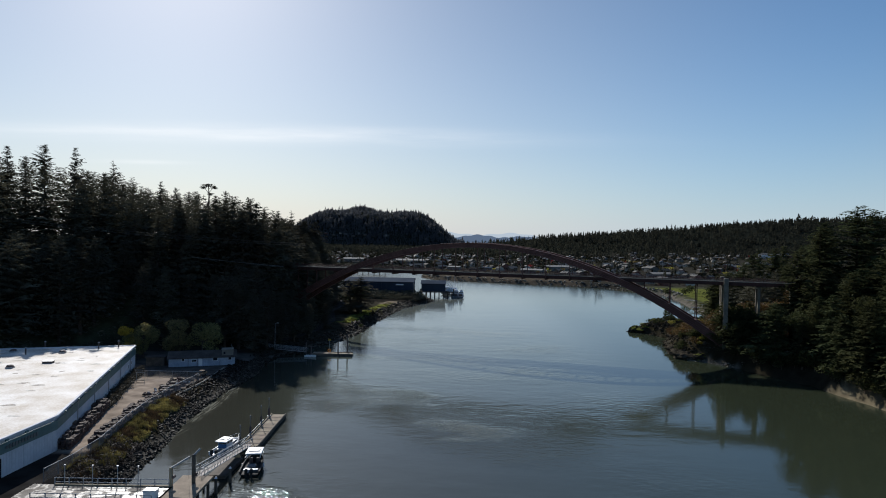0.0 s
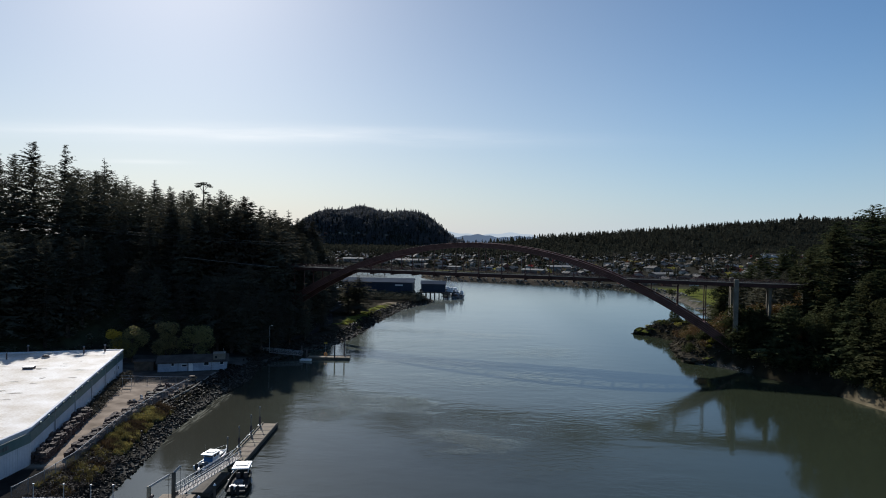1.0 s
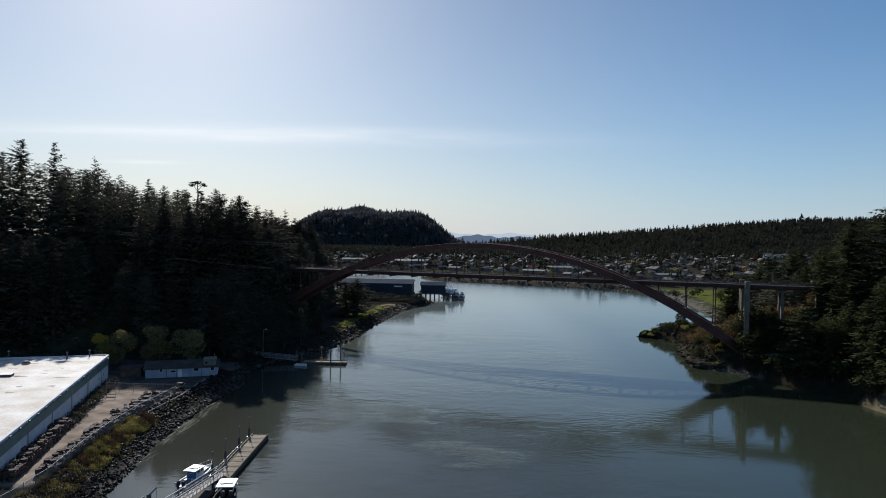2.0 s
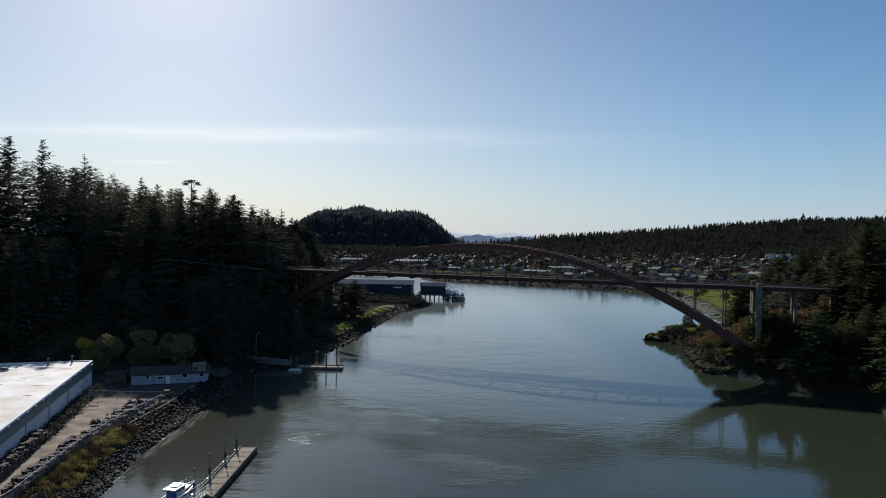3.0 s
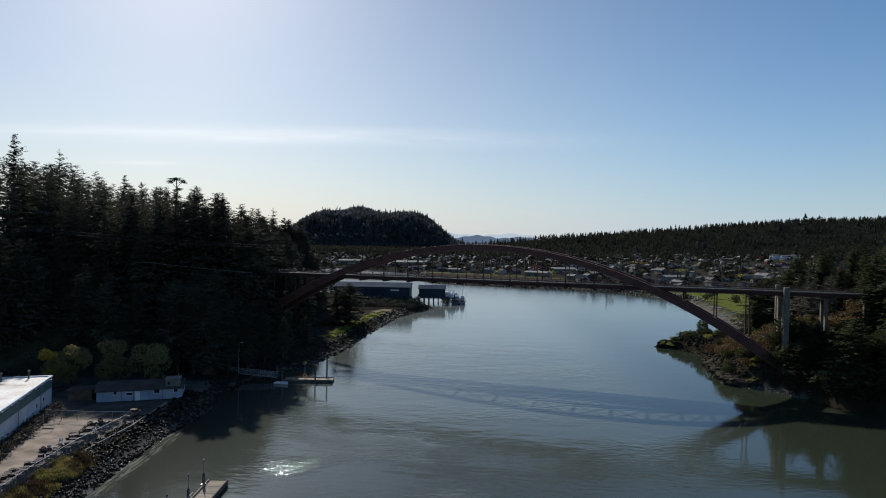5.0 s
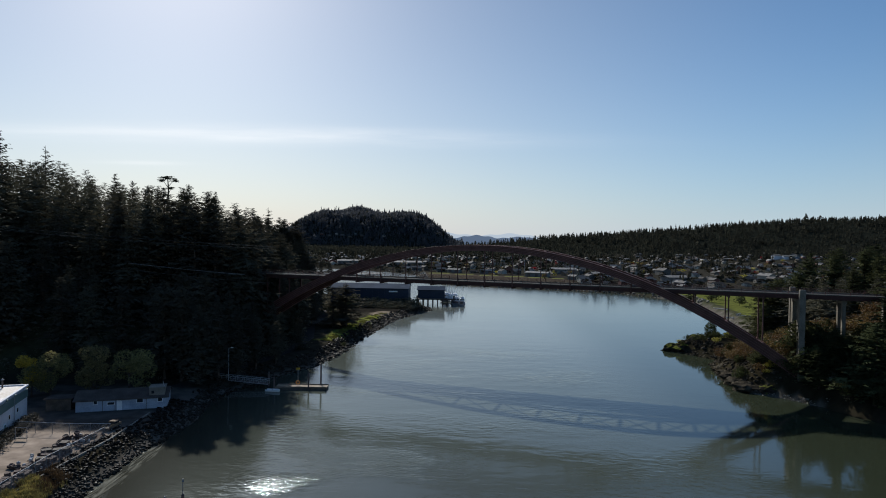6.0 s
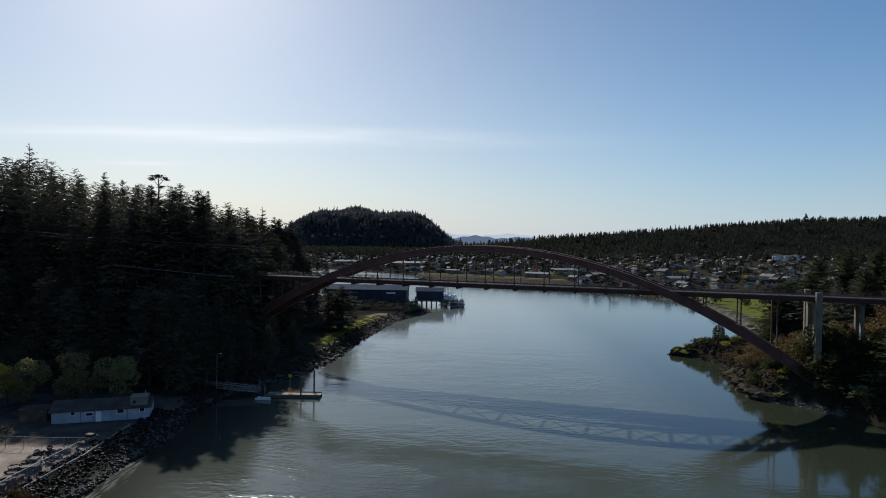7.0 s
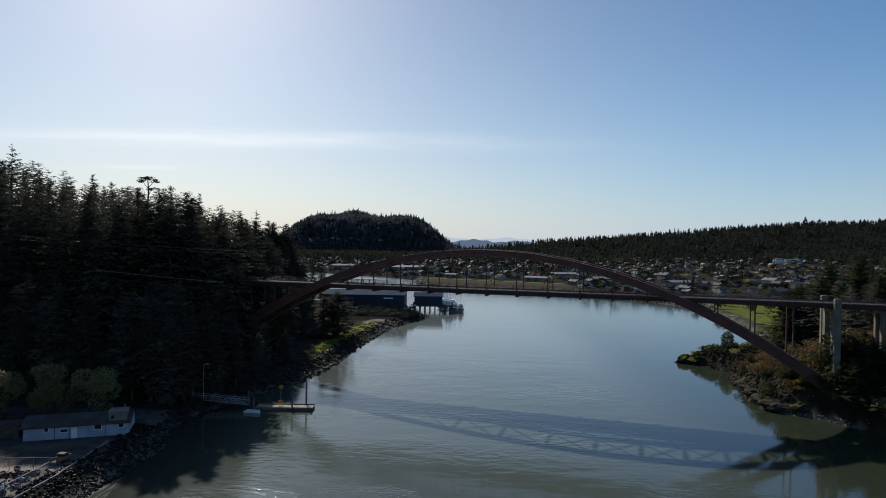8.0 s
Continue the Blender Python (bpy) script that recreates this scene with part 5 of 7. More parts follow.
bramble_strip()
r_b = np.random.RandomState(95)
bx_, by_ = r_b.uniform(-56, -50, 260), r_b.uniform(93, 112, 260)
b_ok = (within(LEFT_LAND, bx_, by_) > 2.5) & (within(LEFT_LAND, bx_, by_) < 7.5)
far_woods("bank_brambles", bx_[b_ok], by_[b_ok], r_b.uniform(0.6, 1.5, int(b_ok.sum())), BRUSH_KITS, "hedge_dark", "low dark brambles on the bank by the pier", 96, 1.5)


def pickup_truck(x, y, rz):
    z = ground_z(x, y)
    t = thing("pickup_truck", (x, y, z), "tan flatbed pickup truck parked on the kerb", "truck", rz=rz)
    t.scale = (0.76, 0.76, 0.76)
    tan = surf("tan_paint", (0.15, 0.10, 0.06), (0.24, 0.17, 0.11), 0.8, 0.75, 0.1, 8, spec=0.1)
    part("chassis", Geo().box(0, 0, 0.62, 5.0, 1.7, 0.25), "steel_dark", t)
    part("bonnet", Geo().box(1.9, 0, 0.95, 1.3, 1.75, 0.55, 0, 0.08), tan, t)
    cab = part("cab", Geo().box(0.6, 0, 1.2, 1.5, 1.75, 1.1, 0, 0.12), tan, t)
    part("window_band", Geo().box(0.6, 0, 1.48, 1.52, 1.77, 0.36), "glass_dark", cab)
    part("roof", Geo().box(0.6, 0, 1.8, 1.3, 1.6, 0.12, 0, 0.05), tan, cab)
    bed = part("bed", Geo().box(-1.4, 0, 0.82, 2.3, 1.85, 0.12), "wood_dark", t)
    for yy in (-0.9, 0.9):
        part("bed_side", Geo().box(-1.4, yy, 1.08, 2.3, 0.06, 0.45), tan, bed)
    for xx in (-1.6, 1.7):
        for yy in (-0.85, 0.85):
            w = part("wheel", Geo().tube((xx, yy - 0.12, 0.36), (xx, yy + 0.12, 0.36), 0.36, 0.36, 12), "black_rubber", t)
            part("rim", Geo().tube((xx, yy - 0.13, 0.36), (xx, yy + 0.13, 0.36), 0.2, 0.2, 10), "galv", w)


pickup_truck(-60.3, 163.4, radians(84))


def yard_gear():
    """Buoys, totes and a rack left about the yard."""
    rng = random.Random(19)
    buoy = Geo()
    for z0, z1, r0, r1 in ((0, 0.12, 0.1, 0.26), (0.12, 0.36, 0.26, 0.28), (0.36, 0.56, 0.28, 0.1)):
        buoy.tube((0, 0, z0), (0, 0, z1), r0, r1, 9)
    buoy = buoy.mesh("float_body", "rail_galv")
    for i in range(30):
        x, y = rng.uniform(-64.5, -59.8), rng.uniform(140, 159)
        b = thing("buoy", (x, y, ground_z(x, y)), "faded white fishing buoy lying in the yard", "buoy", "buoys in the yard")
        part("float_body", buoy, None, b, at=pose(0, 0, 0.2, rng.uniform(40, 90), 0, rng.uniform(0, 360)))
        part("rope", Geo().tube((0, 0, 0.05), (rng.uniform(-0.6, 0.6), rng.uniform(-0.6, 0.6), 0.06), 0.03, 0.03, 5), "leaves_rust", b)
    for i in range(5):
        x, y = rng.uniform(-66, -60.5), rng.uniform(143, 158)
        b = thing("fish_tote", (x, y, ground_z(x, y)), "dark plastic fish tote in the yard", "tote", "fish totes in the yard", rz=rng.uniform(0, 3))
        part("body", Geo().box(0, 0, 0.4, 1.3, 1.1, 0.8, 0, 0.06), rng.choice(("steel_dark", "wood_dark")), b)
        part("rim", Geo().box(0, 0, 0.82, 1.4, 1.2, 0.08), "wood_dark", b)
    x, y = -71.8, 155.5
    rk = thing("swing_rack", (x, y, ground_z(x, y)), "pale pipe frame standing in the yard", "rack")
    for sx in (-1.0, 1.0):
        part("leg", Geo().tube((sx, 0, 0), (sx, 0, 2.3), 0.05, 0.05, 6), "galv", rk)
    part("crossbar", Geo().tube((-1.0, 0, 2.3), (1.0, 0, 2.3), 0.05, 0.05, 6), "galv", rk)
    part("shelf", Geo().box(0, 0, 0.5, 1.9, 0.7, 0.12), "wood_dark", rk)


yard_gear()


def rock_meshes(material, count, seed):
    out = []
    rng = random.Random(seed)
    for _ in range(count):
        bm = bmesh.new()
        bmesh.ops.create_icosphere(bm, subdivisions=1, radius=0.5)
        q = Vector((rng.uniform(0.7, 1.5), rng.uniform(0.6, 1.0), rng.uniform(0.4, 0.8)))
        for v in bm.verts:
            v.co = Vector((v.co.x * q.x, v.co.y * q.y, v.co.z * q.z)) * rng.uniform(0.4, 1.35)
        me = bpy.data.meshes.new("stone")
        bm.to_mesh(me)
        bm.free()
        me.materials.append(M[material])
        out.append(me)
    return out


def joined(meshes, spots, name, material):
    kits = []
    for me in meshes:
        v = np.empty(len(me.vertices) * 3)
        me.vertices.foreach_get("co", v)
        kits.append((v.reshape(-1, 3), np.array([list(p.vertices) for p in me.polygons])))
    vs, fs, k = [], [], 0
    for i, m in spots:
        v, f = kits[i]
        a = np.array(m)
        vs.append(v @ a[:3, :3].T + a[:3, 3])
        fs.append(f + k)
        k += len(v)
    return np_mesh(name, np.concatenate(vs), np.concatenate(fs), material)


def riprap(name, poly, y0, y1, d0, d1, count, big, near, material, label, seed, small=0.5):
    """Boulders strewn over a stretch of shore; those within the near stretch are separate stones."""
    rng = random.Random(seed)
    meshes = rock_meshes(material, 7, seed)
    xs = [p[0] for p in poly[:-2] if y0 - 20 <= p[1] <= y1 + 20]
    x0, x1 = min(xs) - 14, max(xs) + 14
    rp = thing(name, (0, 0, 0), label, "rocks")
    rest, singles = [], 0
    px, py = [], []
    r = np.random.RandomState(seed)
    X, Y = r.uniform(x0, x1, count * 12), r.uniform(y0, y1, count * 12)
    D = within(poly, X, Y)
    ok = (D > d0) & (D < d1)
    X, Y, D = X[ok][:count], Y[ok][:count], D[ok][:count]
    Z = land(X, Y)
    for x, y, z in zip(X, Y, Z):
        s = big * rng.uniform(small, 1.0) ** 1.5
        m = pose(x, y, z + 0.12 * s, rng.uniform(-30, 30), rng.uniform(-30, 30), rng.uniform(0, 360)) @ Matrix.Scale(s, 4)
        i = rng.randrange(7)
        if near[0] < y < near[1] and singles < 290 and s > big * 0.45:
            part("stone", meshes[i], None, rp, at=m)
            singles += 1
        else:
            rest.append((i, m))
    if rest:
        tagged(part("stone_rubble", joined(meshes, rest, "stone_rubble", material), None, rp), kind="stuff")
    return rp


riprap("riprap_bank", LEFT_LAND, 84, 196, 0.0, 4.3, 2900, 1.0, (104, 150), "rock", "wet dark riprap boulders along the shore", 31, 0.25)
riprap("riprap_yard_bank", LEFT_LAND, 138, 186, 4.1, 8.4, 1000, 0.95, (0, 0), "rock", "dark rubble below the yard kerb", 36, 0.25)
# the dark rock colour stands in for the firs' shadow on this shore
riprap("riprap_park_shore", LEFT_LAND, 192, 402, -0.6, 6.2, 2100, 1.5, (230, 300), "rock", "riprap boulders below the park, darkened for the firs' shadow", 32, 0.35)
riprap("rocky_point", RIGHT_LAND, 205, 290, -0.6, 7.5, 2000, 1.35, (190, 262), "ledge_rock", "brown rocky ledge at the foot of the bridge", 33, 0.3)
riprap("riprap_town_shore", RIGHT_LAND, 420, 760, -1, 7, 1500, 2.4, (0, 0), "pale_rock", "riprap along the far town shore", 34, 0.35)


def grass_bank(name, y0, y1, d0, d1, count, tall, material, label, seed, poly=LEFT_LAND, xr=(-70, -40)):
    r = np.random.RandomState(seed)
    X, Y = r.uniform(xr[0], xr[1], count * 10), r.uniform(y0, y1, count * 10)
    D = within(poly, X, Y)
    clump = wobble(X, Y, 1.7, seed) > -0.05
    ok = (D > d0) & (D < d1) & clump
    X, Y = X[ok][:count], Y[ok][:count]
    Z = land(X, Y)
    n = len(X)
    vs, fs = np.empty((n, 5, 3, 3)), np.arange(n * 15).reshape(-1, 3)
    for k in range(5):
        a = r.uniform(0, 6.28, n)
        h = tall * r.uniform(0.35, 1.3, n) * (1.0 + 0.5 * wobble(X, Y, 0.9, seed + 3))
        lean = r.uniform(0.15, 0.6, n) * h
        wx, wy = -np.sin(a) * 0.10, np.cos(a) * 0.10
        ox, oy = r.uniform(-0.25, 0.25, n), r.uniform(-0.25, 0.25, n)
        vs[:, k, 0] = np.stack([X + ox + wx, Y + oy + wy, Z - 0.05], 1)
        vs[:, k, 1] = np.stack([X + ox - wx, Y + oy - wy, Z - 0.05], 1)
        vs[:, k, 2] = np.stack([X + ox + lean * np.cos(a), Y + oy + lean * np.sin(a), Z + h], 1)
    me = np_mesh(name, vs.reshape(-1, 3), fs, material)
    return tagged(new(name, me), label, "grass", kind="stuff")


grass_bank("grass_bank", 97, 139, 3.6, 8.6, 6200, 0.6, "grass_dry", "yellowed rough grass on the bank", 41)
grass_bank("dead_grass", 95, 144, 3.8, 8.0, 3200, 0.6, "grass_brown", "dead brown grass and weeds on the bank", 44)
grass_bank("grass_park", 262, 345, 6.2, 9.6, 2500, 0.22, "grass_lawn", "yellowed grass along the park edge", 42, xr=(-50, -15))


def build_shed():
    L_, R_ = Vector((-73.0, 173.7, 1.5)), Vector((-56.9, 178.7, 1.5))
    ln = (R_ - L_).length
    rz = math.atan2(R_.y - L_.y, R_.x - L_.x)
    sh = thing("boat_shed", L_, "long low white wooden shed with a dark roof", "shed", rz=rz)
    D, Hh = 7.0, 2.5
    part("wall", Geo().box(ln / 2, D / 2, Hh / 2 - 0.3, ln, D, Hh + 0.6), "shed_wall_shaded", sh, "white painted board wall, blue shade in its colour")
    g = Geo()
    e = 0.45
    z0, z1, th = Hh - 0.05, Hh + 1.3, 0.18
    pts = [(-e, -e, z0), (ln + e, -e, z0), (ln + e, D / 2, z1), (-e, D / 2, z1), (ln + e, D + e, z0), (-e, D + e, z0)]
    low = [(x, y, z - th) for x, y, z in pts]
    g.add(pts + low, [(0, 1, 2, 3), (3, 2, 4, 5), (7, 6, 9, 8), (8, 9, 11, 10), (0, 6, 7, 1), (4, 10, 11, 5), (1, 7, 8, 2), (2, 8, 10, 4), (0, 3, 9, 6), (3, 5, 11, 9)])
    part("roof", g, "roof_dark", sh, "dark shingle roof")
    for x in (0.0, ln):
        part("gable", Geo().add([(x - 0.05, 0, Hh - 0.1), (x - 0.05, D, Hh - 0.1), (x - 0.05, D / 2, z1 - 0.2), (x + 0.05, 0, Hh - 0.1), (x + 0.05, D, Hh - 0.1), (x + 0.05, D / 2, z1 - 0.2)],
                               [(0, 1, 2), (5, 4, 3), (0, 3, 4, 1), (1, 4, 5, 2), (2, 5, 3, 0)]), "shed_wall_shaded", sh)
    tan = surf("tan_boards", (0.15, 0.135, 0.11), (0.24, 0.22, 0.185), 0.5, 0.8, 0.2, 9)
    up = part("upper_room", Geo().box(ln - 1.9, 2.0, Hh + 0.7, 3.0, 3.2, 2.0), tan, sh, "tan boarded upper room with a flat top")
    part("window", Geo().box(ln - 2.7, 0.27, Hh + 0.9, 0.5, 0.08, 0.6), "glass_dark", up)
    part("roof_edge", Geo().box(ln - 1.9, 2.0, Hh + 1.76, 3.2, 3.4, 0.12), tan, up)
    part("vent_pipe", Geo().tube((ln - 0.6, 1.2, Hh + 1.8), (ln - 0.9, 1.2, Hh + 3.0), 0.05, 0.05, 6), "galv", up)
    for x, z, w, h in ((3.6, 1.9, 0.7, 0.7), (6.4, 1.6, 1.3, 0.6), (7.9, 1.6, 0.6, 0.9), (11.8, 1.9, 1.2, 0.9), (15.6, 1.9, 0.9, 0.8)):
        wdw = part("window", Geo().box(x, -0.03, z, w, 0.1, h), "glass_dark", sh)
        f = Geo()
        for sg in (-1, 1):
            f.box(x + sg * w / 2, -0.06, z, 0.09, 0.16, h + 0.18)
            f.box(x, -0.06, z + sg * h / 2, w, 0.16, 0.09)
        part("frame", f, "white_paint", wdw)
    part("door", Geo().box(8.0, -0.04, 0.95, 0.95, 0.1, 2.0), "white_paint", sh)
    for x in (4.9, 7.2, 13.0):
        part("downpipe", Geo().tube((x, -0.1, 0), (x, -0.1, Hh), 0.05, 0.05, 6), "steel_dark", sh)
    return sh


build_shed()
# small dark lean-to beside the warehouse
lt = thing("lean_to", (-77.5, 176.5, 1.5), "small dark lean-to shed under the bushes", "shed", rz=0.25)
part("wall", Geo().box(0, 0, 1.1, 4.6, 3.4, 2.6), "wood_dark", lt)
part("roof", Geo().box(0, 0, 2.5, 5.2, 4.0, 0.16), "roof_dark", lt)

BUSH = [broadleaf_meshes(61, 12.6, 5.0, 0.3, "leaves_willow", 5600, 0.2, 0.16), broadleaf_meshes(62, 12.2, 4.9, 0.3, "leaves_willow", 5600, 0.2, 0.16), broadleaf_meshes(64, 12.0, 5.0, 0.3, "leaves_willow", 5600, 0.2, 0.16)]
BUSH_Y = broadleaf_meshes(63, 11.6, 3.2, 0.3, "leaves_gold", 3400, 0.2, 0.2)
for x, y, k in ((-85.8, 186.5, 0), (-77.0, 187.5, 1), (-69.6, 188.5, 2)):
    broadleaf("willow_tree", x, y, BUSH[k], 1.0, x, "round olive-green willow behind the white shed", "willows behind the shed")
# added gold tree stands for sunlight on the first willow's left edge
broadleaf("willow_sunlit_edge", -89.2, 185.2, BUSH_Y, 0.88, 2.4, "yellow foliage for the sunlit left edge of the first willow", "")


# ---- left shore: pier, gangway, floating dock, boats ----
def light_pole(x, y, z, tall, name="lamp_post", label="slim grey lamp post with a small lamp", group="lamp posts on the pier", arm=0.0):
    t = thing(name, (x, y, z), label, "lamp post", group)
    part("pole", Geo().tube((0, 0, -0.2), (0, 0, tall), 0.075, 0.05, 7), "galv", t)
    if arm:
        part("arm", Geo().tube((0, 0, tall - 0.05), (arm, 0, tall + 0.1), 0.04, 0.04, 6), "galv", t)
    part("lamp", Geo().box(arm, 0, tall + 0.12, 0.55 if arm else 0.24, 0.22, 0.13, 0, 0.03), "lamp_white" if arm else "galv", t)
    return t


def build_pier():
    pr = thing("pier", (-44, 88, 0), "concrete pier deck on timber piles", "pier")
    part("deck", Geo().box(-0.2, -0.6, 2.85, 16.0, 5.4, 0.35, 0, 0.03), "wet_deck", pr, "worn concrete pier deck with wet patches")
    part("approach", Geo().box(-9.7, -1.0, 2.8, 3.4, 7.0, 0.3, 0, 0.03), "wet_deck", pr)
    part("platform", Geo().box(9.6, 1.8, 2.85, 4.4, 9.2, 0.35, 0, 0.03), "wood_dock", pr, "tan timber platform")
    for i in range(7):
        for y in (-2.6, 1.6):
            part("pier_post", Geo().tube((-7 + i * 2.8, y, -2.6), (-7 + i * 2.8, y, 2.7), 0.2, 0.2, 8), "wood_dark", pr)
    for x in (8.2, 11.2):
        for y in (-2.2, 2.0, 5.8):
            part("pier_post", Geo().tube((x, y, -2.6), (x, y, 2.7), 0.22, 0.22, 8), "wood_dark", pr)
    for x0, x1, y in ((-8.2, 7.3, 2.0), (-8.2, 7.3, -3.2)):
        g = Geo()
        for z in (3.5, 4.05):
            g.tube((x0, y, z), (x1, y, z), 0.05, 0.05, 6)
        rl = part("railing", g, "galv", pr, "pale pipe railing")
        n = 9
        for i in range(n):
            x = x0 + (x1 - x0) * i / (n - 1)
            part("railing_post", Geo().box(x, y, 3.52, 0.1, 0.1, 1.05), "galv", rl)
        part("toe_board", Geo().box((x0 + x1) / 2, y, 3.12, x1 - x0, 0.2, 0.2), "wood_dock", pr)
    return pr


build_pier()
for x in (-51.0, -43.8, -41.0, -47.2):
    light_pole(x, 90.2, 3.0, 2.6)
# small hoists at the head of the gangway
for x, y, tilt, tall, post in ((-36.6, 90.4, 0.55, 2.6, "wood_dock"), (-34.0, 91.6, 1.1, 4.0, "wood_dark")):
    h = thing("davit_hoist", (x, y, 3.0), "tan timber davit hoist with a pale jib", "hoist", "davit hoists on the pier")
    reach = 2.0 if tall < 3 else 0.7
    part("column", Geo().box(0, 0, tall / 2, 0.42, 0.42, tall, 0, 0.05), post, h)
    part("jib", Geo().beam((0, 0, tall - 0.1), (reach, 0.7 * reach, tall - 0.1 + reach * tilt), 0.18, 0.24), "galv", h)
    part("winch", Geo().tube((0.35, -0.2, 1.3), (0.35, 0.25, 1.3), 0.22, 0.22, 10), "steel_dark", h)
    part("hook_line", Geo().tube((reach * 0.95, reach * 0.66, tall - 0.2 + reach * tilt), (reach * 0.95, reach * 0.66, 0.6), 0.02, 0.02, 4), "black_rubber", h)
ub = thing("utility_box", (-37.6, 86.6, 3.03), "pale grey utility cabinet on the pier", "cabinet")
part("body", Geo().box(0, 0, 0.5, 1.6, 1.1, 1.0, 0, 0.04), "white_paint", ub)
part("lid", Geo().box(0, 0, 1.04, 1.7, 1.2, 0.08, 0, 0.02), "galv", ub)


def gangway(a, b, wide, name, label):
    a, b = Vector(a), Vector(b)
    gw = thing(name, a, label, "gangway")
    d = b - a
    side = Vector((-d.y, d.x, 0)).normalized() * wide / 2
    part("walkway", Geo().beam(Vector((0, 0, 0)), d, wide, 0.12), "steel_dark", gw)
    up = Vector((0, 0, 1.15))
    n = max(6, int(d.length / 1.1))
    for sg in (-1, 1):
        g = Geo().tube(side * sg + up, d + side * sg + up, 0.06, 0.06, 6)
        g.tube(side * sg, d + side * sg, 0.06, 0.06, 6)
        g.tube(side * sg + up * 0.55, d + side * sg + up * 0.55, 0.03, 0.03, 5)
        tr = part("side_truss", g, "galv", gw, "silvery aluminium truss rail")
        for i in range(n + 1):
            p = d * (i / n) + side * sg
            part("upright", Geo().tube(p, p + up, 0.035, 0.035, 5), "galv", tr)
            if i < n:
                part("diagonal", Geo().tube(p, d * ((i + 1) / n) + side * sg + up, 0.025, 0.025, 4), "galv", tr)
    return gw


gangway((-34.6, 94.2, 3.0), (-33.4, 114.6, 0.85), 1.3, "gangway", "sloping aluminium gangway down to the dock")
plat = thing("gangway_float", (-34.0, 105.0, 0), "dark timber landing float under the gangway", "float")
part("deck", Geo().box(0, 0, 0.25, 2.6, 8.0, 0.6, -0.04, 0.04), "wood_dark", plat)
for x, y in ((-35.0, 95.5), (-32.3, 95.5), (-35.4, 99.0), (-31.6, 99.6)):
    dp = thing("timber_pile", (x, y, -2.4), "dark timber pile standing in the water", "pile", "piles beside the gangway")
    part("shaft", Geo().tube((0, 0, 0), (0, 0, 4.6), 0.24, 0.2, 9), "wood_dark", dp)
    part("cap", Geo().tube((0, 0, 4.6), (0, 0, 4.85), 0.24, 0.04, 9), "white_paint", dp)


def floating_dock():
    a, b = Vector((-33.15, 113.8, 0)), Vector((-33.3, 134.6, 0))
    ln = (b - a).length
    rz = math.atan2(b.y - a.y, b.x - a.x)
    fd = thing("floating_dock", a, "weathered plank floating dock", "dock", rz=rz)
    W = 3.0
    part("float_body", Geo().box(ln / 2, 0, 0.2, ln, W - 0.1, 0.6), "wood_dark", fd)
    n = 46
    w = ln / n
    me = Geo().box(0, 0, 0, w - 0.03, W, 0.08).mesh("plank", "wood_dock")
    for i in range(n):
        part("plank", me, None, fd, at=pose(w * (i + 0.5), 0, 0.56 + (0.006 if i % 2 else 0.0)))
    for y in (-W / 2 + 0.1, W / 2 - 0.1):
        part("bull_rail", Geo().box(ln / 2, y, 0.74, ln, 0.2, 0.2, 0, 0.03), "wood_dark" if y < 0 else "wood_dock", fd)
    rail = part("side_rail", Geo().tube((0.4, W / 2 - 0.08, 1.3), (ln * 0.7, W / 2 - 0.08, 1.3), 0.05, 0.05, 6), "galv", fd, "pale pipe side rail")
    for k in range(9):
        part("rail_post", Geo().tube((0.4 + k * (ln * 0.7 - 0.4) / 8, W / 2 - 0.08, 0.6), (0.4 + k * (ln * 0.7 - 0.4) / 8, W / 2 - 0.08, 1.3), 0.04, 0.04, 6), "galv", rail)
    for i in range(1, 9):
        part("joint_plate", Geo().box(ln * i / 9, 0, 0.62, 0.2, W - 0.4, 0.03), "wood_dark", fd, "dark cross batten")
    for x in (ln - 1.6, ln - 7.4, ln - 14.4, ln - 20.4):
        p = thing("dock_pile", a + Matrix.Rotation(rz, 3, "Z") @ Vector((x, W / 2 + 0.1, 0)), "dark steel dock pile with a lamp", "pile", "lamp piles along the dock")
        part("shaft", Geo().tube((0, 0, -2.4), (0, 0, 2.2), 0.2, 0.2, 10), "steel_dark", p)
        part("cap", Geo().tube((0, 0, 2.2), (0, 0, 2.4), 0.21, 0.06, 10), "steel_dark", p)
        part("lamp_stem", Geo().tube((0, 0, 2.3), (0, 0, 4.1), 0.06, 0.05, 6), "aluminium", p)
        part("lamp_head", Geo().tube((0, 0, 4.05), (0, 0, 4.4), 0.16, 0.1, 8), "aluminium", p)
        part("pile_hoop", Geo().box(0.0, -0.05, 0.7, 0.7, 0.6, 0.14), "galv", p)
    return fd


floating_dock()


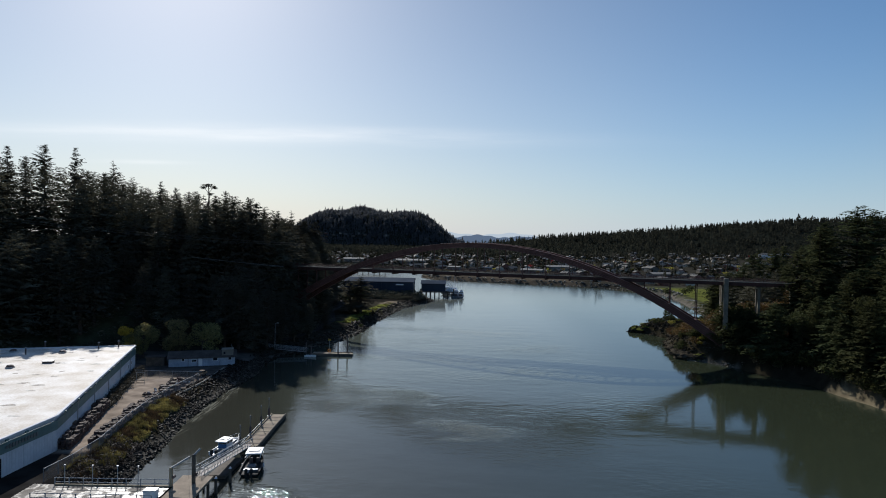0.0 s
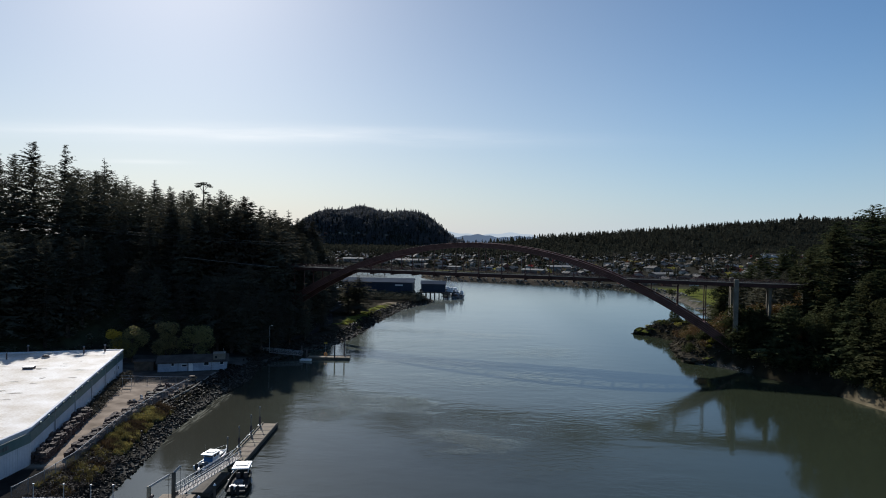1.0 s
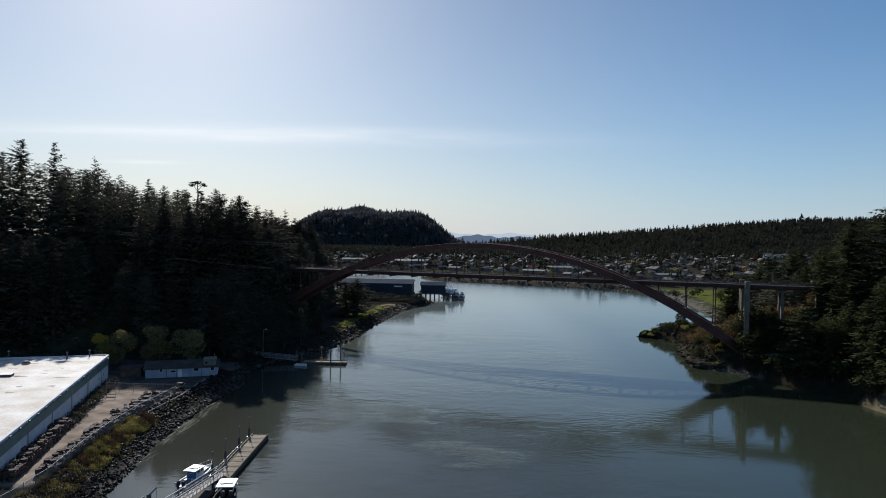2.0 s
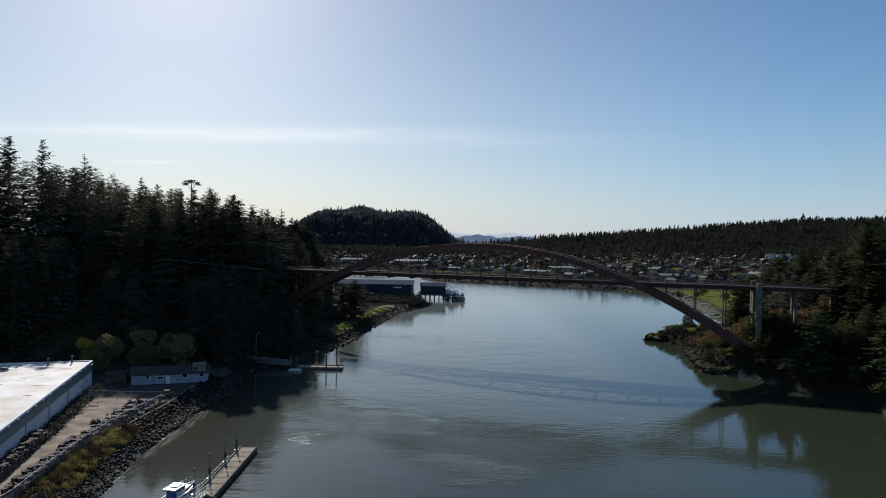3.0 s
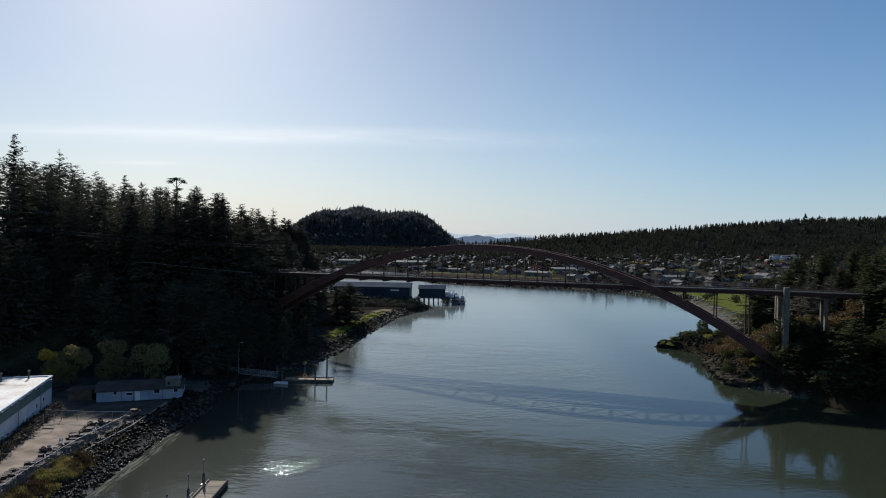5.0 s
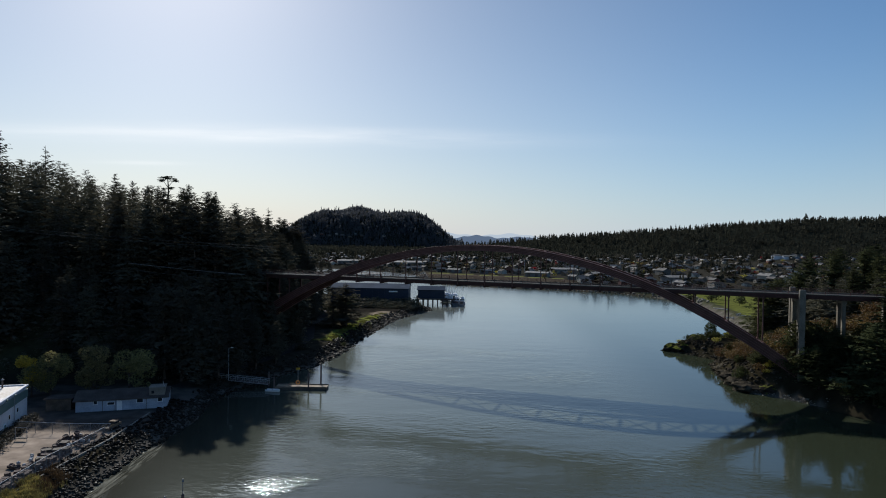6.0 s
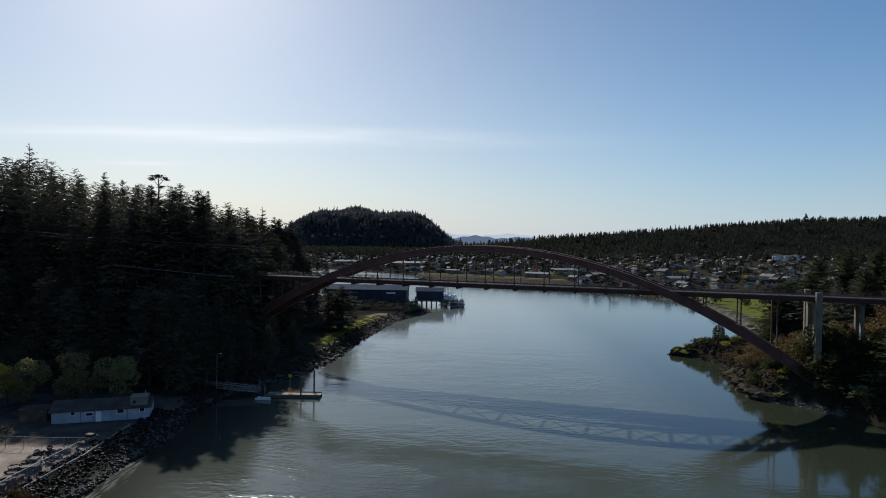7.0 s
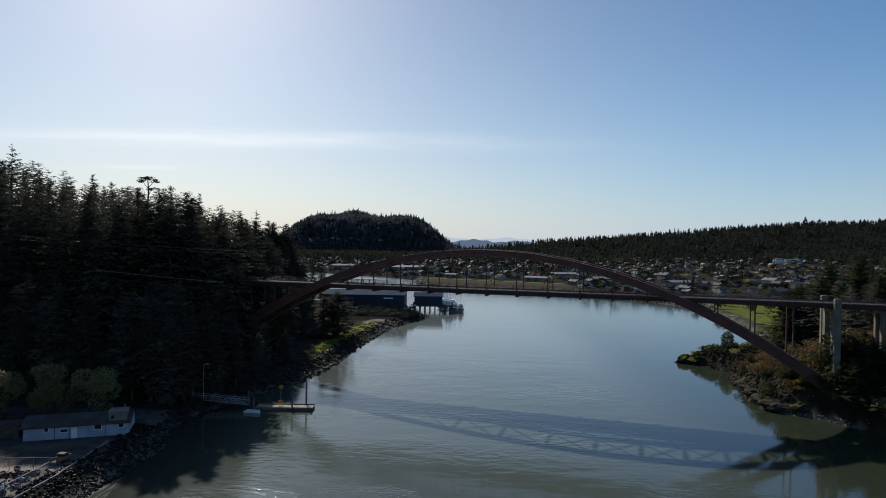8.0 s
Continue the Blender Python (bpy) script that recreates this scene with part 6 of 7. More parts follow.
def hull_geo(L, W, H, sheer=0.32):
    """A boat hull along +x, transom at 0: sections with a deck edge, chine and keel, and a hollow cockpit floor."""
    g = Geo()
    n = 11
    rows = []
    for i in range(n):
        t = i / (n - 1)
        w = W / 2 * (1 if t < 0.45 else math.cos((t - 0.45) / 0.55 * math.pi / 2) ** 0.7 if t < 1 else 0.02)
        w = max(w, 0.03)
        z = H + sheer * t * t
        rows.append([(L * t, w, z), (L * t, w * 0.86, H * 0.25 + 0.35 * t * t), (L * (t * 0.97), 0.02, -0.25 + 0.5 * max(0, t - 0.75) * 4 * 0.4),
                     (L * t, -w * 0.86, H * 0.25 + 0.35 * t * t), (L * t, -w, z), (L * t, -w + min(0.16, w * 0.5), z + 0.02), (L * t, -w + min(0.18, w * 0.6), z - 0.45), (L * t, w - min(0.18, w * 0.6), z - 0.45), (L * t, w - min(0.16, w * 0.5), z + 0.02)])
    vs = [p for r in rows for p in r]
    m = 9
    fs = []
    for i in range(n - 1):
        for k in range(m):
            fs.append((i * m + k, i * m + (k + 1) % m, (i + 1) * m + (k + 1) % m, (i + 1) * m + k))
    fs.append(tuple(range(m - 1, -1, -1)))
    fs.append(tuple(range((n - 1) * m, n * m)))
    return g.add(vs, fs)


def small_boat(name, at, rz, L, W, hull_m, label, cabin, side="white_paint", canopy_only=False):
    bt = thing(name, at, label, "boat", "boats at the dock", rz=rz)
    part("hull", hull_geo(L, W, 0.75), hull_m, bt)
    c0, c1, top = cabin
    ln, mid, w = c1 - c0, (c0 + c1) / 2, W * 0.72
    if canopy_only:
        cab = part("console", Geo().box(c1 - 0.5, 0, 0.85, 0.9, w * 0.6, 1.1, 0, 0.06), "black_rubber", bt)
        part("windscreen", Geo().box(c1 - 0.1, 0, 1.6, 0.06, w - 0.3, 0.6), "glass_dark", cab)
        for y in (-0.55, 0.55):
            part("seat", Geo().box(mid - 0.3, y, 0.75, 0.6, 0.55, 0.8, 0, 0.06), "steel_dark", bt)
        part("cooler_box", Geo().box(0.9, 0.5, 0.62, 0.9, 0.6, 0.5, 0, 0.05), "white_paint", bt)
        part("bait_table", Geo().box(0.35, -0.2, 0.95, 0.5, W * 0.7, 0.1, 0, 0.02), "white_paint", bt)
    else:
        cab = part("cabin", Geo().box(mid, 0, 0.9, ln, w, 1.0, 0, 0.06), side, bt)
        part("window_band", Geo().box(mid, 0, (1.4 + top) / 2, ln - 0.12, w - 0.12, top - 1.4), "glass_dark", cab)
        part("canvas_curtain", Geo().box(c0 - 0.06, 0, 1.05, 0.05, w * 0.9, 0.7), "blue_hull", cab, "blue canvas curtain")
    for x in (c0 + 0.06, mid, c1 - 0.06):
        for y in (-w / 2 + 0.06, w / 2 - 0.06):
            part("pillar", Geo().beam((x, y, 1.38), (x, y, top), 0.1, 0.1), "white_paint", cab)
    roof = part("hardtop", Geo().box(mid - 0.25, 0, top + 0.06, ln + 0.9, w + 0.3, 0.13, 0, 0.05), "white_paint", bt, "white hardtop roof")
    part("roof_rack", Geo().box(mid, 0, top + 0.22, ln * 0.7, w * 0.75, 0.06), "galv", roof)
    part("antenna", Geo().tube((c0 + 0.3, w * 0.3, top), (c0 - 0.1, w * 0.34, top + 1.5), 0.02, 0.012, 4), "galv", roof)
    part("foredeck", Geo().box(c1 + (L - c1) * 0.33, 0, 0.92, (L - c1) * 0.55, W * 0.5, 0.34, 0, 0.12), "grey_hull", bt)
    part("engine_box", Geo().box(c0 * 0.55, 0, 0.7, c0 * 0.3, W * 0.4, 0.45, 0, 0.08), "grey_hull", bt)
    for y in (-0.4, 0.4):
        mo = part("outboard", Geo().box(-0.25, y, 0.85, 0.5, 0.42, 0.8, 0, 0.1), "black_rubber", bt, "black outboard motor")
        part("leg", Geo().box(-0.25, y, 0.1, 0.2, 0.16, 0.9), "black_rubber", mo)
    for sg in (-1, 1):
        g = Geo().tube((L * 0.5, sg * W * 0.46, 1.35), (L * 0.78, sg * W * 0.36, 1.55), 0.03, 0.03, 5)
        g.tube((L * 0.78, sg * W * 0.36, 1.55), (L * 0.97, sg * 0.12, 1.75), 0.03, 0.03, 5)
        for t, yy in ((0.5, 0.46), (0.64, 0.42), (0.78, 0.36), (0.9, 0.19)):
            g.tube((L * t, sg * W * yy, 0.8), (L * t, sg * W * yy, 1.35 + (t - 0.5) * 0.8), 0.02, 0.02, 4)
        part("bow_rail", g, "galv", bt)
        part("fender", Geo().tube((L * 0.4, sg * (W / 2 + 0.1), 0.2), (L * 0.4, sg * (W / 2 + 0.1), 0.75), 0.11, 0.11, 7), "white_paint", bt)
        part("rub_rail", Geo().box(L * 0.24, sg * (W / 2 + 0.03), 0.7, L * 0.46, 0.08, 0.12), "black_rubber", bt)
    return bt


small_boat("motor_boat", (-37.8, 110.3, 0.1), radians(78), 7.9, 2.4, "white_paint", "white cabin motor boat with a blue curtain moored at the dock", (2.4, 4.3, 1.9))
small_boat("work_boat", (-29.5, 102.0, 0.1), radians(97), 8.8, 3.1, "black_rubber", "dark-hulled open work boat with a white canopy", (4.3, 6.6, 2.2), "grey_hull", True)


# ---- left shore further on: second dock, road, park ----
def second_dock():
    fd = thing("landing_float", (-40.5, 203.8, 0), "pale plank landing float with dark edges", "dock", rz=0.015)
    part("float_body", Geo().box(6.3, 0, 0.2, 12.6, 3.3, 0.6), "wood_dark", fd)
    me = Geo().box(0, 0, 0, 0.42, 3.4, 0.08).mesh("plank", "wood_dock")
    for i in range(28):
        part("plank", me, None, fd, at=pose(0.22 + 0.45 * i, 0, 0.56))
    for y in (-1.6, 1.6):
        part("edge_rail", Geo().box(6.3, y, 0.7, 12.6, 0.2, 0.2, 0, 0.03), "wood_dark", fd)
    for x, y, top in ((-32.2, 201.9, 4.3), (-29.9, 205.8, 5.6), (-40.6, 201.8, 3.2), (-43.0, 205.8, 3.6)):
        p = thing("dock_pile", (x, y, -2.4), "dark steel pile holding the landing float", "pile", "piles at the landing float")
        part("shaft", Geo().tube((0, 0, 0), (0, 0, top + 2.4), 0.2, 0.2, 10), "steel_dark", p)
        part("cap", Geo().tube((0, 0, top + 2.4), (0, 0, top + 2.65), 0.22, 0.03, 10), "black_rubber", p)
    gangway((-55.6, 205.6, 1.7), (-42.6, 204.3, 0.9), 1.4, "gangway", "white railed gangway to the landing float")
    st = thing("life_ring_post", (-35.4, 204.6, 0.6), "post with an orange life ring and yellow sign", "life ring")
    part("post", Geo().tube((0, 0, 0), (0, 0, 4.2), 0.06, 0.05, 6), "galv", st)
    bmr = bmesh.new()
    loop = []
    for i in range(16):
        a = 6.283 * i / 16
        loop.append([bmr.verts.new(((0.42 + 0.13 * math.cos(c)) * math.cos(a), -0.12 + 0.13 * math.sin(c), 0.75 + (0.42 + 0.13 * math.cos(c)) * math.sin(a))) for c in (0, 1.05, 2.09, 3.14, 4.19, 5.24)])
    for i in range(16):
        for k in range(6):
            bmr.faces.new((loop[i][k], loop[(i + 1) % 16][k], loop[(i + 1) % 16][(k + 1) % 6], loop[i][(k + 1) % 6]))
    ring = bpy.data.meshes.new("life_ring")
    bmr.to_mesh(ring)
    bmr.free()
    ring.materials.append(M["orange"])
    part("life_ring", ring, None, st, "orange life ring")
    part("sign", Geo().box(0, 0, 4.1, 0.9, 0.06, 0.6), "leaves_yellow", st, "dull yellow sign board")
    sk = thing("skiff", (-42.2, 200.6, 0.05), "small pale skiff beside the float", "boat", rz=-0.2)
    part("hull", hull_geo(3.6, 1.4, 0.45, 0.2), "white_paint", sk)
    part("thwart", Geo().box(1.4, 0, 0.3, 0.3, 1.1, 0.06), "wood_dock", sk)


second_dock()
light_pole(-52.4, 203.6, 2.0, 7.8, "street_lamp", "tall street lamp by the landing", "", 0.8)


def ribbon(name, line, wide, material, label, lift=0.06, category="road"):
    g = Geo()
    pts = []
    for (xa, ya), (xb, yb) in zip(line, line[1:]):
        n = max(1, int(math.hypot(xb - xa, yb - ya) / 3))
        pts += [(xa + (xb - xa) * i / n, ya + (yb - ya) * i / n) for i in range(n)]
    pts.append(line[-1])
    P = np.array(pts)
    T = np.gradient(P, axis=0)
    T /= np.linalg.norm(T, axis=1)[:, None]
    Nn = np.stack([-T[:, 1], T[:, 0]], 1)
    A, C, B = P + Nn * wide / 2, P, P - Nn * wide / 2
    za, zb, zc = land(A[:, 0], A[:, 1]), land(B[:, 0], B[:, 1]), land(C[:, 0], C[:, 1])
    zm = np.maximum(np.maximum(za, zb), zc) + lift
    vs = [(a[0], a[1], z) for a, z in zip(A, zm)] + [(b[0], b[1], z) for b, z in zip(B, zm)]
    n = len(P)
    vs += [(x, y, z - 0.6) for x, y, z in vs]
    fs = [(i, i + 1, n + i + 1, n + i) for i in range(n - 1)]
    fs += [(2 * n + i, 2 * n + i + 1, i + 1, i) for i in range(n - 1)] + [(n + i, n + i + 1, 3 * n + i + 1, 3 * n + i) for i in range(n - 1)]
    return solid(name, g.add(vs, fs), material, label, category, kind="structure")


ribbon("road", [(-62, 196), (-56, 212), (-50, 226), (-46, 246), (-46, 268), (-52, 300), (-52, 340), (-56, 352)], 3.6, "asphalt", "narrow grey shore road under the trees")
for x, y, top, w in ((-42.0, 295, 18.5, 0.85), (-37.6, 297.5, 19.6, 0.95), (-39.6, 302, 19.0, 0.85)):
    conifer(x, y, top, wide=w * 3.0, kit=OPEN_FIR, turn=x, label="spreading dark fir on the park lawn", group="firs in the park")
SHRUB = [broadleaf_meshes(71, 3.0, 2.2, 0.3, "leaves_green", 480, 0.25), broadleaf_meshes(72, 3.0, 2.4, 0.3, "leaves_rust", 640, 0.19), broadleaf_meshes(73, 3.0, 2.2, 0.3, "leaves_yellow", 600, 0.2)]
for x, y, k, s in ((-44, 352, 0, 1.3), (-50, 330, 0, 1.8), (-33, 262, 0, 0.5), (-46, 374, 0, 2.0), (-51, 372, 0, 1.9)):
    broadleaf("shrub", x, y, SHRUB[k], s, x, "dark rounded shrub by the park" if k == 0 else "russet shrub by the park", "shrubs in the park", category="shrub")


# ---- blue boat sheds and fishing boats ----
def gable_shed(name, x0, x1, y0, y1, z0, eave, ridge, wall_m, roof_m, label, category="boat shed"):
    sh = thing(name, (x0, y0, z0), label, category)
    L, D = x1 - x0, y1 - y0
    n = max(2, int(L / 3))
    for i in range(n):
        part("wall_panel", Geo().box(L * (i + 0.5) / n, 0.1, (eave - z0) / 2, L / n - 0.03, 0.2, eave - z0), wall_m, sh)
    part("wall", Geo().box(L / 2, D / 2 + 0.1, (eave - z0) / 2, L - 0.02, D - 0.25, eave - z0 - 0.02), wall_m, sh)
    e = 0.5
    a, b = eave - z0 + 0.02, ridge - z0
    pts = [(-e, -e, a), (L + e, -e, a), (L + e, D / 2, b), (-e, D / 2, b), (L + e, D + e, a), (-e, D + e, a)]
    low = [(x, y, z - 0.25) for x, y, z in pts]
    part("roof", Geo().add(pts + low, [(0, 1, 2, 3), (3, 2, 4, 5), (7, 6, 9, 8), (8, 9, 11, 10), (0, 6, 7, 1), (4, 10, 11, 5), (1, 7, 8, 2), (2, 8, 10, 4), (0, 3, 9, 6), (3, 5, 11, 9)]), roof_m, sh)
    return sh, L, D


bs, L, D = gable_shed("boat_shed_large", -58, -17.2, 381, 408, 2.0, 11.2, 12.9, "blue_wall", "blue_roof", "large dark blue metal boat shed on the shore")
part("door", Geo().box(L - 10, -0.06, 3.2, 7.0, 0.1, 5.4), "blue_wall", bs)
part("window", Geo().box(L - 8, -0.08, 7.6, 4.6, 0.12, 0.7), "lamp_white", bs, "pale strip window")
bs2, L, D = gable_shed("boat_shed_small", -13.2, 2.2, 410, 424, 3.6, 8.4, 10.2, "blue_wall", "blue_roof", "blue metal boat shed on a piled wharf")
wf = thing("wharf", (-14, 408, 0), "dark timber wharf on piles", "wharf")
part("deck", Geo().box(11, 8, 3.3, 22, 18, 0.6), "wood_dark", wf)
for i in range(8):
    for y in (0, 6, 12, 16):
        part("wharf_post", Geo().tube((1 + i * 2.8, y, -2.5), (1 + i * 2.8, y, 3.1), 0.32, 0.32, 8), "wood_dark", wf)
for x in (0.5, 21.5):
    part("fender_post", Geo().tube((x, -0.6, -2.5), (x, -0.6, 5.4), 0.42, 0.4, 9), "wood_dark", wf)
rng_w = random.Random(66)
for i in range(24):
    x, y = 2.9 + rng_w.uniform(0, 4.6), 408.5 + rng_w.uniform(0, 8)
    k = i % 3
    if k == 0:
        g = thing("net_pile", (x, y, 3.6), "heap of pale fishing net on the wharf", "fishing gear", "fishing gear on the wharf", rz=rng_w.uniform(0, 3))
        part("heap", rock_meshes("white_paint", 1, 300 + i)[0], None, g, at=Matrix.LocRotScale((0, 0, 0.6), Euler((0, 0, 0)), (2.4, 2.2, 2.6)))
    elif k == 1:
        g = thing("fish_tote", (x, y, 3.6), "stacked pale plastic fish totes on the wharf", "tote", "fishing gear on the wharf", rz=rng_w.uniform(0, 3))
        for j in range(rng_w.randint(1, 3)):
            part("body", Geo().box(0, 0, 0.45 + 0.85 * j, 1.3, 1.1, 0.8, 0, 0.06), "white_paint", g)
    else:
        g = thing("wharf_crane", (x, y, 3.6), "slim pale hoist mast on the wharf", "hoist", "fishing gear on the wharf", rz=rng_w.uniform(0, 3))
        part("mast", Geo().tube((0, 0, 0), (0, 0, rng_w.uniform(4, 7)), 0.14, 0.1, 6), "white_paint", g)
        part("boom", Geo().tube((0, 0, 3.2), (2.2, 0, 5.0), 0.1, 0.07, 6), "white_paint", g)


def fishing_boat(at, rz, L, hull_m, label):
    W = L * 0.3
    bt = thing("fishing_boat", at, label, "boat", "fishing boats at the wharf", rz=rz)
    part("hull", hull_geo(L, W, 1.5, 1.1), hull_m, bt)
    wh = part("wheelhouse", Geo().box(L * 0.58, 0, 2.6, L * 0.24, W * 0.6, 2.4, 0, 0.15), "white_paint", bt, "white wheelhouse")
    part("windows", Geo().box(L * 0.58, 0, 3.1, L * 0.243, W * 0.61, 0.6), "glass_dark", wh)
    part("flybridge", Geo().box(L * 0.56, 0, 4.2, L * 0.16, W * 0.45, 0.9, 0, 0.1), "white_paint", wh)
    part("mast", Geo().tube((L * 0.45, 0, 1.4), (L * 0.45, 0, L * 0.62), 0.12, 0.06, 7), "white_paint", bt)
    part("boom", Geo().tube((L * 0.45, 0, 3.0), (L * 0.1, 0, 5.2), 0.08, 0.06, 6), "white_paint", bt)
    for sg in (-1, 1):
        part("outrigger_pole", Geo().tube((L * 0.47, sg * W * 0.35, 1.6), (L * 0.44, sg * W * 0.7, L * 0.58), 0.06, 0.04, 5), "galv", bt)
    part("net_reel", Geo().tube((L * 0.12, -W * 0.25, 1.9), (L * 0.12, W * 0.25, 1.9), 0.7, 0.7, 10), "steel_dark", bt)
    return bt


fishing_boat((8.4, 404, 0.1), radians(84), 16, "grey_hull", "dark fishing boat with white wheelhouse at the wharf")
fishing_boat((11.9, 403, 0.1), radians(86), 13, "grey_hull", "small white fishing boat at the wharf")
fishing_boat((8.2, 422, 0.1), radians(88), 19, "white_paint", "white fishing boat with tall poles beside the wharf")
fishing_boat((2.0, 428, 0.1), radians(80), 18, "grey_hull", "fishing boat with tall poles behind the wharf")
mk = thing("channel_marker", (-17.5, 335, -2.2), "slim grey marker pile in the shallows", "pile")
part("shaft", Geo().tube((0, 0, 0), (0, 0, 5.4), 0.16, 0.13, 8), "steel_dark", mk)


# ---- right shore ----
def boulder_mesh(seed, flat, material="moss_rock"):
    rng = random.Random(seed)
    bm = bmesh.new()
    bmesh.ops.create_icosphere(bm, subdivisions=3, radius=1.0)
    off = Vector((rng.uniform(0, 50), rng.uniform(0, 50), rng.uniform(0, 50)))
    for v in bm.verts:
        n = noise.noise(v.co * 1.3 + off) * 0.45 + noise.noise(v.co * 3.1 + off) * 0.2 + noise.noise(v.co * 6.0 + off) * 0.2
        v.co = v.co * (1.0 + n)
        v.co.z *= flat
    me = bpy.data.meshes.new("ledge")
    bm.to_mesh(me)
    bm.free()
    me.materials.append(M[material])
    return me


def ledges():
    kits = [boulder_mesh(s, f) for s, f in ((1, 0.5), (2, 0.42), (3, 0.6), (4, 0.5))]
    isl = thing("rocky_islet", (86, 266, 0), "low rocky islet with mossy turf on top", "rock")
    for i, (x, y, r, h) in enumerate(((81.5, 268.3, 3.6, 1.0), (85.5, 267.5, 5.0, 1.25), (90.5, 268.5, 5.6, 1.3), (96, 270, 6.0, 1.1), (88, 264, 4.4, 1.0), (94, 263, 5.0, 0.9), (101, 274, 6.0, 1.0), (100, 265, 5.0, 0.9))):
        part("ledge", kits[i % 4], None, isl, at=Matrix.LocRotScale((x - 86, y - 266, 0.4), Euler((0, 0, i * 1.3)), (r, r * 0.75, r * 1.05 * h)))
    mossy = boulder_mesh(9, 0.55)
    kits = [boulder_mesh(s, f, "ledge_rock") for s, f in ((5, 0.5), (6, 0.42), (7, 0.6), (8, 0.5))]
    pt = thing("rocky_headland", (84, 215, 0), "brown rock headland under the arch springing", "rock")
    for i, (x, y, r, h) in enumerate(((79.5, 209.5, 4.2, 1.3), (83.5, 208.5, 4.2, 1.4), (80.0, 215, 4.4, 1.2), (82, 221, 4.6, 1.1), (84.5, 227.5, 4.6, 1.0), (86.5, 235, 4.6, 0.9), (86.5, 211, 5.0, 1.7), (87, 218, 5.0, 1.5), (89.5, 242, 4.6, 0.8))):
        part("ledge", mossy if i in (1, 6, 7) else kits[(i + 1) % 4], None, pt, at=Matrix.LocRotScale((x - 84, y - 215, 0.8), Euler((0, 0, i * 0.9)), (r, r * 0.8, r * 0.62 * h)))


ledges()
MADRONE = [broadleaf_meshes(81, 14, 5.2, 0.3, "leaves_green", 3600, 0.29), broadleaf_meshes(82, 12, 5.4, 0.3, "leaves_green", 3400, 0.29)]


def right_shore():
    rng = random.Random(77)
    for x, y, s in ((103, 186, 0.9), (107, 178, 1.0), (112, 190, 1.2), (105, 168, 0.9), (110, 165, 1.1), (118, 186, 1.3), (108, 155, 1.0), (114, 176, 1.2), (104, 194, 0.9), (126, 192, 1.4), (107, 143, 1.0), (120, 172, 1.3)):
        broadleaf("madrone_tree", x, y, MADRONE[int(x) % 2], s, y, "leafy green madrone among the firs", "madrones on the rocky shore")
    for x, y, k, s in ((84, 266, 0, 0.5), (99, 272, 2, 0.6), (102, 271, 2, 0.65), (104, 274, 2, 0.6), (97.5, 268, 2, 0.5), (100, 275, 2, 0.6), (88, 264.5, 0, 0.6), (93, 264, 0, 0.55), (97, 266, 2, 0.45), (100, 268, 0, 0.7), (104, 272, 0, 0.8), (95, 270, 0, 0.6), (90, 268, 0, 0.5), (108, 268, 0, 0.9), (112, 262, 0, 1.0),
                       (84, 226, 1, 0.8), (88, 224, 1, 0.9), (92, 228, 1, 1.0), (95, 224, 1, 1.0), (86, 219, 0, 0.7), (98, 230, 1, 1.1), (102, 236, 1, 1.2), (92, 238, 1, 0.8), (97, 245, 1, 0.9), (104, 246, 1, 1.1), (110, 226, 1, 1.2), (114, 222, 1, 1.2), (108, 217, 1, 1.1), (118, 228, 1, 1.3),
                       (81, 216, 0, 0.6), (84, 212, 0, 0.8), (88, 206, 0, 1.0), (92, 199, 0, 1.1), (95, 203, 0, 1.1), (94, 194, 0, 1.0), (98, 197, 0, 1.2), (90, 213, 0, 1.0), (95, 210, 0, 1.0), (99, 190, 0, 1.1), (97, 186, 0, 1.0), (103, 180, 0, 1.2)):
        label = ("low dark green shrub on the rocks", "russet autumn brush under the bridge", "mossy yellow-green shrub on the rocks")[k]
        broadleaf("shrub", x, y, SHRUB[k], s * rng.uniform(0.9, 1.15), rng.uniform(0, 6.28), label, "shrubs on the rocky point", category="shrub")
    for x, y, s in ((84.7, 209.3, 0.62), (85.9, 209.0, 0.75), (83.8, 208.2, 0.5), (87.0, 208.6, 0.6)):
        broadleaf("shrub", x, y, SHRUB[2], s, x * 7, "mossy yellow-green shrub on the rocks", "shrubs on the rocky point", category="shrub")
    r3 = random.Random(79)
    for y in np.arange(128, 193, 2.6):
        x = float(np.interp(y, (110, 148, 160, 172, 179, 187, 194.5, 200), (104, 102, 100.8, 99.3, 96.8, 92, 91, 93))) + r3.uniform(1.2, 2.6)
        broadleaf("shrub", x, float(y), SHRUB[0], r3.uniform(1.1, 1.9), r3.uniform(0, 6.28), "dark green shrub overhanging the water", "shrubs along the right waterline", category="shrub")
    for x, y, tall in ((91.2, 198.6, 9.5), (94.4, 198.0, 12.0), (90.2, 201.4, 7.0), (92.6, 202.6, 8.5), (96, 197, 9), (98, 204, 5.5), (96, 192, 7), (100, 210, 5.5), (103, 203, 7)):
        conifer(x, y, None, tall, 1.7, DIM_FIRS[3], x, "bushy dark fir on the rocky shore")
    made = 0
    while made < 62:
        x, y = r3.uniform(87, 113), r3.uniform(195, 230)
        if (82 < x < 91 and 194 < y < 203) or y < 198 and x < 93:
            continue
        made += 1
        broadleaf("shrub", x, y, SHRUB[0 if y < 208 or made % 4 == 0 else 1], r3.uniform(1.0, 1.6), r3.uniform(0, 6.28), "dense autumn brush round the arch footing", "shrubs at the arch footing", category="shrub")
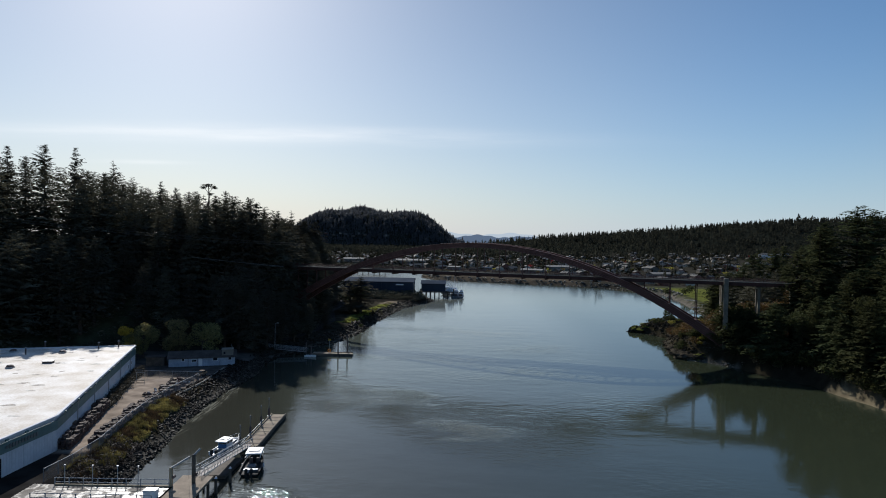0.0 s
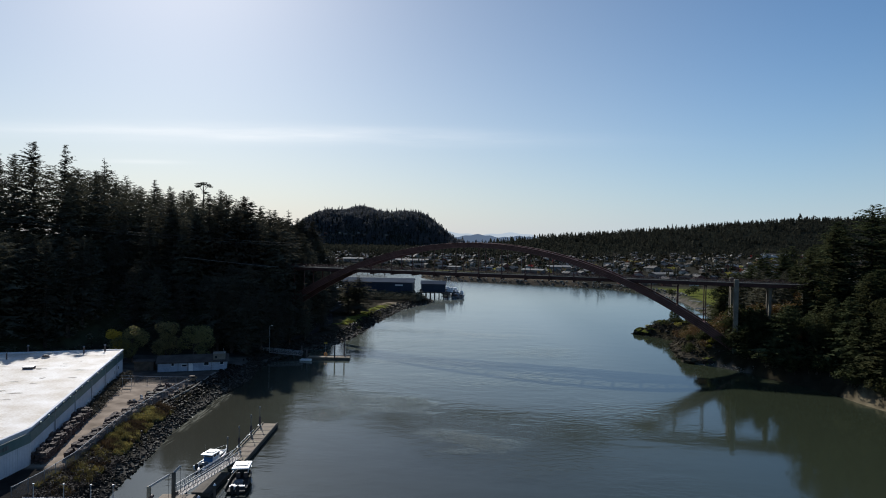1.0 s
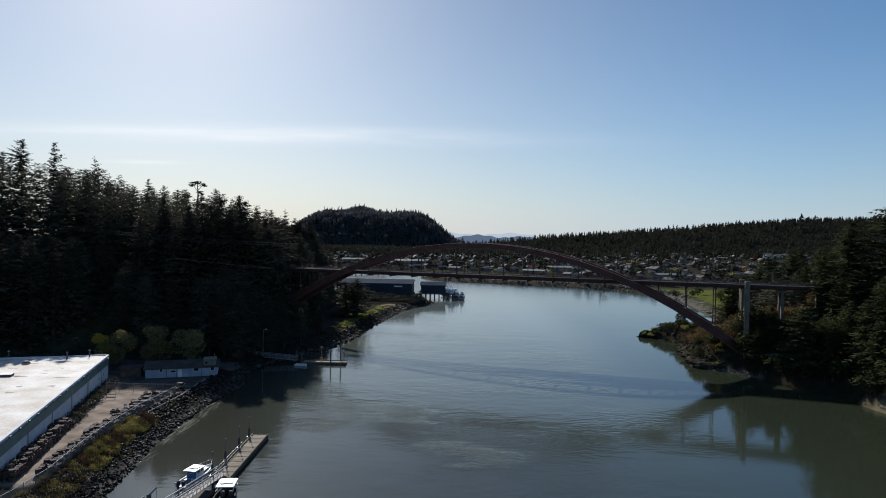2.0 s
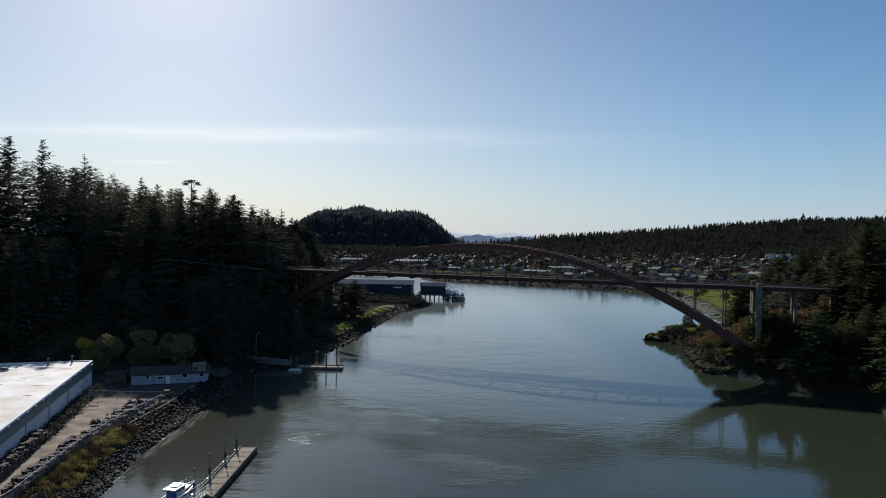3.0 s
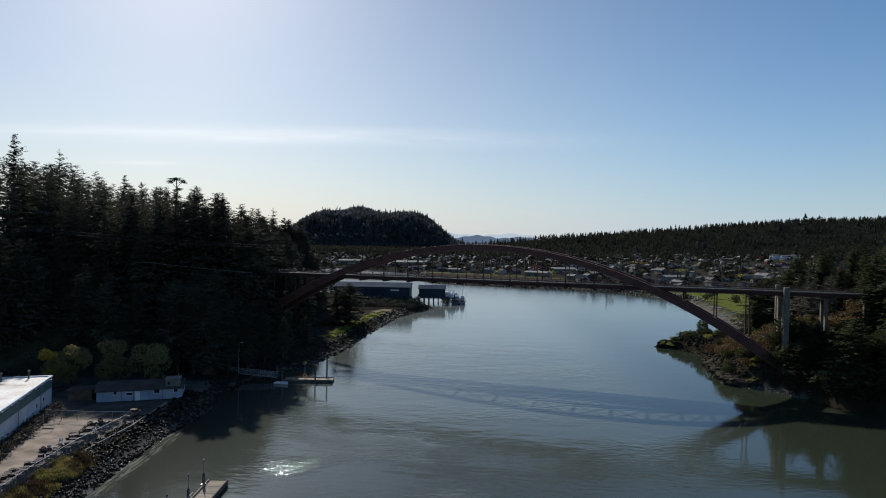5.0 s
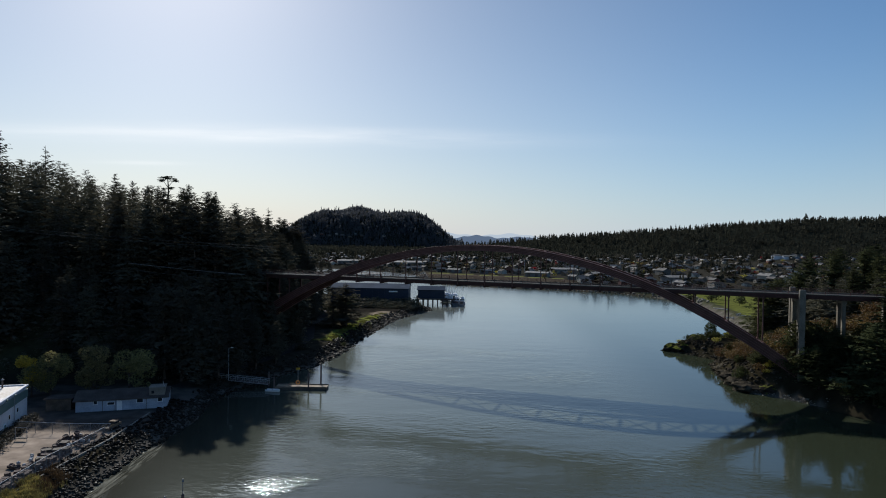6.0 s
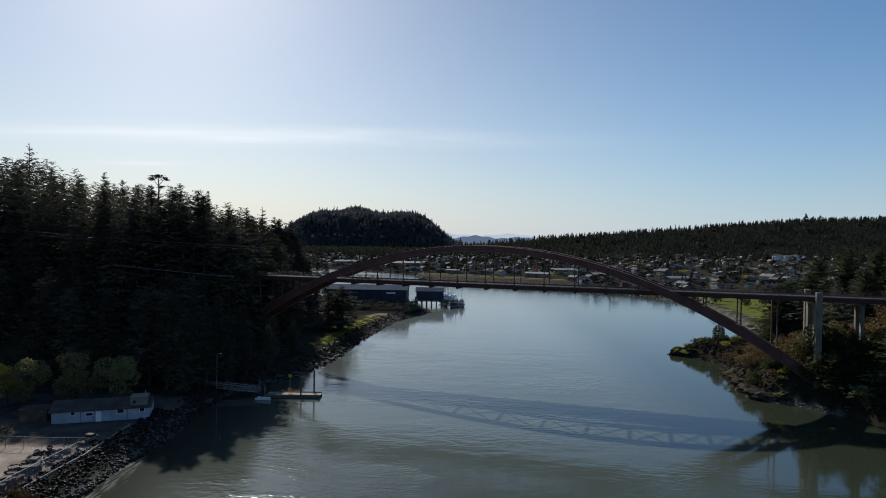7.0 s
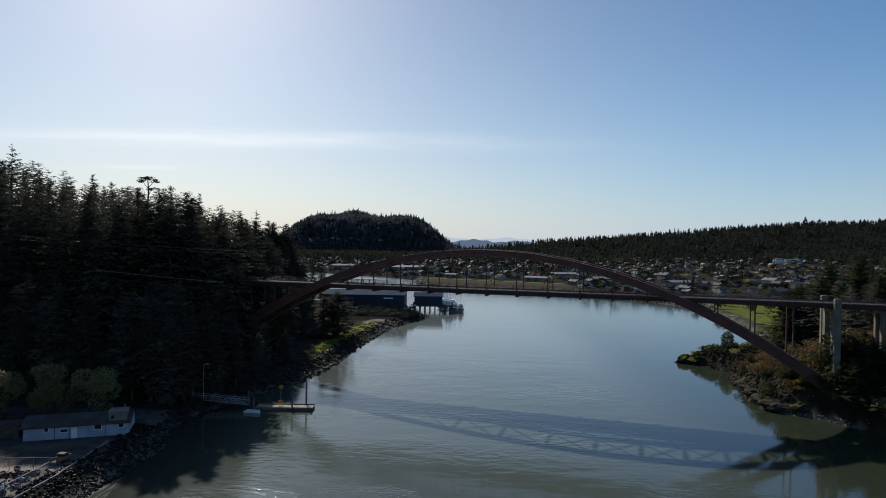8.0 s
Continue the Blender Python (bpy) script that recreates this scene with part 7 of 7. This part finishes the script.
    for x, y, s in ((97, 203, 0.36), (93.5, 206.5, 0.4), (95, 201.5, 0.4)):
        broadleaf("madrone_tree", x, y, MADRONE[int(x) % 2], s, y, "leafy green madrone among the firs", "madrones on the rocky shore")
    for x, y, s in ((89.0, 203.6, 1.8), (87.2, 205.8, 1.4), (91.5, 202.8, 2.2), (90.2, 206.8, 1.6), (96.5, 198, 2.3), (92.5, 206, 2.4)):
        broadleaf("shrub", x, y, SHRUB[0], s, x * 3, "tall dark shrub on the bank under the pylon", "shrubs at the arch footing", category="shrub")
    for i in range(34):
        s, o = r3.uniform(92, 122), r3.uniform(7, 36)
        x, y = AX + s * math.cos(AN) - o * math.sin(AN), AY + s * math.sin(AN) + o * math.cos(AN)
        broadleaf("shrub", x, y, SHRUB[1], r3.uniform(1.2, 2.0), r3.uniform(0, 6.28), "russet autumn brush under the bridge", "shrubs on the rocky point", category="shrub")
    r2 = random.Random(78)
    made = 0
    while made < 110:
        x, y = r2.uniform(77, 116), r2.uniform(186, 276)
        dd = float(within(RIGHT_LAND, np.array([x]), np.array([y]))[0])
        if dd < 1.6 or dd > 20 or (82 < x < 93 and 194 < y < 207):
            continue
        made += 1
        k = r2.choice((0, 0, 2)) if y > 254 else r2.choice((1, 1, 0)) if y > 217 else r2.choice((0, 0, 0, 1))
        label = ("low dark green shrub on the rocks", "russet autumn brush under the bridge", "mossy yellow-green shrub on the rocks")[k]
        broadleaf("shrub", x, y, SHRUB[k], r2.uniform(0.45, 0.8) if y > 254 else r2.uniform(0.6, 1.1), r2.uniform(0, 6.28), label, "shrubs on the rocky point", category="shrub")
    blobs = [(0, 0, 1.2, 1.6), (0.4, 0.2, 2.5, 2.0), (-0.5, 0, 3.7, 2.0), (0.2, 0, 4.7, 1.6)]
    egg = (Geo().tube((0, 0, -0.5), (0, 0, 4.0), 0.16, 0.06, 7).mesh("trunk", "bark"), leaf_cloud(65, blobs, 2600, 0.2).mesh("crown", "leaves_green"))
    broadleaf("small_tree", 95.0, 268.8, egg, 1.0, 1.0, "small round green tree on the rocky islet", "")
    for x, y, top in ((116, 274, 22), (121, 280, 24), (126, 284, 25), (131, 290, 25), (113, 268, 17), (136, 292, 26), (128, 276, 22), (142, 298, 27)):
        conifer(x, y, top, wide=1.6, kit=DIM_FIRS[3], turn=x, label="bushy dark fir behind the bridge", group="firs behind the bridge")
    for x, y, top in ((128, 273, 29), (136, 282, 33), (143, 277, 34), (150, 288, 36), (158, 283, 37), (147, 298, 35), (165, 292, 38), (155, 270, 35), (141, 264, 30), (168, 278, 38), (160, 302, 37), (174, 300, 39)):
        conifer(x, y, top, wide=1.35, kit=DIM_FIRS[int(x) % 5], turn=x, label="tall dark fir on the slope behind the bridge", group="firs behind the bridge")
    # pale rock spit at the waterline
    riprap("pale_rocks", RIGHT_LAND, 194.5, 206, -0.5, 2.0, 520, 0.6, (190, 201), "pale_rock", "pale barnacled rocks at the waterline", 35, 0.3)
    for i in range(26):
        x, y = rng.uniform(134, 152), rng.uniform(330, 420)
        d = float(within(RIGHT_LAND, np.array([x]), np.array([y]))[0])
        if d < 1 or d > 9:
            continue
        a, ln = rng.uniform(0, 3.14), rng.uniform(4, 10)
        lg = Geo().tube((0, 0, 0.3), (ln * math.cos(a), ln * math.sin(a), 0.35), 0.32, 0.2, 7)
        lg.tube((0, 0, 0.3), (-0.6, 0.2, 0.7), 0.3, 0.12, 6)
        ob = solid("driftwood_log", lg, "drift", "bleached driftwood log on the beach", "log", "driftwood on the beach")
        ob.location = (x, y, ground_z(x, y))
    for x, y, s in ((160, 420, 1.6), (168, 402, 1.8), (176, 380, 2.0), (158, 446, 1.5), (184, 410, 2.2), (172, 440, 1.8)):
        broadleaf("shrub", x, y, SHRUB[0], s, x, "dark green hedge shrub by the lawn", "shrubs by the lawn", category="shrub")


right_shore()


# dark scrub in place of a rock mound, sized to hide the large shed's foot
r_m = np.random.RandomState(97)
mx_, my_ = r_m.uniform(-52, -9, 420), r_m.uniform(362, 379, 420)
m_ok = within(LEFT_LAND, mx_, my_) > 4.0
far_woods("mound_scrub", mx_[m_ok], my_[m_ok], r_m.uniform(2.2, 4.6, int(m_ok.sum())) * (0.4 + 0.8 * np.clip((my_[m_ok] - 362) / 14, 0, 1)) * np.clip((-mx_[m_ok] - 2) / 14, 0.3, 1.0), BRUSH_KITS, "needles", "dark scrub standing in for the rock mound before the shed", 98, 1.7)


# ---- overhead cables and pole on the left ----
def cable(name, a, b, sag, r, label):
    a, b = Vector(a), Vector(b)
    n, m = 18, 5
    side = Vector((-(b - a).y, (b - a).x, 0)).normalized()
    vs = []
    for i in range(n + 1):
        t = i / n
        p = a + (b - a) * t - Vector((0, 0, 4 * sag * t * (1 - t)))
        vs += [tuple(p + side * r * math.cos(6.283 * k / m) + Vector((0, 0, r * math.sin(6.283 * k / m)))) for k in range(m)]
    fs = [(i * m + k, i * m + (k + 1) % m, (i + 1) * m + (k + 1) % m, (i + 1) * m + k) for i in range(n) for k in range(m)]
    solid(name, Geo().add(vs, fs), "aluminium" if r > 0.05 else "cable_grey", label, "cable", "overhead cables by the wood")


cable("overhead_cable", (-150, 214, 42.1), (-48, 226, 34.7), 1.0, 0.04, "grey overhead cable in front of the wood")
cable("overhead_cable", (-150, 214, 41.4), (-48, 226, 34.1), 1.2, 0.035, "thin overhead cable in front of the wood")
# only the sunlit stretch of this cable, its light put into a paler metal
cable("overhead_cable", (-86, 221, 29.6), (-56, 227, 26.6), 0.15, 0.055, "short bright cable for its sunlit stretch by the bridge end")
cable("overhead_cable", (-88, 221, 28.2), (-48, 228, 24.2), 0.4, 0.035, "thin silvery cable by the bridge end")
up_ = thing("utility_pole", (-124, 196, 1.5), "grey wooden utility pole with a crossarm", "utility pole")
part("pole", Geo().tube((0, 0, -0.5), (0, 0, 9.6), 0.17, 0.12, 8), "wood_dark", up_)
part("crossarm", Geo().box(0, 0, 8.8, 2.6, 0.14, 0.16), "wood_dark", up_)
for x in (-1.1, 0.4, 1.1):
    part("insulator", Geo().tube((x, 0, 8.88), (x, 0, 9.1), 0.06, 0.05, 6), "lamp_white", up_)


# ---- the town ----
WALLS = ((0.30, 0.27, 0.22), (0.16, 0.135, 0.105), (0.46, 0.43, 0.37), (0.10, 0.10, 0.095), (0.14, 0.16, 0.165), (0.14, 0.105, 0.075), (0.15, 0.062, 0.045), (0.11, 0.09, 0.066))
ROOFS = ((0.062, 0.056, 0.050), (0.090, 0.081, 0.071), (0.078, 0.063, 0.052), (0.135, 0.127, 0.117), (0.05, 0.047, 0.044), (0.21, 0.20, 0.185))


def gable_roof(L, D, H, b, e=0.5, th=0.22):
    pts = [(-L / 2 - e, -D / 2 - e, H - 0.1), (L / 2 + e, -D / 2 - e, H - 0.1), (L / 2 + e, 0, b), (-L / 2 - e, 0, b), (L / 2 + e, D / 2 + e, H - 0.1), (-L / 2 - e, D / 2 + e, H - 0.1)]
    low = [(x, y, z - th) for x, y, z in pts]
    return Geo().add(pts + low, [(0, 1, 2, 3), (3, 2, 4, 5), (7, 6, 9, 8), (8, 9, 11, 10), (0, 6, 7, 1), (4, 10, 11, 5), (1, 7, 8, 2), (2, 8, 10, 4), (0, 3, 9, 6), (3, 5, 11, 9)])


def house_kit(seed):
    rng = random.Random(seed)
    L, D, H = rng.uniform(9, 16), rng.uniform(7, 10), rng.uniform(3.0, 5.6)
    cw, cr = rng.choice(WALLS), rng.choice(ROOFS)
    wall = surf("house_wall", tuple(c * 0.85 for c in cw), cw, 0.4, 0.7, 0.1, 8)
    roof = surf("house_roof", tuple(c * 0.8 for c in cr), tuple(c * 1.2 for c in cr), 0.4, 0.85, 0.2, 8, spec=0.12)
    w = Geo().box(0, 0, H / 2 - 0.5, L, D, H + 1.0)
    for x in (-L / 2 + 0.01, L / 2 - 0.01):
        w.add([(x, -D / 2, H), (x, D / 2, H), (x, 0, H + D * 0.26)], [(0, 1, 2)])
    b = H + D * 0.28
    # a lower wing with its own roof
    wx, wd = rng.choice((-1, 1)) * L * 0.3, D * 0.55
    w.box(wx, -D / 2 - wd / 2 + 0.02, H * 0.4 - 0.5, L * 0.36, wd, H * 0.8 + 1.0)
    r = gable_roof(L, D, H, b)
    wing = [(x + wx, y - D / 2 - wd / 2 + 0.3, z) for x, y, z in gable_roof(L * 0.36, wd + 0.6, H * 0.8, H * 0.8 + wd * 0.3, 0.35).v]
    r.add(wing, gable_roof(1, 1, 1, 2).f)
    win = Geo().box(0, 0, 0, 1.3, 0.1, 1.2)
    n = int(L / 3)
    spots = [(-L / 2 + L * (i + 0.5) / n, z) for i in range(n) for z in ((1.6,) if H < 4.2 else (1.4, 4.2)) if abs(-L / 2 + L * (i + 0.5) / n - wx) > L * 0.2]
    return w.mesh("wall", wall), r.mesh("roof", roof), win.mesh("window", "glass_dark"), spots, D, Geo().box(L * 0.22, D * 0.1, b, 0.7, 0.7, 1.6).mesh("chimney", "concrete")


HOUSES = [house_kit(s) for s in range(100, 118)]


def works_building(x, y, rz, L, D, H, roof_m, label, name="works_building"):
    """Long low waterfront building: boarded walls, shallow roof, bay doors."""
    t = thing(name, (x, y, ground_z(x, y)), label, "building", "long buildings on the town waterfront", rz=rz)
    part("wall", Geo().box(0, 0, H / 2 - 0.5, L, D, H + 1.0), "concrete", t)
    part("roof", gable_roof(L, D, H, H + D * 0.12, 0.6, 0.3), roof_m, t)
    n = max(2, int(L / 6))
    for i in range(n):
        part("bay_door", Geo().box(-L / 2 + L * (i + 0.5) / n, -D / 2 - 0.05, 1.6, 3.0, 0.12, 3.0), "steel_dark", t)
    return t


def build_town():
    rng = random.Random(12)
    made = []
    pale = surf("pale_roof", (0.20, 0.19, 0.175), (0.33, 0.315, 0.29), 0.2, 0.7, 0.1, 8, spec=0.15)
    for x, y, rz, L, D, H, m in ((-43, 842, 0.1, 36, 14, 5, pale), (14, 704, -0.4, 13, 8, 3.4, "concrete"), (48, 690, -0.6, 15, 8, 3.6, "blue_roof"), (93, 655, -0.45, 22, 9, 4.0, pale), (150, 640, 0.2, 20, 12, 5, "concrete"), (205, 600, 0.3, 22, 12, 5, "concrete"), (-120, 860, 0.2, 26, 12, 5, "concrete"), (130, 720, 0.1, 26, 12, 5, pale)):
        made.append((x, y))
        works_building(x, y, rz, L, D, H, m, "long low pale-roofed building on the waterfront")
    far_walls, far_roofs = {}, {}
    tries = 0
    while len(made) < 720 and tries < 16000:
        tries += 1
        y = 500 + 845 * rng.random() ** 1.1
        x = rng.uniform(-0.42, 0.66) * y
        if x < -40 and y < 760:
            continue
        d = float(within(RIGHT_LAND, np.array([x]), np.array([y]))[0])
        if d < 14 or (x < 112 and y < 650 + (92 - x) * 0.52) or min((x - a) ** 2 + (y - b) ** 2 for a, b in made) < (13.5 if y < 930 else 12.0) ** 2:
            continue
        made.append((x, y))
        pick = rng.randrange(18)
        wall, roof, win, spots, D, chim = HOUSES[pick]
        big = rng.uniform(0.46, 0.72) * (1.45 if rng.random() < 0.07 else 1.0)
        if y > 930:
            m = pose(x, y, ground_z(x, y), 0, 0, rng.choice((17, 107)) + rng.uniform(-9, 9)) @ Matrix.Scale(big, 4)
            far_walls.setdefault(pick, []).append((wall, m))
            far_roofs.setdefault(pick, []).append((roof, m))
            continue
        h = thing("house", (x, y, ground_z(x, y)), "small pitched-roof house in the riverside town", "house", "houses of the town", rz=rng.choice((0.3, 1.87)) + rng.uniform(-0.15, 0.15))
        h.scale = (big, big, big)
        wl_ = part("wall", wall, None, h)
        rf = part("roof", roof, None, h)
        if y < 800:
            for wx, wz in spots:
                part("window", win, None, wl_, at=pose(wx, -D / 2 - 0.02, wz))
            part("chimney", chim, None, rf)
    rows = thing("far_houses", (0, 0, 0), "close rows of small houses on the far slope", "houses", kind="stuff")
    for k in sorted(far_walls):
        part("wall", joined_meshes("wall", far_walls[k], far_walls[k][0][0].materials[0]), None, rows)
        part("roof", joined_meshes("roof", far_roofs[k], far_roofs[k][0][0].materials[0]), None, rows)
    # trees among the houses, thicker towards the woods behind
    x, y, r = scatter(51, 5600, -520, 860, 500, 1330)
    d = within(RIGHT_LAND, x, y)
    ok = (d > 10) & ((x > 112) | (y > 648 + (92 - x) * 0.52)) & (r.rand(len(x)) < 0.45 + 0.4 * np.clip((y - 700) / 600, 0, 1))
    x, y = x[ok], y[ok]
    k = len(x) // 4
    far_woods("town_conifers", x[:k], y[:k], r.uniform(7, 14, k), FAR_KITS, "needles_far", "dark conifers among the town houses", 52, 1.2)
    far_woods("town_trees", x[k:], y[k:], r.uniform(4, 8, len(x[k:])), ROUND_KITS, "leaves_town", "dull olive garden trees in the town", 53, 1.5)
    x, y, r = scatter(58, 9000, -330, 160, 560, 1000)
    d = within(RIGHT_LAND, x, y)
    ok = (d > 0.5) & (d < 16) & ((x > 60) | (x < -30))
    x, y = x[ok][:260], y[ok][:260]
    far_woods("shore_brush", x, y, r.uniform(1.5, 4.0, len(x)), ROUND_KITS, "leaves_town", "dark brush along the town shore", 59, 1.7)
    x, y, r = scatter(55, 74, -200, 560, 590, 1050)
    ok = within(RIGHT_LAND, x, y) > 12
    x, y = x[ok], y[ok]
    far_woods("autumn_trees", x[::2], y[::2], r.uniform(5, 9, len(x[::2])), ROUND_KITS, "leaves_rust", "russet autumn trees in the town", 56, 1.1)
    far_woods("red_trees", x[1::7], y[1::7], r.uniform(5, 8, len(x[1::7])), ROUND_KITS, "leaves_red", "crimson autumn trees in the town", 57, 1.2)
    x, y, r = scatter(61, 60, 40, 560, 620, 1060)
    ok = within(RIGHT_LAND, x, y) > 30
    far_woods("golden_trees", x[ok][:26], y[ok][:26], r.uniform(4, 7, len(x[ok][:26])), ROUND_KITS, "leaves_yellow", "yellow-green autumn trees in the town", 62, 1.3)
    # light poles and masts along the waterfront
    for i in range(9):
        y = rng.uniform(600, 900)
        x = rng.uniform(-0.05, 0.35) * y
        if within(RIGHT_LAND, np.array([x]), np.array([y]))[0] < 5:
            continue
        p = thing("mast_pole", (x, y, ground_z(x, y)), "pale slim pole standing in the town", "pole", "poles in the town")
        part("shaft", Geo().tube((0, 0, -0.5), (0, 0, rng.uniform(11, 17)), 0.16, 0.09, 6), "galv", p)
    # white moorage roof, assumed for a bright strip on the side channel
    ms = thing("bright_strip_roof", (-74, 642, 0), "long white roof on piles, assumed for a bright strip on the water", "moorage", rz=0.06)
    part("roof", gable_roof(36, 9, 4.0, 5.2, 0.6, 0.3), pale, ms)
    for i in range(7):
        for yy in (-4.2, 4.2):
            part("moorage_post", Geo().tube((-17 + 5.6 * i, yy, -2.5), (-17 + 5.6 * i, yy, 4.0), 0.2, 0.2, 7), "wood_dark", ms)


build_town()
# houses high on the wooded hill and the low white school on the slope
for i, x in enumerate((-338, -322, -300, -283, -268, -246, -231, -214, -190, -172, -154)):
    k = HOUSES[(i * 5 + 2) % 18]
    y = 1742 + (i * 7) % 11
    h = thing("house", (x, y, ground_z(x, y) + 5), "pale house among the firs on the hill", "house", "houses on the hill", rz=0.2 + 0.3 * (i % 3))
    h.scale = (0.6, 0.6, 0.6)
    part("wall", k[0], None, h)
    part("roof", k[1], None, h)
sc = thing("school", (524, 1000, ground_z(524, 1000)), "low white building with long pale roofs", "building", rz=0.1)
for dx, dy, w, d, hh in ((0, 0, 22, 9, 4), (18, 8, 14, 9, 6), (-16, 6, 11, 8, 5)):
    b = part("wing", Geo().box(dx, dy, hh / 2 - 2, w, d, hh + 4), "white_wall", sc)
    part("roof", gable_roof(w, d, hh, hh + 1.9, 0.7, 0.25), "pale_rock", b, at=pose(dx, dy, 0))

# self-lit backdrop hills at the end of the view: haze and daylight as emission
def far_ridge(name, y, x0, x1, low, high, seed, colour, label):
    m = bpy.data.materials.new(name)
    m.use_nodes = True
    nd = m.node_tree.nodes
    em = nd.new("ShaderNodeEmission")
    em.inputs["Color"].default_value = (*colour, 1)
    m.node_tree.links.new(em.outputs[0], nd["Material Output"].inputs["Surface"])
    g = Geo()
    n = 80
    vs = []
    for i in range(n + 1):
        t = i / n
        x = x0 + (x1 - x0) * t
        h = low + (high - low) * max(0.0, math.sin(math.pi * t)) ** 0.5 * (0.72 + 0.2 * math.sin(t * 17 + seed) + 0.08 * math.sin(t * 61 + seed * 2))
        vs += [(x, y, -5), (x, y, h), (x, y + 60, -5)]
    fs = []
    for i in range(n):
        a, b = 3 * i, 3 * i + 3
        fs += [(a, b, b + 1, a + 1), (a + 1, b + 1, b + 2, a + 2)]
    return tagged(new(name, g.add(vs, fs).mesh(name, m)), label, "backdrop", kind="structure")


far_ridge("backdrop_hills", 4300, -120, 760, 30, 72, 1.0, (0.115, 0.155, 0.225), "self-lit blue-grey backdrop of distant wooded hills")
far_ridge("backdrop_mountains", 4700, -500, 1000, 40, 95, 2.4, (0.50, 0.56, 0.62), "self-lit pale backdrop of hazy mountains")
